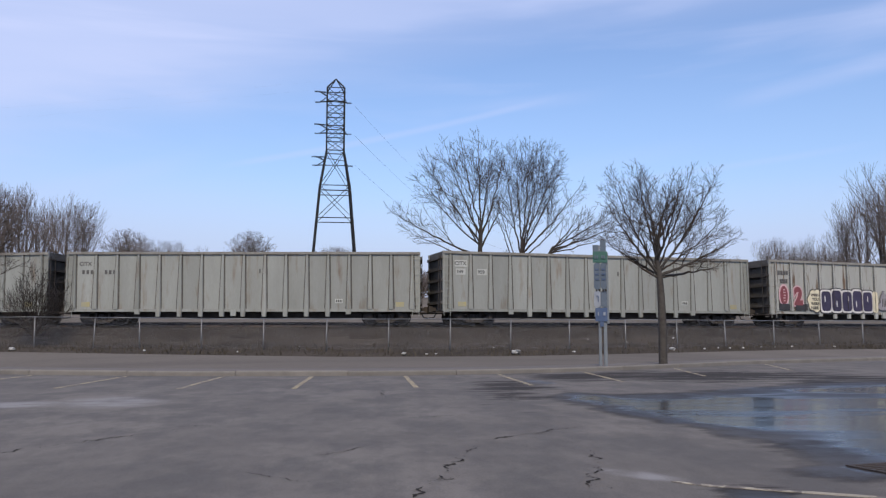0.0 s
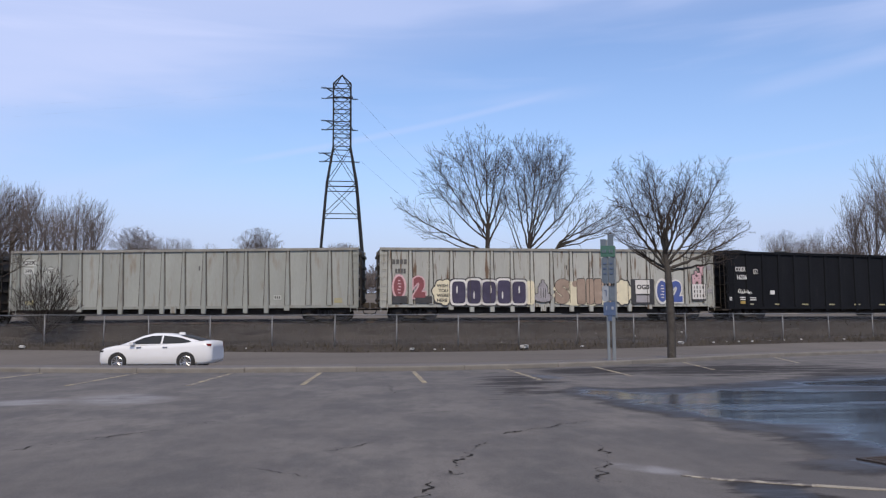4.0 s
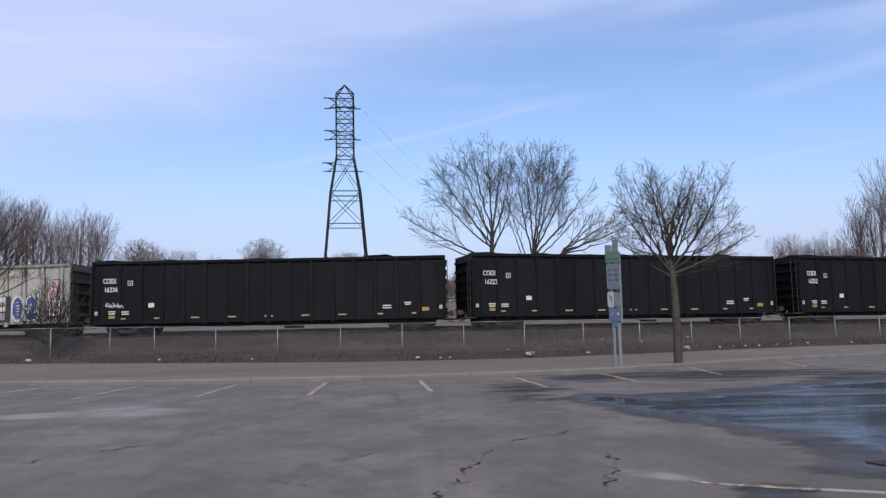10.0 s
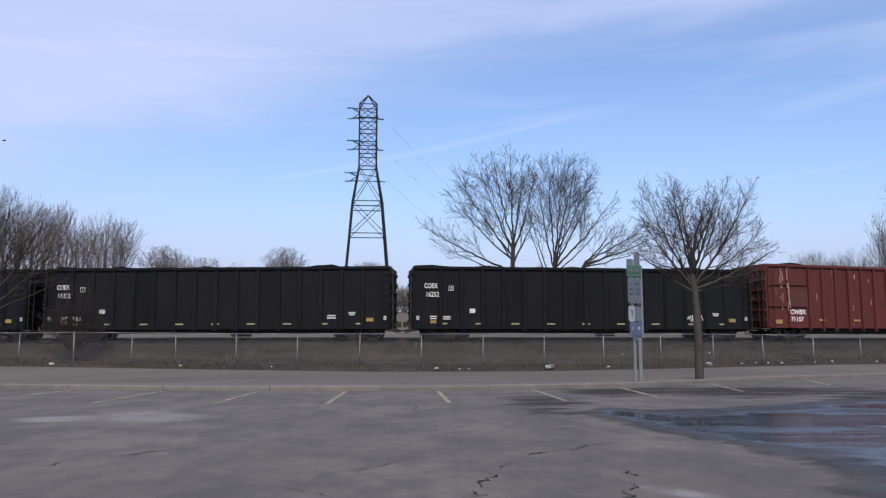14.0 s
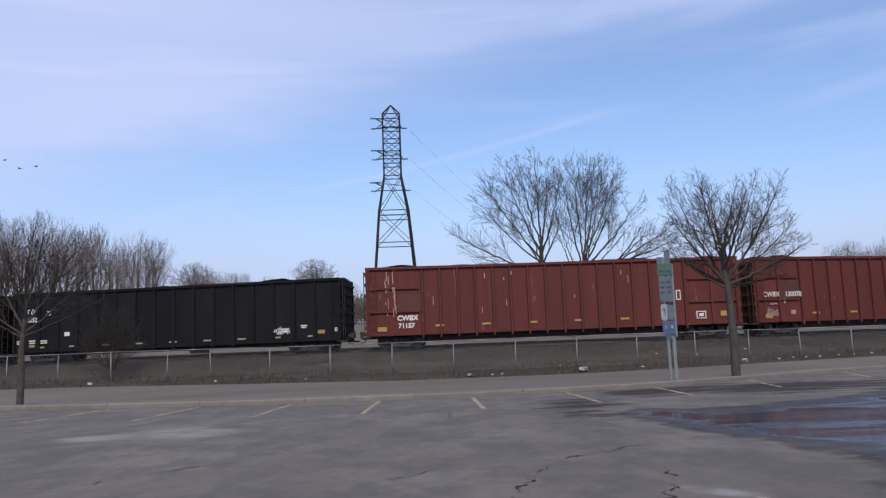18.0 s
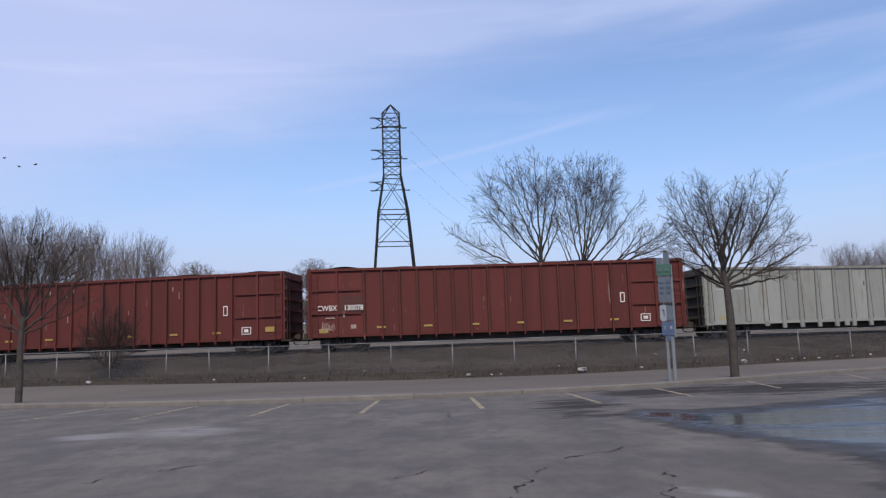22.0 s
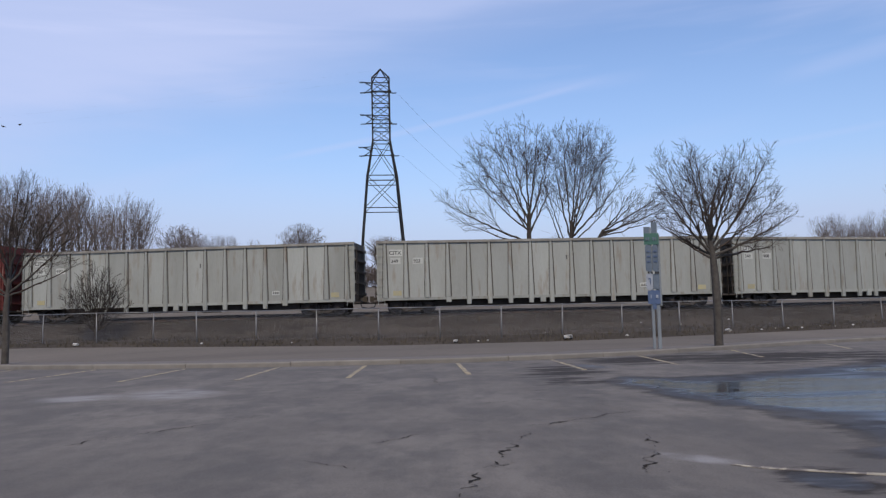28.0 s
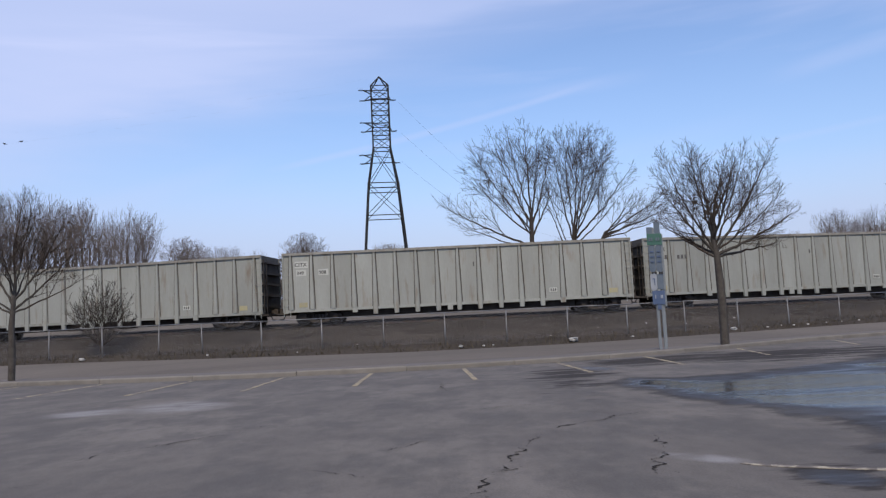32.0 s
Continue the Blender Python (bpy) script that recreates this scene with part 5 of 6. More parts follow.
ROUND = fan_tree(80, ((0, 0, -0.2), (0, 0, 3.0), (0, 0, 6.0), (0, 0, 7.5)),
                 [(6.2 * math.sin(a) * math.cos(2.4 * k), 6.2 * math.sin(a) * math.sin(2.4 * k), 9.6 + 5.2 * math.cos(a), 0.6 + 0.4 * (k % 5) / 4) for k, a in enumerate(0.15 + 1.5 * (i / 21) for i in range(22))],
                 ((0, 0, 9.6, 6.4, 6.4, 5.4),), 1.1, 0.022, 0.30, ratio=0.5, sides=5)
SCRUB = fan_tree(71, ((0, 0, -0.1), (0, 0, 0.1), (0, 0, 0.2)), [(2.4 * math.sin(2.4 * k) * (0.3 + 0.7 * (k % 4) / 3), 1.5 * math.cos(1.7 * k), 1.5 + 1.4 * (k % 5) / 4, 0.5) for k in range(18)],
                 ((0, 0, 1.3, 2.7, 1.8, 1.9),), 0.72, 0.015, 0.06, sides=4, wild=0.12)


def woods():
    rnd = random.Random(5)
    protos = {}

    def stand(x, y, top):
        """A tree whose top is seen as high as top metres over the eye's level at 100 m."""
        k = rnd.randrange(6)
        z0 = ground_z(y) - 0.1
        s = (top * y / 100 + EYE_HEIGHT - z0) / 15
        m = pose(x * y / 100, y, z0, 0, 0, rnd.uniform(0, 360)) @ Matrix.Diagonal((s, s, s, 1))
        if k not in protos:
            protos[k] = tree("bare_tree", "thin bare tree at the edge of a wood", m, WOOD[k], "bare trees of the wood", M_HAZEBARK, M_HAZETWIG)
        else:
            copy_thing(protos[k], m @ Matrix.Diagonal((1 / protos[k].scale[0],) * 3 + (1,)))

    # the wood on the west side, lower towards the gap
    for i in range(44):
        x = -69 + 36 * (i + rnd.random()) / 44
        h = 18.8 if x < -45 else 18.8 - (x + 45) * 0.17
        stand(x, 95 + rnd.uniform(0, 30), h * rnd.uniform(0.80, 1.03))
    # the wood on the east side
    for i in range(22):
        x = 60 + 28 * (i + rnd.random()) / 22
        stand(x, 95 + rnd.uniform(0, 20), min(23, 16 + (x - 60) * 1.0) * rnd.uniform(0.85, 1.04))
    for i in range(16):
        stand(50 + 12 * (i + rnd.random()) / 16, 160 + rnd.uniform(0, 25), rnd.uniform(10.5, 12.8))
    # a lone round tree and the low far line of trees
    for x, h, n, w in ((-27.5, 12.3, 4, 3.0), (-22.5, 11.4, 5, 3.5), (-4.5, 11.0, 3, 1.5), (17.0, 10.8, 3, 2), (44, 10.4, 4, 4)):
        for i in range(n):
            stand(x + rnd.uniform(-w, w), 175 + rnd.uniform(0, 14), h * rnd.uniform(0.88, 1.0))
    for i in range(50):
        stand(-50 + 110 * (i + rnd.random()) / 50, 185 + rnd.uniform(0, 25), rnd.uniform(5.0, 7.6))
    for i in range(60):
        stand(-75 + 150 * (i + rnd.random()) / 60, 220 + rnd.uniform(0, 40), rnd.uniform(7.5, 9.6))
    first = None
    for x, y, top in ((-14.3, 172, 12.5), (-28.8, 176, 12.6), (-4.2, 210, 10.6)):
        z0 = ground_z(y) - 0.1
        h = (top * y / 100 + EYE_HEIGHT - z0) / 15
        m = pose(x * y / 100, y, z0, 0, 0, x * 11) @ Matrix.Diagonal((h, h, h, 1))
        if first is None:
            first = tree("round_tree", "bare tree with a dense round crown in the far field", m, ROUND, "round trees in the field", M_HAZETWIG, M_HAZETWIG)
        else:
            copy_thing(first, m @ Matrix.Diagonal((1 / first.scale[0],) * 3 + (1,)))
    # scrub at the foot of the woods
    first = None
    for i in range(180):
        if i < 46:
            x = (-66 + 40 * (i + rnd.random()) / 46) if i < 30 else (52 + 34 * (i - 30 + rnd.random()) / 16)
            y, s = 88 + rnd.uniform(0, 8), rnd.uniform(1.3, 2.2)
        else:
            x, y, s = -40 + 95 * (i - 46 + rnd.random()) / 134, 112 + rnd.uniform(0, 30), rnd.uniform(0.9, 1.6)
        m = pose(x * y / 100, y, ground_z(y) - 0.05, 0, 0, rnd.uniform(0, 360)) @ Matrix.Diagonal((s, s, s, 1))
        if first is None:
            first = tree("scrub_bush", "brown leafless scrub at the foot of the wood", m, SCRUB, "scrub of the wood", M_HAZETWIG, M_HAZETWIG)
        else:
            copy_thing(first, m @ Matrix.Diagonal((1 / first.scale[0],) * 3 + (1,)))


woods()


# ---- lattice tower ----
def tower_half(z):
    return float(np.interp(z, (0, 14.3, 24.5, 30.3, 40.5), (4.25, 3.2, 2.35, 1.38, 1.38)))


def build_tower(x, y, turn):
    root = tagged(new("power_pylon"), "dark steel lattice power pylon beyond the track", "pylon")
    root.matrix_basis = pose(x, y, -0.15, 0, 0, turn)
    zs = (3.4, 8.5, 14.3, 19.3, 24.5, 30.3, 32.3, 34.3, 36.3, 38.3, 40.5)
    corners = ((-1, -1), (1, -1), (1, 1), (-1, 1))
    for cx, cy in corners:
        dims = [((cx * tower_half(a), cy * tower_half(a), a), (cx * tower_half(b), cy * tower_half(b), b), 0.21 if b < 25 else 0.17) for a, b in zip(zs, zs[1:])]
        part("leg", tubes(*dims, sides=4), M_LATTICE, root)
        part("footing", boxes((-0.5, -0.5, -0.6, 0.5, 0.5, 0.25)), M_KERB, root, "", pose(cx * 4.0, cy * 4.0, 3.6))
    for f in range(4):
        (ax, ay), (bx, by) = corners[f], corners[(f + 1) % 4]
        dims = []
        for a, b in zip(zs, zs[1:]):
            ha, hb = tower_half(a), tower_half(b)
            if a != 14.3:
                dims.append(((ax * ha, ay * ha, a), (bx * hb, by * hb, b), 0.06))
                dims.append(((bx * ha, by * ha, a), (ax * hb, ay * hb, b), 0.06))
            if b not in (8.5, 14.3):
                dims.append(((ax * hb, ay * hb, b), (bx * hb, by * hb, b), 0.09))
        for z in (24.0,):
            h = tower_half(z)
            dims.append(((ax * h, ay * h, z - 0.3), (bx * h, by * h, z - 0.3), 0.09))
        for d in dims:
            part("brace", tubes(d, sides=4), M_LATTICE, root)
    h = tower_half(40.5)
    part("peak", tubes(*[((cx * h, cy * h, 40.5), (0, 0, 42.3), 0.12) for cx, cy in corners], sides=4), M_LATTICE, root)
    for z in (39.0, 33.75, 28.5):
        hh = tower_half(z)
        for side, reach in ((-1, 1.15), (1, 0.45)):
            for cy, dz in ((-1, 0.0), (1, 0.0)):
                if side > 0 and cy < 0:
                    continue
                tip = (side * (hh + reach), cy * (hh + 1.6), z + dz + 0.25)
                arm = part("crossarm", tubes(((side * hh, cy * hh, z + dz), tip, 0.10), ((side * hh, cy * hh, z + dz + 0.7), tip, 0.07), ((-side * hh, cy * hh, z + dz), tip, 0.06),
                                             sides=4), M_LATTICE, root)
                part("insulator", tubes(*[((tip[0] + side * (0.05 + 0.16 * i), tip[1], tip[2]), (tip[0] + side * (0.15 + 0.16 * i), tip[1], tip[2] - 0.03), 0.16, 0.10) for i in range(5)], sides=7), M_LATTICE, arm)
    return root


build_tower(-5.6, 130, 3)


def cable(name, a, b, sag, r):
    pts = []
    for i in range(17):
        k = i / 16
        p = Vector(a).lerp(Vector(b), k)
        p.z -= sag * 4 * k * (1 - k)
        pts.append(p)
    verts, faces = [], []
    side = (Vector(b) - Vector(a)).cross(Vector((0, 0, 1))).normalized() * r
    for i, p in enumerate(pts):
        verts += [tuple(p + side), tuple(p + Vector((0, 0, r))), tuple(p - side), tuple(p - Vector((0, 0, r)))]
        if i:
            faces += [(4 * i - 4 + j, 4 * i - 4 + (j + 1) % 4, 4 * i + (j + 1) % 4, 4 * i + j) for j in range(4)]
    me = bpy.data.meshes.new(name)
    me.from_pydata(verts, [], faces)
    me.materials.append(M_LATTICE)
    return tagged(new(name, me), "thin sagging power line running off from the pylon", "power line", "power lines")


for z in (39.0, 34.0, 29.0):
    cable("power_line", (-2.6, 134.6, z), (66, 330, z + 2), 7, 0.016)


WEST_LINE = cable("power_line", (-8.2, 128.5, 40.0), (-140, 171, 40.0), 1.3, 0.0015)
EARTH_WIRE = cable("power_line", (-5.6, 130, 42.1), (-140, 171, 42.1), 1.1, 0.0015)
M_BIRD = plain("dark_feathers", (0.02, 0.02, 0.022), 0.8)


def bird(x, y, z, turn):
    root = tagged(new("bird"), "small dark bird perched on a power line", "bird", "birds on the power line")
    root.matrix_basis = pose(x, y, z, 0, 0, turn)
    bm = bmesh.new()
    bmesh.ops.create_icosphere(bm, subdivisions=2, radius=0.16, matrix=Matrix.Diagonal((1.5, 0.8, 0.9, 1)) @ Matrix.Translation((0, 0, 0.16)))
    part("body", bm, M_BIRD, root)
    bm = bmesh.new()
    bmesh.ops.create_icosphere(bm, subdivisions=2, radius=0.085, matrix=Matrix.Translation((0.24, 0, 0.30)))
    part("head", bm, M_BIRD, root)
    part("tail", boxes((-0.46, -0.05, 0.06, -0.2, 0.05, 0.10)), M_BIRD, root)
    for side in (-0.04, 0.04):
        part("leg", tubes(((0.02, side, 0.0), (0.02, side, 0.08), 0.01), sides=4), M_BIRD, root)


bird(-72.3, 149.2, 38.70, 20)
bird(-75.9, 150.4, 38.70, 200)
bird(-79.9, 152.7, 41.02, 40)


# ---- chain-link fence ----
def chain_link():
    m = bpy.data.materials.new("chain_link_mesh")
    m.use_nodes = True
    n, l = m.node_tree.nodes, m.node_tree.links
    out, bsdf = n["Material Output"], n["Principled BSDF"]
    bsdf.inputs["Base Color"].default_value, bsdf.inputs["Metallic"].default_value, bsdf.inputs["Roughness"].default_value = (0.25, 0.25, 0.25, 1), 0.6, 0.5
    co, sep = n.new("ShaderNodeTexCoord"), n.new("ShaderNodeSeparateXYZ")
    l.new(co.outputs["Object"], sep.inputs[0])

    def math(op, a, b):
        k = n.new("ShaderNodeMath")
        k.operation = op
        for i, v in enumerate((a, b)):
            if isinstance(v, (int, float)):
                k.inputs[i].default_value = v
            else:
                l.new(v, k.inputs[i])
        return k.outputs[0]
    masks = []
    for sign in (1, -1):
        d = math("ADD", math("MULTIPLY", sep.outputs[0], sign), sep.outputs[2])
        masks.append(math("LESS_THAN", math("PINGPONG", math("ADD", d, 50.0), 0.04), 0.0017))
    wire = math("MAXIMUM", masks[0], masks[1])
    tr, mix = n.new("ShaderNodeBsdfTransparent"), n.new("ShaderNodeMixShader")
    l.new(wire, mix.inputs[0])
    l.new(tr.outputs[0], mix.inputs[1])
    l.new(bsdf.outputs[0], mix.inputs[2])
    l.new(mix.outputs[0], out.inputs[0])
    return m


M_LINK = chain_link()
FENCE_V = 40.0


def build_fence():
    xs, fs = np.linspace(-60, 70, 5201), None
    ys = np.array([bent(float(x), FENCE_V) for x in xs])
    arc = np.concatenate(([0], np.cumsum(np.hypot(np.diff(xs), np.diff(ys)))))
    zero = float(np.interp(0.96, xs, arc))
    marks = [zero + 3.0 * k for k in range(-18, 21)]
    marks = [m if m > zero - 14 else m + 0.72 for m in marks]      # one short bay
    root = tagged(new("chain_link_fence"), "low galvanised chain-link fence along the railway bank", "fence")
    post, rnd = {}, random.Random(3)
    pts = []
    for k, m in enumerate(marks):
        x = float(np.interp(m, arc, xs))
        z = 0.34 + 0.02 * rnd.uniform(-1, 1) + 0.11 * max(0, min(1, (-x - 4) / 12))
        pts.append((x, bent(x, FENCE_V), z))
    bm = tubes(((0, 0, -0.4), (0, 0, 1.49), 0.029), ((0, 0, 1.49), (0, 0, 1.54), 0.034, 0.013))
    pm = bpy.data.meshes.new("post")
    bm.to_mesh(pm)
    bm.free()
    pm.materials.append(M_STEEL)
    for x, y, z in pts:
        part("post", pm, None, root, "", pose(x, y, z, rnd.uniform(-1.2, 1.2), rnd.uniform(-1.5, 1.5), 0))
    for a, b in zip(pts, pts[1:]):
        d = Vector(b) - Vector(a)
        turn = math.degrees(math.atan2(d.y, d.x))
        length = math.hypot(d.x, d.y)
        slope = d.z
        part("top_rail", tubes(((0, 0, 1.50), (length, 0, 1.50 + slope), 0.021), sides=6), M_STEEL, root, "", pose(*a, 0, 0, turn))
        bm = bmesh.new()
        bm.faces.new([bm.verts.new(c) for c in ((0.02, 0, 0.04), (length - 0.02, 0, 0.04 + slope), (length - 0.02, 0, 1.49 + slope), (0.02, 0, 1.49))])
        part("wire_mesh", bm, M_LINK, root, "", pose(a[0], a[1] - 0.03, a[2], 0, 0, turn))


build_fence()


# ---- kerb and painted lines ----
def build_kerb():
    root = tagged(new("kerb"), "worn pale concrete kerb round the parking lot", "kerb", kind="structure")
    xs = np.linspace(-78, 78, 6001)
    ys = np.array([kerb_y(float(x)) for x in xs])
    arc = np.concatenate(([0], np.cumsum(np.hypot(np.diff(xs), np.diff(ys)))))
    rnd, s = random.Random(8), float(np.interp(-40, xs, arc))
    end = float(np.interp(45, xs, arc))
    while s < end:
        n = 4
        verts, faces = [], []
        dz = rnd.uniform(-0.008, 0.008)
        prof = ((-0.01, -0.2), (0.0, 0.10 + dz), (0.03, 0.135 + dz), (0.16, 0.135 + dz), (0.17, 0.12 + dz), (0.17, -0.2))
        for i in range(n + 1):
            a = s + 2.985 * i / n
            x = float(np.interp(a, arc, xs))
            y = kerb_y(x)
            t = math.atan2(kerb_y(x + 0.2) - kerb_y(x - 0.2), 0.4)
            for py, pz in prof:
                verts.append((x - math.sin(t) * py, y + math.cos(t) * py, pz))
        m = len(prof)
        for i in range(n):
            faces += [(i * m + j, (i + 1) * m + j, (i + 1) * m + j + 1, i * m + j + 1) for j in range(m - 1)]
        faces += [tuple(range(m))[::-1], tuple(n * m + j for j in range(m))]
        me = bpy.data.meshes.new("kerb_stone")
        me.from_pydata(verts, [], faces)
        part("kerb_stone", me, M_KERB, root)
        s += 3.0


build_kerb()
M_STRIPE = surface("worn_yellow_paint", (0.36, 0.30, 0.17), (0.30, 0.255, 0.16), 0.85, scale=3, fine=30, spots=(0.12, 0.105, 0.092), spot_scale=4, spot_edge=(0.44, 0.58), bump=0.2)


def stripe(x0, y0, x1, y1, w=0.11):
    d = Vector((x1 - x0, y1 - y0, 0))
    turn = math.degrees(math.atan2(d.y, d.x))
    ob = part("stall_line", boxes((0, -w / 2, 0, d.length, w / 2, 0.004)), M_STRIPE, lot, "worn yellow painted line", pose(x0, y0, 0.001, 0, 0, turn))
    return ob


for x0, x1 in ((-14.6, -14.6), (-11.9, -11.9), (-9.2, -9.1), (-6.45, -6.4), (-3.86, -3.82), (-1.52, -1.48), (1.0, 0.98), (3.55, 3.6), (5.95, 6.3), (8.9, 9.9), (13.0, 14.6)):
    top = kerb_y(x1) - 0.35
    stripe(x0, top - 4.8, x1, top)


# ---- road vehicles ----
M_CARWHITE = plain("white_car_lacquer", (0.68, 0.69, 0.70), 0.18)
M_CARBLACK = plain("black_car_lacquer", (0.006, 0.006, 0.007), 0.16)
M_CARBLACK.node_tree.nodes["Principled BSDF"].inputs["Specular IOR Level"].default_value = 0.3
M_GLASS = plain("dark_car_glass", (0.022, 0.025, 0.028), 0.42)
M_GLASS.node_tree.nodes["Principled BSDF"].inputs["Specular IOR Level"].default_value = 0.18
M_TYRE = surface("tyre_rubber", (0.022, 0.022, 0.023), (0.03, 0.03, 0.03), 0.85, scale=8, bump=0.1)
M_RIM = plain("alloy_rim", (0.55, 0.55, 0.56), 0.3, 0.9)
M_CHROME = plain("chrome_trim", (0.55, 0.56, 0.57), 0.22, 1.0)
M_TRIM = plain("black_plastic", (0.015, 0.015, 0.016), 0.6)
M_LAMP = plain("clear_lamp", (0.55, 0.57, 0.60), 0.1)
M_TAIL = plain("red_tail_lamp", (0.16, 0.03, 0.03), 0.12)


def loft(stations, smooth=True):
    """A closed skin over rings of equal length."""
    bm = bmesh.new()
    rings = [[bm.verts.new(p) for p in ring] for ring in stations]
    n = len(rings[0])
    for a, b in zip(rings, rings[1:]):
        for i in range(n):
            bm.faces.new((a[i], a[(i + 1) % n], b[(i + 1) % n], b[i])).smooth = smooth
    bm.faces.new(rings[0])
    bm.faces.new(rings[-1][::-1])
    bmesh.ops.recalc_face_normals(bm, faces=bm.faces)
    return bm


def car_wheel(root, x, y, r):
    side = -1 if y < 0 else 1
    bm = bmesh.new()
    n = 28
    prof = ((r * 0.66, -0.10), (r * 0.93, -0.105), (r, -0.08), (r, 0.08), (r * 0.93, 0.105), (r * 0.66, 0.10))
    rings = [[bm.verts.new((a * math.cos(2 * math.pi * i / n), b, a * math.sin(2 * math.pi * i / n))) for i in range(n)] for a, b in prof]
    for k in range(len(rings)):
        a, b = rings[k], rings[(k + 1) % len(rings)]
        for i in range(n):
            bm.faces.new((a[i], a[(i + 1) % n], b[(i + 1) % n], b[i]))
    bmesh.ops.recalc_face_normals(bm, faces=bm.faces)
    wheel = part("wheel", bm, M_TYRE, root, "", pose(x, y, r))
    bm = tubes(((0, side * 0.02, 0), (0, side * 0.05, 0), r * 0.66), sides=24)
    part("rim_dish", bm, M_TRIM, wheel)
    bm = tubes(((0, side * 0.05, 0), (0, side * 0.095, 0), r * 0.16), sides=12)
    for k in range(10):
        a = 2 * math.pi * k / 10
        c, s = math.cos(a), math.sin(a)
        tube(bm, (c * r * 0.12, side * 0.08, s * r * 0.12), (c * r * 0.66, side * 0.085, s * r * 0.66), 0.020, 0.026, sides=5)
    for k in range(24):
        a, b = 2 * math.pi * k / 24, 2 * math.pi * (k + 1) / 24
        tube(bm, (math.cos(a) * r * 0.67, side * 0.095, math.sin(a) * r * 0.67), (math.cos(b) * r * 0.67, side * 0.095, math.sin(b) * r * 0.67), 0.018, sides=5)
    part("rim", bm, M_RIM, wheel)
    return wheel


def vehicle(name, label, paint, lower, cabin, windows, wheels, radius, belt):
    """lower: stations of the body (x, bottom, top, half width); cabin: stations of the glasshouse (x, top, half width at the belt, half width at the top)."""
    root = tagged(new(name), label, "car")
    rings = []
    for x, z0, z1, w in lower:
        h = z1 - z0
        half = [(w * 0.90, z0), (w * 0.985, z0 + 0.12 * h), (w, z0 + 0.45 * h), (w * 0.985, z0 + 0.78 * h), (w * 0.94, z1 - 0.03 * h), (w * 0.80, z1), (w * 0.4, z1 + 0.02)]
        rings.append([(x, y, z) for y, z in half] + [(x, -y, z) for y, z in reversed(half)])
    part("body", loft(rings), paint, root)
    rings = []
    for x, z1, wb, wt in cabin:
        half = [(wb, belt - 0.06), (wb, belt), (wb + (wt - wb) * 0.85, belt + (z1 - belt) * 0.85), (wt * 0.93, z1 - 0.01), (wt * 0.5, z1 + 0.012)]
        rings.append([(x, y, z) for y, z in half] + [(x, -y, z) for y, z in reversed(half)])
    part("cabin", loft(rings), paint, root)

    def side_at(x, z):
        xs = [c[0] for c in cabin]
        top, wb, wt = (float(np.interp(x, xs, [c[i] for c in cabin])) for i in (1, 2, 3))
        k = (z - belt) / max(top - belt, 0.05)
        return wb + (wt - wb) * min(max(k, 0), 1)
    for nm, low, high, grow, mt in windows:
        for side in (-1, 1):
            bm, cols = bmesh.new(), []
            x0, x1 = max(low[0][0], high[0][0]), min(low[-1][0], high[-1][0])
            lo_x, hi_x = min(low[0][0], high[0][0]), max(low[-1][0], high[-1][0])
            for i in range(13):
                x = lo_x + (hi_x - lo_x) * i / 12
                zl, zh = (float(np.interp(x, [p[0] for p in ln], [p[1] for p in ln])) for ln in (low, high))
                cols.append([bm.verts.new((x, side * (side_at(x, z) + grow), z)) for z in (zl, zl + (zh - zl) * 0.5, max(zh, zl + 0.004))])
            for p, q in zip(cols, cols[1:]):
                for j in (0, 1):
                    bm.faces.new((p[j], q[j], q[j + 1], p[j + 1]))
            bm.normal_update()
            bmesh.ops.solidify(bm, geom=bm.faces[:], thickness=0.006)
            part(nm, bm, mt, root)
    made = []
    for x in wheels:
        for side in (-1, 1):
            w = float(np.interp(x, [s[0] for s in lower], [s[3] for s in lower]))
            bm = tubes(((0, side * (w - 0.25), 0), (0, side * (w + 0.014), 0), radius * 1.14), sides=28)
            part("wheel_arch", bm, M_TRIM, root, "", pose(x, 0, radius + 0.02))
            made.append(car_wheel(root, x, side * (w - 0.070), radius))
    return root, made


def quad(root, name, material, pts, label=""):
    bm = bmesh.new()
    f = bm.faces.new([bm.verts.new(p) for p in pts])
    bm.normal_update()
    bmesh.ops.solidify(bm, geom=[f], thickness=0.008)
    return part(name, bm, material, root, label)


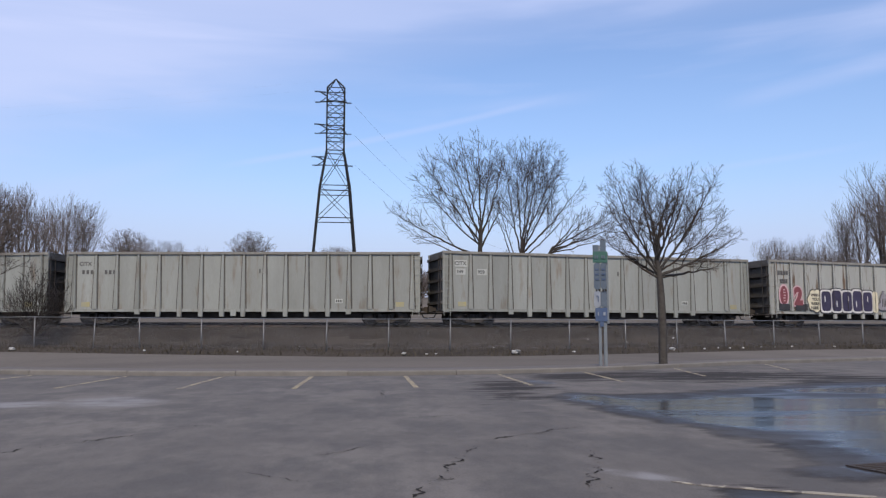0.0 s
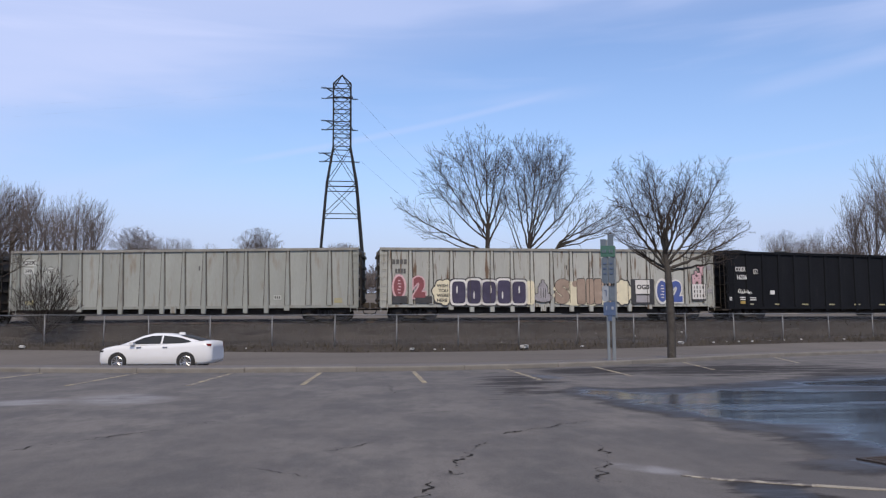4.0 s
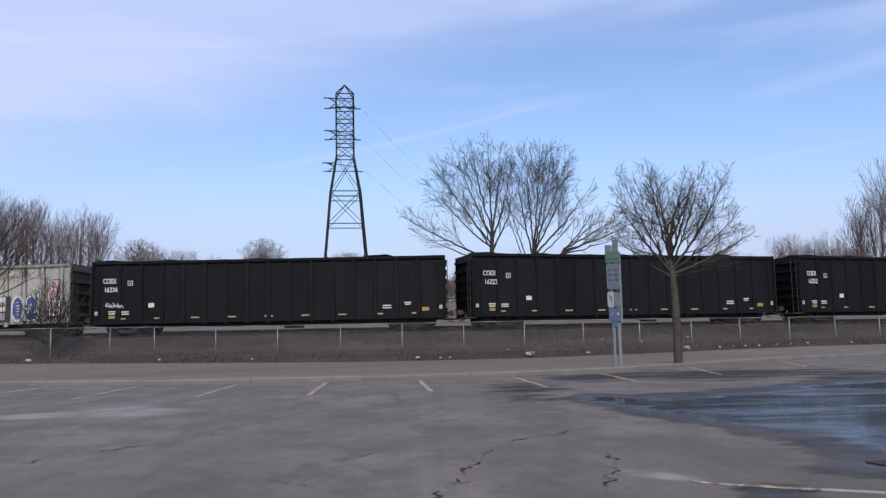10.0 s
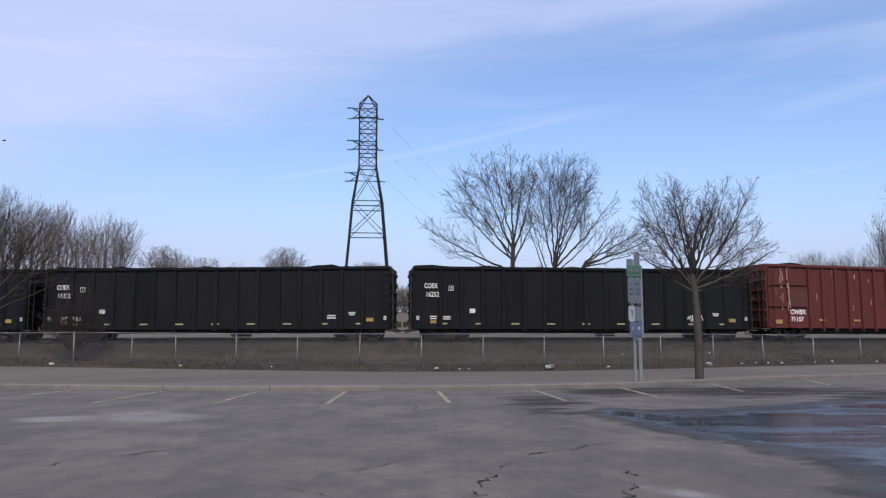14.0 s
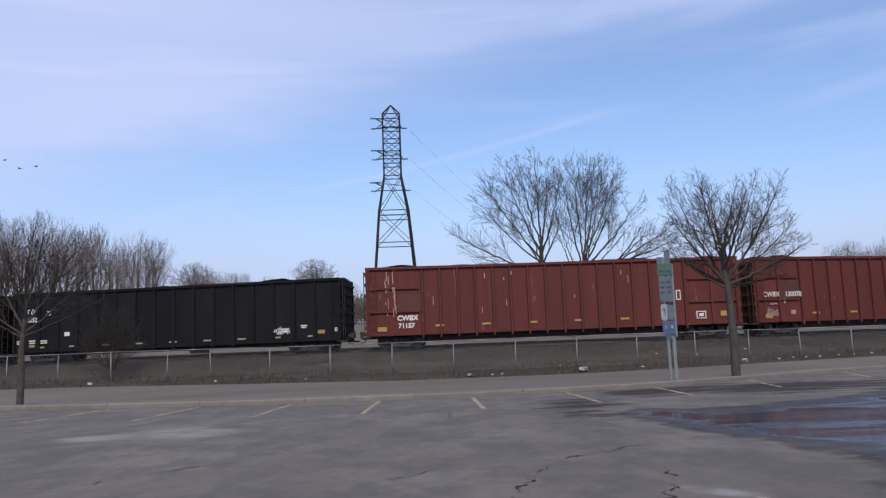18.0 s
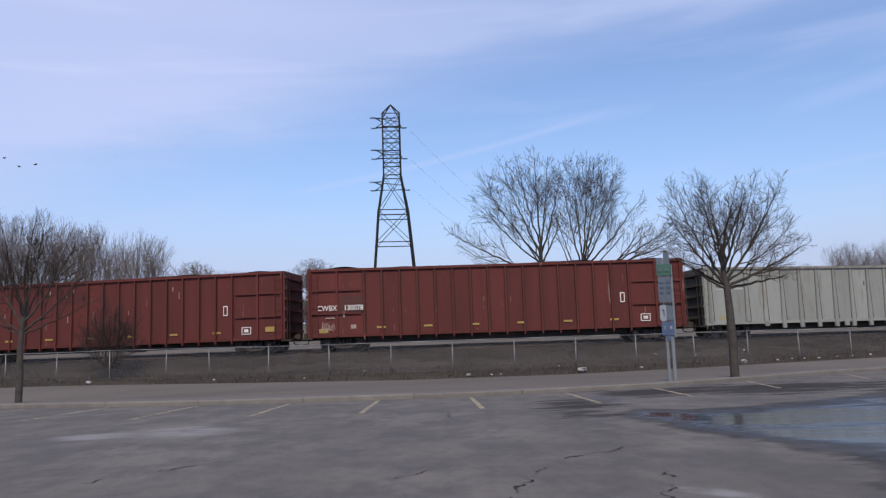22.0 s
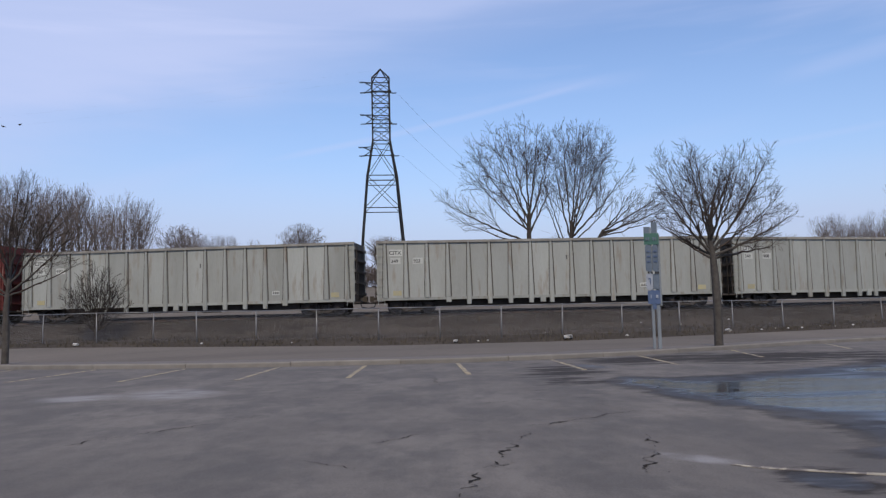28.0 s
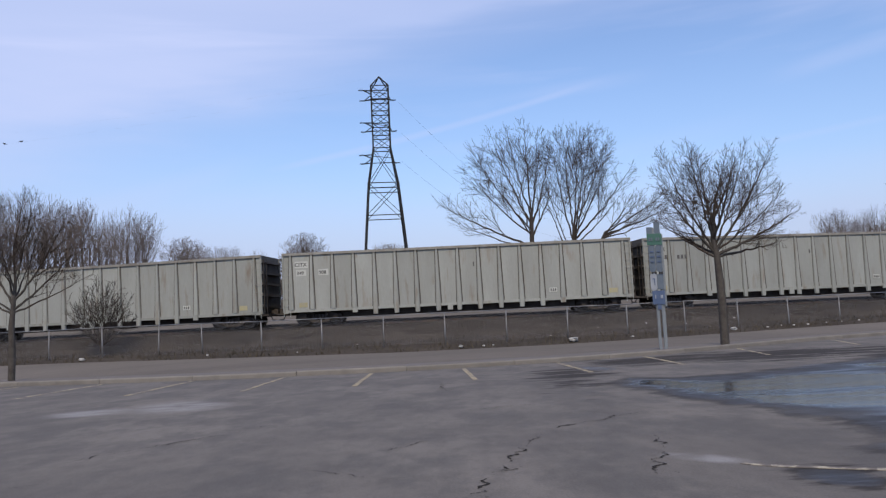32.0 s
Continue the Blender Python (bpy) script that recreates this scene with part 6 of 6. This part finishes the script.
def build_sedan():
    lower = ((-2.46, 0.42, 0.92, 0.72), (-2.40, 0.30, 1.15, 0.82), (-2.15, 0.24, 1.18, 0.89), (-1.4, 0.20, 1.11, 0.925), (-0.3, 0.19, 1.03, 0.925), (0.9, 0.19, 1.03, 0.92), (1.25, 0.20, 1.03, 0.915),
             (1.7, 0.22, 0.98, 0.90), (2.02, 0.22, 0.91, 0.86), (2.19, 0.23, 0.82, 0.80), (2.26, 0.30, 0.70, 0.70))
    cabin = ((-2.05, 1.14, 0.72, 0.60), (-1.55, 1.27, 0.82, 0.60), (-1.0, 1.41, 0.86, 0.60), (-0.4, 1.49, 0.87, 0.60), (0.1, 1.49, 0.87, 0.60), (0.5, 1.40, 0.87, 0.62), (0.95, 1.21, 0.87, 0.68),
             (1.35, 1.03, 0.86, 0.74))
    win = (("window", ((-1.55, 1.14), (-1.40, 1.09), (-0.42, 1.07)), ((-1.55, 1.16), (-1.25, 1.27), (-0.95, 1.34), (-0.42, 1.40)), 0.014, M_GLASS),
           ("window", ((-0.34, 1.07), (0.92, 1.06)), ((-0.34, 1.40), (0.05, 1.39), (0.45, 1.30), (0.92, 1.08)), 0.014, M_GLASS))
    root, wheels = vehicle("sedan", "white four-door sedan driving along the road", M_CARWHITE, lower, cabin, win, (-1.42, 1.42), 0.335, 1.03)
    quad(root, "windscreen", M_GLASS, ((0.46, 0.56, 1.435), (0.46, -0.56, 1.435), (1.32, -0.70, 1.065), (1.32, 0.70, 1.065)))
    quad(root, "rear_window", M_GLASS, ((-1.04, 0.54, 1.42), (-1.04, -0.54, 1.42), (-1.98, -0.60, 1.18), (-1.98, 0.60, 1.18)))
    for s in (-1, 1):
        part("headlight", boxes((1.90, s * 0.78 - 0.10, 0.74, 2.20, s * 0.76 + 0.07, 0.81)), M_TRIM, root, "dark slim headlight")
        part("tail_lamp", boxes((-2.42, s * 0.76 - 0.10, 0.96, -2.22, s * 0.76 + 0.08, 1.06)), M_TAIL, root)
        part("mirror", boxes((0.72, s * 0.98 - 0.10, 1.03, 0.90, s * 0.98 + 0.08, 1.14)), M_CARWHITE, root)
        for x in (-0.55, 0.55):
            part("door_handle", boxes((x - 0.10, s * 0.93 - 0.02, 0.92, x + 0.10, s * 0.93 + 0.02, 0.95)), M_CHROME, root)
        part("sill", boxes((-1.0, s * 0.91 - 0.03, 0.17, 1.0, s * 0.91 + 0.02, 0.24)), M_TRIM, root)
    part("grille", boxes((2.12, -0.66, 0.32, 2.28, 0.66, 0.56)), M_TRIM, root)
    part("aerial_fin", boxes((-1.05, -0.02, 1.40, -0.80, 0.02, 1.53)), M_CARWHITE, root)
    return root, wheels


def build_suv():
    lower = ((-2.28, 0.45, 0.98, 0.76), (-2.22, 0.34, 1.08, 0.85), (-1.9, 0.28, 1.10, 0.91), (-1.0, 0.25, 1.06, 0.92), (0.6, 0.25, 1.03, 0.92), (1.05, 0.25, 1.02, 0.92), (1.6, 0.26, 0.97, 0.90),
             (2.0, 0.28, 0.90, 0.86), (2.2, 0.30, 0.82, 0.76), (2.30, 0.36, 0.70, 0.64))
    cabin = ((-2.20, 1.12, 0.82, 0.66), (-2.05, 1.38, 0.85, 0.64), (-1.80, 1.51, 0.87, 0.64), (-1.1, 1.56, 0.88, 0.65), (-0.2, 1.57, 0.88, 0.65), (0.25, 1.54, 0.88, 0.65), (0.7, 1.36, 0.88, 0.70),
             (1.25, 1.05, 0.87, 0.78))
    win = (("window_trim", ((-1.95, 1.18), (-1.83, 1.108), (-1.6, 1.066), (1.0, 1.066)), ((-1.95, 1.20), (-1.74, 1.39), (-1.2, 1.466), (0.07, 1.466), (0.48, 1.34), (1.0, 1.08)), 0.010, M_CHROME),
           ("window", ((-1.91, 1.19), (-1.80, 1.12), (-1.56, 1.08), (-1.005, 1.08)), ((-1.91, 1.20), (-1.72, 1.375), (-1.2, 1.45), (-1.005, 1.45)), 0.022, M_GLASS),
           ("window", ((-0.995, 1.08), (-0.165, 1.08)), ((-0.995, 1.45), (-0.165, 1.45)), 0.022, M_GLASS),
           ("window", ((-0.155, 1.08), (0.92, 1.08)), ((-0.155, 1.45), (0.06, 1.45), (0.46, 1.335), (0.92, 1.09)), 0.022, M_GLASS))
    root, wheels = vehicle("suv", "glossy black sport utility car with chrome window trim", M_CARBLACK, lower, cabin, win, (-1.32, 1.36), 0.345, 1.04)
    quad(root, "windscreen", M_GLASS, ((0.30, 0.60, 1.53), (0.30, -0.60, 1.53), (1.20, -0.74, 1.085), (1.20, 0.74, 1.085)))
    quad(root, "rear_window", M_GLASS, ((-1.90, 0.55, 1.48), (-1.90, -0.55, 1.48), (-2.20, -0.66, 1.16), (-2.20, 0.66, 1.16)))
    for s in (-1, 1):
        part("roof_rail", tubes(((-1.75, s * 0.60, 1.60), (0.1, s * 0.60, 1.62), 0.022), ((-1.75, s * 0.60, 1.60), (-1.85, s * 0.60, 1.51), 0.022), ((0.1, s * 0.60, 1.62), (0.2, s * 0.60, 1.54), 0.022), sides=6),
             M_CHROME, root, "bright roof rail")
        part("headlight", boxes((1.90, s * 0.70 - 0.12, 0.80, 2.16, s * 0.70 + 0.12, 0.88)), M_GLASS, root)
        part("tail_lamp", boxes((-2.20, s * 0.80 - 0.06, 0.92, -2.04, s * 0.80 + 0.075, 1.10), (-2.13, s * 0.77 - 0.06, 1.10, -2.00, s * 0.77 + 0.06, 1.34)), M_TAIL, root, "tall red tail lamp")
        part("mirror", boxes((0.72, s * 0.98 - 0.10, 1.06, 0.90, s * 0.98 + 0.10, 1.20)), M_CARBLACK, root)
        for x in (-0.80, 0.35):
            part("door_handle", boxes((x - 0.10, s * 0.93 - 0.02, 0.92, x + 0.10, s * 0.93 + 0.02, 0.95)), M_CHROME, root)
        part("sill", boxes((-0.95, s * 0.91 - 0.03, 0.22, 0.95, s * 0.91 + 0.02, 0.32)), M_TRIM, root)
    part("grille", boxes((2.16, -0.5, 0.46, 2.29, 0.5, 0.66)), M_TRIM, root)
    part("grille_bar", boxes((2.20, -0.46, 0.60, 2.30, 0.46, 0.63)), M_CHROME, root, "thin chrome grille bar")
    return root, wheels


SEDAN, SEDAN_WHEELS = build_sedan()
SUV, SUV_WHEELS = build_suv()


# ---- sign by the kerb ----
M_SIGNBLUE = surface("faded_blue_sign_paint", (0.072, 0.102, 0.138), (0.108, 0.136, 0.17), 0.5, scale=5, bump=0.05)
M_SIGNDEEP = surface("deep_blue_sign_paint", (0.045, 0.078, 0.16), (0.065, 0.10, 0.18), 0.5, scale=5, bump=0.05)
M_SIGNGREEN = surface("green_sign_paint", (0.030, 0.105, 0.080), (0.045, 0.13, 0.10), 0.5, scale=5, bump=0.05)
M_SIGNWHITE = surface("white_sign_paint", (0.30, 0.33, 0.37), (0.22, 0.25, 0.29), 0.5, scale=5, bump=0.05)
M_POST = surface("blue_grey_post", (0.17, 0.195, 0.215), (0.22, 0.245, 0.26), 0.5, 0.3, scale=4, bump=0.05)


def panel(root, name, material, x, z, w, h, y=-0.07, label="", round_ends=False):
    bm = bmesh.new()
    pts = [(-w / 2, -h / 2), (w / 2, -h / 2), (w / 2, h / 2), (-w / 2, h / 2)]
    if round_ends:
        r = w / 2
        pts = [(r * math.cos(a), h / 2 - r + r * math.sin(a)) for a in [math.pi * i / 10 for i in range(11)]] + \
              [(r * math.cos(a), -h / 2 + r + r * math.sin(a)) for a in [math.pi + math.pi * i / 10 for i in range(11)]]
    f = bm.faces.new([bm.verts.new((px, 0, pz)) for px, pz in pts])
    bm.normal_update()
    bmesh.ops.solidify(bm, geom=[f], thickness=0.02)
    return part(name, bm, material, root, label, pose(x, y, z))


def build_sign(x, y):
    root = tagged(new("post_sign"), "tall narrow blue and green sign on twin posts behind the kerb", "sign")
    root.matrix_basis = pose(x, y, 0.1, 0, 0, -6)
    part("post", boxes((-0.11, -0.04, -0.1, -0.03, 0.04, 3.85)), M_POST, root)
    part("post", boxes((0.05, -0.04, -0.1, 0.15, 0.04, 4.0)), M_POST, root)
    part("post", boxes((0.165, -0.03, 1.35, 0.225, 0.05, 3.62)), M_POST, root, "pale side channel")
    panel(root, "cap_panel", M_SIGNBLUE, -0.18, 3.74, 0.17, 0.24)
    panel(root, "cap_panel", M_SIGNBLUE, 0.06, 3.80, 0.18, 0.42, -0.075)
    green = panel(root, "green_panel", M_SIGNGREEN, -0.04, 3.47, 0.46, 0.36, -0.085, "green direction panel")
    for px in (-0.13, 0.09):
        for k in range(2):
            part("writing_bar", boxes((-0.022, -0.004, -0.05, 0.022, 0.004, 0.05)), M_SIGNBLUE, green, "", pose(px + 0.07 * k - 0.03, -0.028, 0.0))
    for px in (-0.15, 0.06):
        tall = panel(root, "tall_panel", M_SIGNBLUE, px, 2.86, 0.19, 0.86, -0.07, "pale blue upright panel", True)
        for k in range(3):
            part("writing_bar", boxes((-0.05, -0.004, -0.02, 0.05, 0.004, 0.02)), M_SIGNDEEP, tall, "", pose(0.0, -0.026, 0.22 - 0.16 * k))
    for px in (-0.17, -0.07, 0.05, 0.12):
        panel(root, "dark_mark", M_TRIM, px, 2.40, 0.055, 0.07, -0.10)
    oval = panel(root, "oval_plate", M_SIGNWHITE, -0.15, 2.12, 0.20, 0.54, -0.10, "white oval route plate", True)
    part("writing_bar", boxes((-0.012, -0.004, -0.09, 0.012, 0.004, 0.09)), M_SIGNDEEP, oval, "", pose(0.02, -0.026, 0))
    part("writing_bar", boxes((-0.04, -0.004, -0.012, 0.03, 0.004, 0.012)), M_SIGNDEEP, oval, "", pose(0.0, -0.026, 0.10))
    panel(root, "tall_panel", M_SIGNBLUE, 0.06, 2.12, 0.19, 0.48, -0.07)
    blue = panel(root, "blue_plate", M_SIGNDEEP, -0.03, 1.63, 0.38, 0.42, -0.09, "deep blue plate with a small white mark")
    part("white_mark", boxes((-0.035, -0.004, -0.05, 0.035, 0.004, 0.05)), M_SIGNWHITE, blue, "", pose(0.09, -0.026, 0.02))
    part("white_mark", boxes((-0.012, -0.004, -0.06, 0.012, 0.004, 0.06)), M_SIGNWHITE, blue, "", pose(-0.10, -0.026, 0.02))
    panel(root, "drop_panel", M_SIGNDEEP, -0.02, 1.34, 0.12, 0.18, -0.08)


build_sign(7.42, 25.7)

# ---- cracks in the asphalt ----
M_CRACK = surface("crack_dirt", (0.022, 0.020, 0.019), (0.035, 0.032, 0.029), 1.0, scale=6, bump=0, gloss=0.1)


def crack(x0, y0, x1, y1, width, seed, wild=0.10):
    """A ragged gap that wanders between two points, with a few short side cracks."""
    rnd = random.Random(seed)
    a, b = Vector((x0, y0)), Vector((x1, y1))
    n = max(10, int((b - a).length / 0.035))
    nrm = Vector((-(b - a).y, (b - a).x)).normalized()

    def ragged(a, b, n, width):
        verts, faces, off, w = [], [], 0.0, 0.5
        for i in range(n + 1):
            k = i / n
            off = off * 0.62 + rnd.uniform(-1, 1) * wild * 0.46
            w = min(1.0, max(0.03, w + rnd.uniform(-0.5, 0.5)))
            p = a.lerp(b, k) + nrm * off * min(1, 5 * k + 0.1, 5 * (1 - k) + 0.1)
            h = width * 0.95 * w * (0.15 + 0.85 * math.sin(math.pi * k))
            verts += [(p.x - nrm.x * h, p.y - nrm.y * h, 0.0), (p.x + nrm.x * h * rnd.uniform(0.4, 1.2), p.y + nrm.y * h, 0.0)]
            if i:
                j = 2 * i
                faces.append((j - 2, j, j + 1, j - 1))
        return verts, faces
    verts, faces = ragged(a, b, n, width)
    for _ in range(max(2, n // 10)):
        i = rnd.randrange(1, n)
        s = Vector(verts[2 * i][:2])
        e = s + Vector((rnd.uniform(-0.16, 0.16), rnd.uniform(-0.22, 0.22)))
        v2, f2 = ragged(s, e, 5, width * 0.4)
        o = len(verts)
        verts += v2
        faces += [tuple(q + o for q in f) for f in f2]
    me = bpy.data.meshes.new("crack")
    me.from_pydata(verts, [], faces)
    part("crack", me, M_CRACK, lot, "ragged dark crack", pose(0, 0, 0.004))


for k, c in enumerate(((0.22, 5.3, 0.46, 6.2, 0.020), (0.46, 6.2, 0.92, 7.8, 0.026), (0.92, 7.8, 1.12, 8.3, 0.012), (1.12, 8.7, 1.65, 9.05, 0.030), (2.12, 7.85, 1.99, 7.1, 0.022), (1.99, 7.1, 1.70, 6.4, 0.010),
                       (1.72, 6.45, 1.63, 5.9, 0.022), (-0.46, 7.75, 0.0, 8.3, 0.014), (-3.5, 8.05, -3.1, 8.8, 0.014), (-3.1, 8.8, -2.35, 9.7, 0.016), (-2.35, 9.7, -1.6, 11.2, 0.010), (0.27, 16.9, 0.31, 14.5, 0.014),
                       (-1.0, 6.9, -0.3, 6.3, 0.008), (1.6, 9.05, 2.6, 9.9, 0.010), (-6.5, 10.4, -4.6, 9.2, 0.012), (0.4, 11.0, 1.9, 11.6, 0.010), (-2.0, 12.6, -0.9, 12.9, 0.010), (3.0, 17.0, 4.4, 17.3, 0.012),
                       (-4.8, 6.2, -3.2, 6.9, 0.008), (5.2, 5.9, 4.0, 5.5, 0.012))):
    crack(*c, 100 + k)
M_STRIPE = surface("rubbed_pale_paint", (0.36, 0.325, 0.25), (0.28, 0.25, 0.19), 0.9, scale=3, fine=30, spots=(0.115, 0.10, 0.087), spot_scale=5.0, spot_edge=(0.46, 0.54), bump=0.2)
stripe(2.30, 6.16, 2.45, 6.00, 0.05)
stripe(2.45, 6.00, 3.05, 5.67, 0.075)
stripe(3.05, 5.67, 3.50, 5.43, 0.085)
stripe(3.50, 5.43, 5.6, 4.4, 0.085)

# ---- storm drain, patches, litter ----
drain = tagged(new("storm_drain"), "dark iron storm drain grate in the wet asphalt", "drain")
drain.matrix_basis = pose(4.34, 6.5, 0.002, 0, 0, 14)
part("frame", boxes((-0.26, -0.30, 0, 0.26, -0.25, 0.012), (-0.26, 0.25, 0, 0.26, 0.30, 0.012), (-0.26, -0.25, 0, -0.22, 0.25, 0.012), (0.22, -0.25, 0, 0.26, 0.25, 0.012)), M_RUST, drain)
for k in range(7):
    part("grate_bar", boxes((-0.22, -0.018, 0.0, 0.22, 0.018, 0.010)), M_RUST, drain, "", pose(0, -0.21 + 0.07 * k, 0))
M_LITTER = surface("white_plastic_litter", (0.56, 0.56, 0.54), (0.36, 0.36, 0.34), 0.6, scale=6, bump=0.2)


def litter(x, v, size, seed, name="plastic_bag", label="crumpled white plastic bag on the bank"):
    bm = bmesh.new()
    bmesh.ops.create_icosphere(bm, subdivisions=2, radius=size)
    for vt in bm.verts:
        vt.co *= 0.7 + 0.9 * abs(noise.noise(vt.co * (3.0 / size) * 0.35 + Vector((seed, 0, 0))))
        vt.co.z *= 0.55
    me = bpy.data.meshes.new(name)
    bm.to_mesh(me)
    bm.free()
    me.materials.append(M_LITTER)
    ob = tagged(new(name, me), label, "litter", "litter on the bank")
    ob.matrix_basis = pose(x, bent(x, v), ground_z(v) + foot_lift(x, v) + size * 0.40, 0, 0, seed * 40)


for k, (x, v, s) in enumerate(((1.68, 39.25, 0.12), (7.1, 39.3, 0.22), (15.3, 39.4, 0.17), (2.75, 39.2, 0.08), (10.0, 39.3, 0.09), (-10.6, 39.4, 0.08), (3.2, 39.25, 0.07), (19.5, 39.4, 0.07), (22.5, 39.5, 0.08), (-17.0, 39.2, 0.16),
                               (12.2, 40.4, 0.06), (5.0, 39.4, 0.05), (17.2, 39.4, 0.07), (18.1, 39.6, 0.05), (18.7, 39.4, 0.08), (20.6, 39.5, 0.06), (21.4, 39.4, 0.07), (24.0, 39.6, 0.06),
                               (25.2, 39.4, 0.07), (13.5, 41.5, 0.05), (11.4, 41.8, 0.05), (8.8, 41.6, 0.04), (16.4, 41.9, 0.06), (-3.4, 40.8, 0.05), (-6.2, 39.5, 0.05), (6.2, 40.6, 0.04))):
    litter(x, v, s, k + 1)
# dry weeds along the foot of the fence
M_WEED = surface("dry_weeds", (0.100, 0.087, 0.067), (0.068, 0.059, 0.047), 1.0, scale=2, bump=0, gloss=0.1)


def weeds():
    rnd = random.Random(12)
    verts, faces = [], []
    for i in range(7000):
        x = rnd.uniform(-32, 42)
        v = 38.8 + abs(rnd.gauss(0, 1.3)) if i % 3 else rnd.uniform(38.8, 44.5)
        h = rnd.uniform(0.06, 0.20) + (0.25 * rnd.random() if rnd.random() < 0.06 else 0)
        y, z = bent(x, v), ground_z(v) + foot_lift(x, v) - 0.06
        a, l = rnd.uniform(0, math.pi), rnd.uniform(-0.6, 0.6) * h
        dx, dy = math.cos(a) * 0.03, math.sin(a) * 0.03
        b = len(verts)
        verts += [(x - dx, y - dy, z), (x + dx, y + dy, z), (x + l, y + rnd.uniform(-0.1, 0.1), z + h + 0.06)]
        faces.append((b, b + 1, b + 2))
    tagged(mesh_object("dry_weeds", verts, faces, M_WEED), "short dry brown weeds on the railway bank", "weeds", kind="stuff")


weeds()


# ---- what moves ----
SEDAN_LANE, SUV_LANE = 34.6, 32.0


def sedan_x(t):
    return 6.28 - 15.30 * (t - 3)


SUV_T, SUV_X = (23.2, 23.6, 24.0, 24.5, 25.0, 25.2), (-11.62, -5.93, -0.28, 6.75, 14.12, 17.0)
# how far the road's bend carries the car away past the sign
BEND_X, BEND_Y = (4, 7, 10, 13, 16, 18, 20, 23, 27, 36), (0, 0.05, 0.25, 0.65, 1.15, 1.5, 1.8, 2.1, 2.2, 2.0)


def suv_x(t):
    if t < SUV_T[0]:
        return SUV_X[0] + 13.6 * (t - SUV_T[0])
    if t > SUV_T[-1]:
        return SUV_X[-1] + 14.0 * (t - SUV_T[-1])
    return float(np.interp(t, SUV_T, SUV_X))


def suv_y(x):
    return bent(x, SUV_LANE) + float(np.interp(x, BEND_X, BEND_Y))


def sedan_y(x):
    return bent(x, SEDAN_LANE)


def drive(car, wheels, across, z, place, heading, radius, seen):
    """place(t): the car's x. The wheels roll while the car passes by, and stand far off."""
    rows = []
    for t in sorted({k / 2 for k in range(65)} | {seen[0] + k / 5 for k in range(int((seen[1] - seen[0]) * 5))}):
        x = place(t)
        turn = math.degrees(math.atan2(across(x + 1.2) - across(x - 1.2), 2.4))
        rows.append((t, pose(x, across(x), z, 0, 0, turn + heading)))
    walk(car, rows)
    for w in wheels:
        home = w.matrix_basis.translation.copy()
        first, last = seen
        steps = [0.0] + [first + i / 30 for i in range(int((last - first) * 30) + 1)] + [32.0]
        rows = []
        for t in steps:
            k = min(max(t, first), last)
            roll = -(place(k) - place(first)) / radius * (1 if heading == 0 else -1)
            rows.append((t, Matrix.Translation(home) @ Matrix.Rotation(-roll, 4, "Y")))
        walk(w, rows)


def motions():
    for car, middle in TRAIN:
        rows = []
        for k in range(0, 33):
            t = float(k)
            x, y, turn = track_place(middle - 6.1056 * t - 0.0080314 * t * t)
            rows.append((t, pose(x, y, RAIL_TOP, 0, 0, turn) @ pose(0, CAR_HALF, 0)))
        walk(car, rows)
    drive(SEDAN, SEDAN_WHEELS, sedan_y, -0.455, sedan_x, 180, 0.335, (1.5, 5.5))
    drive(SUV, SUV_WHEELS, suv_y, -0.512, suv_x, 0, 0.345, (22.0, 26.5))


motions()
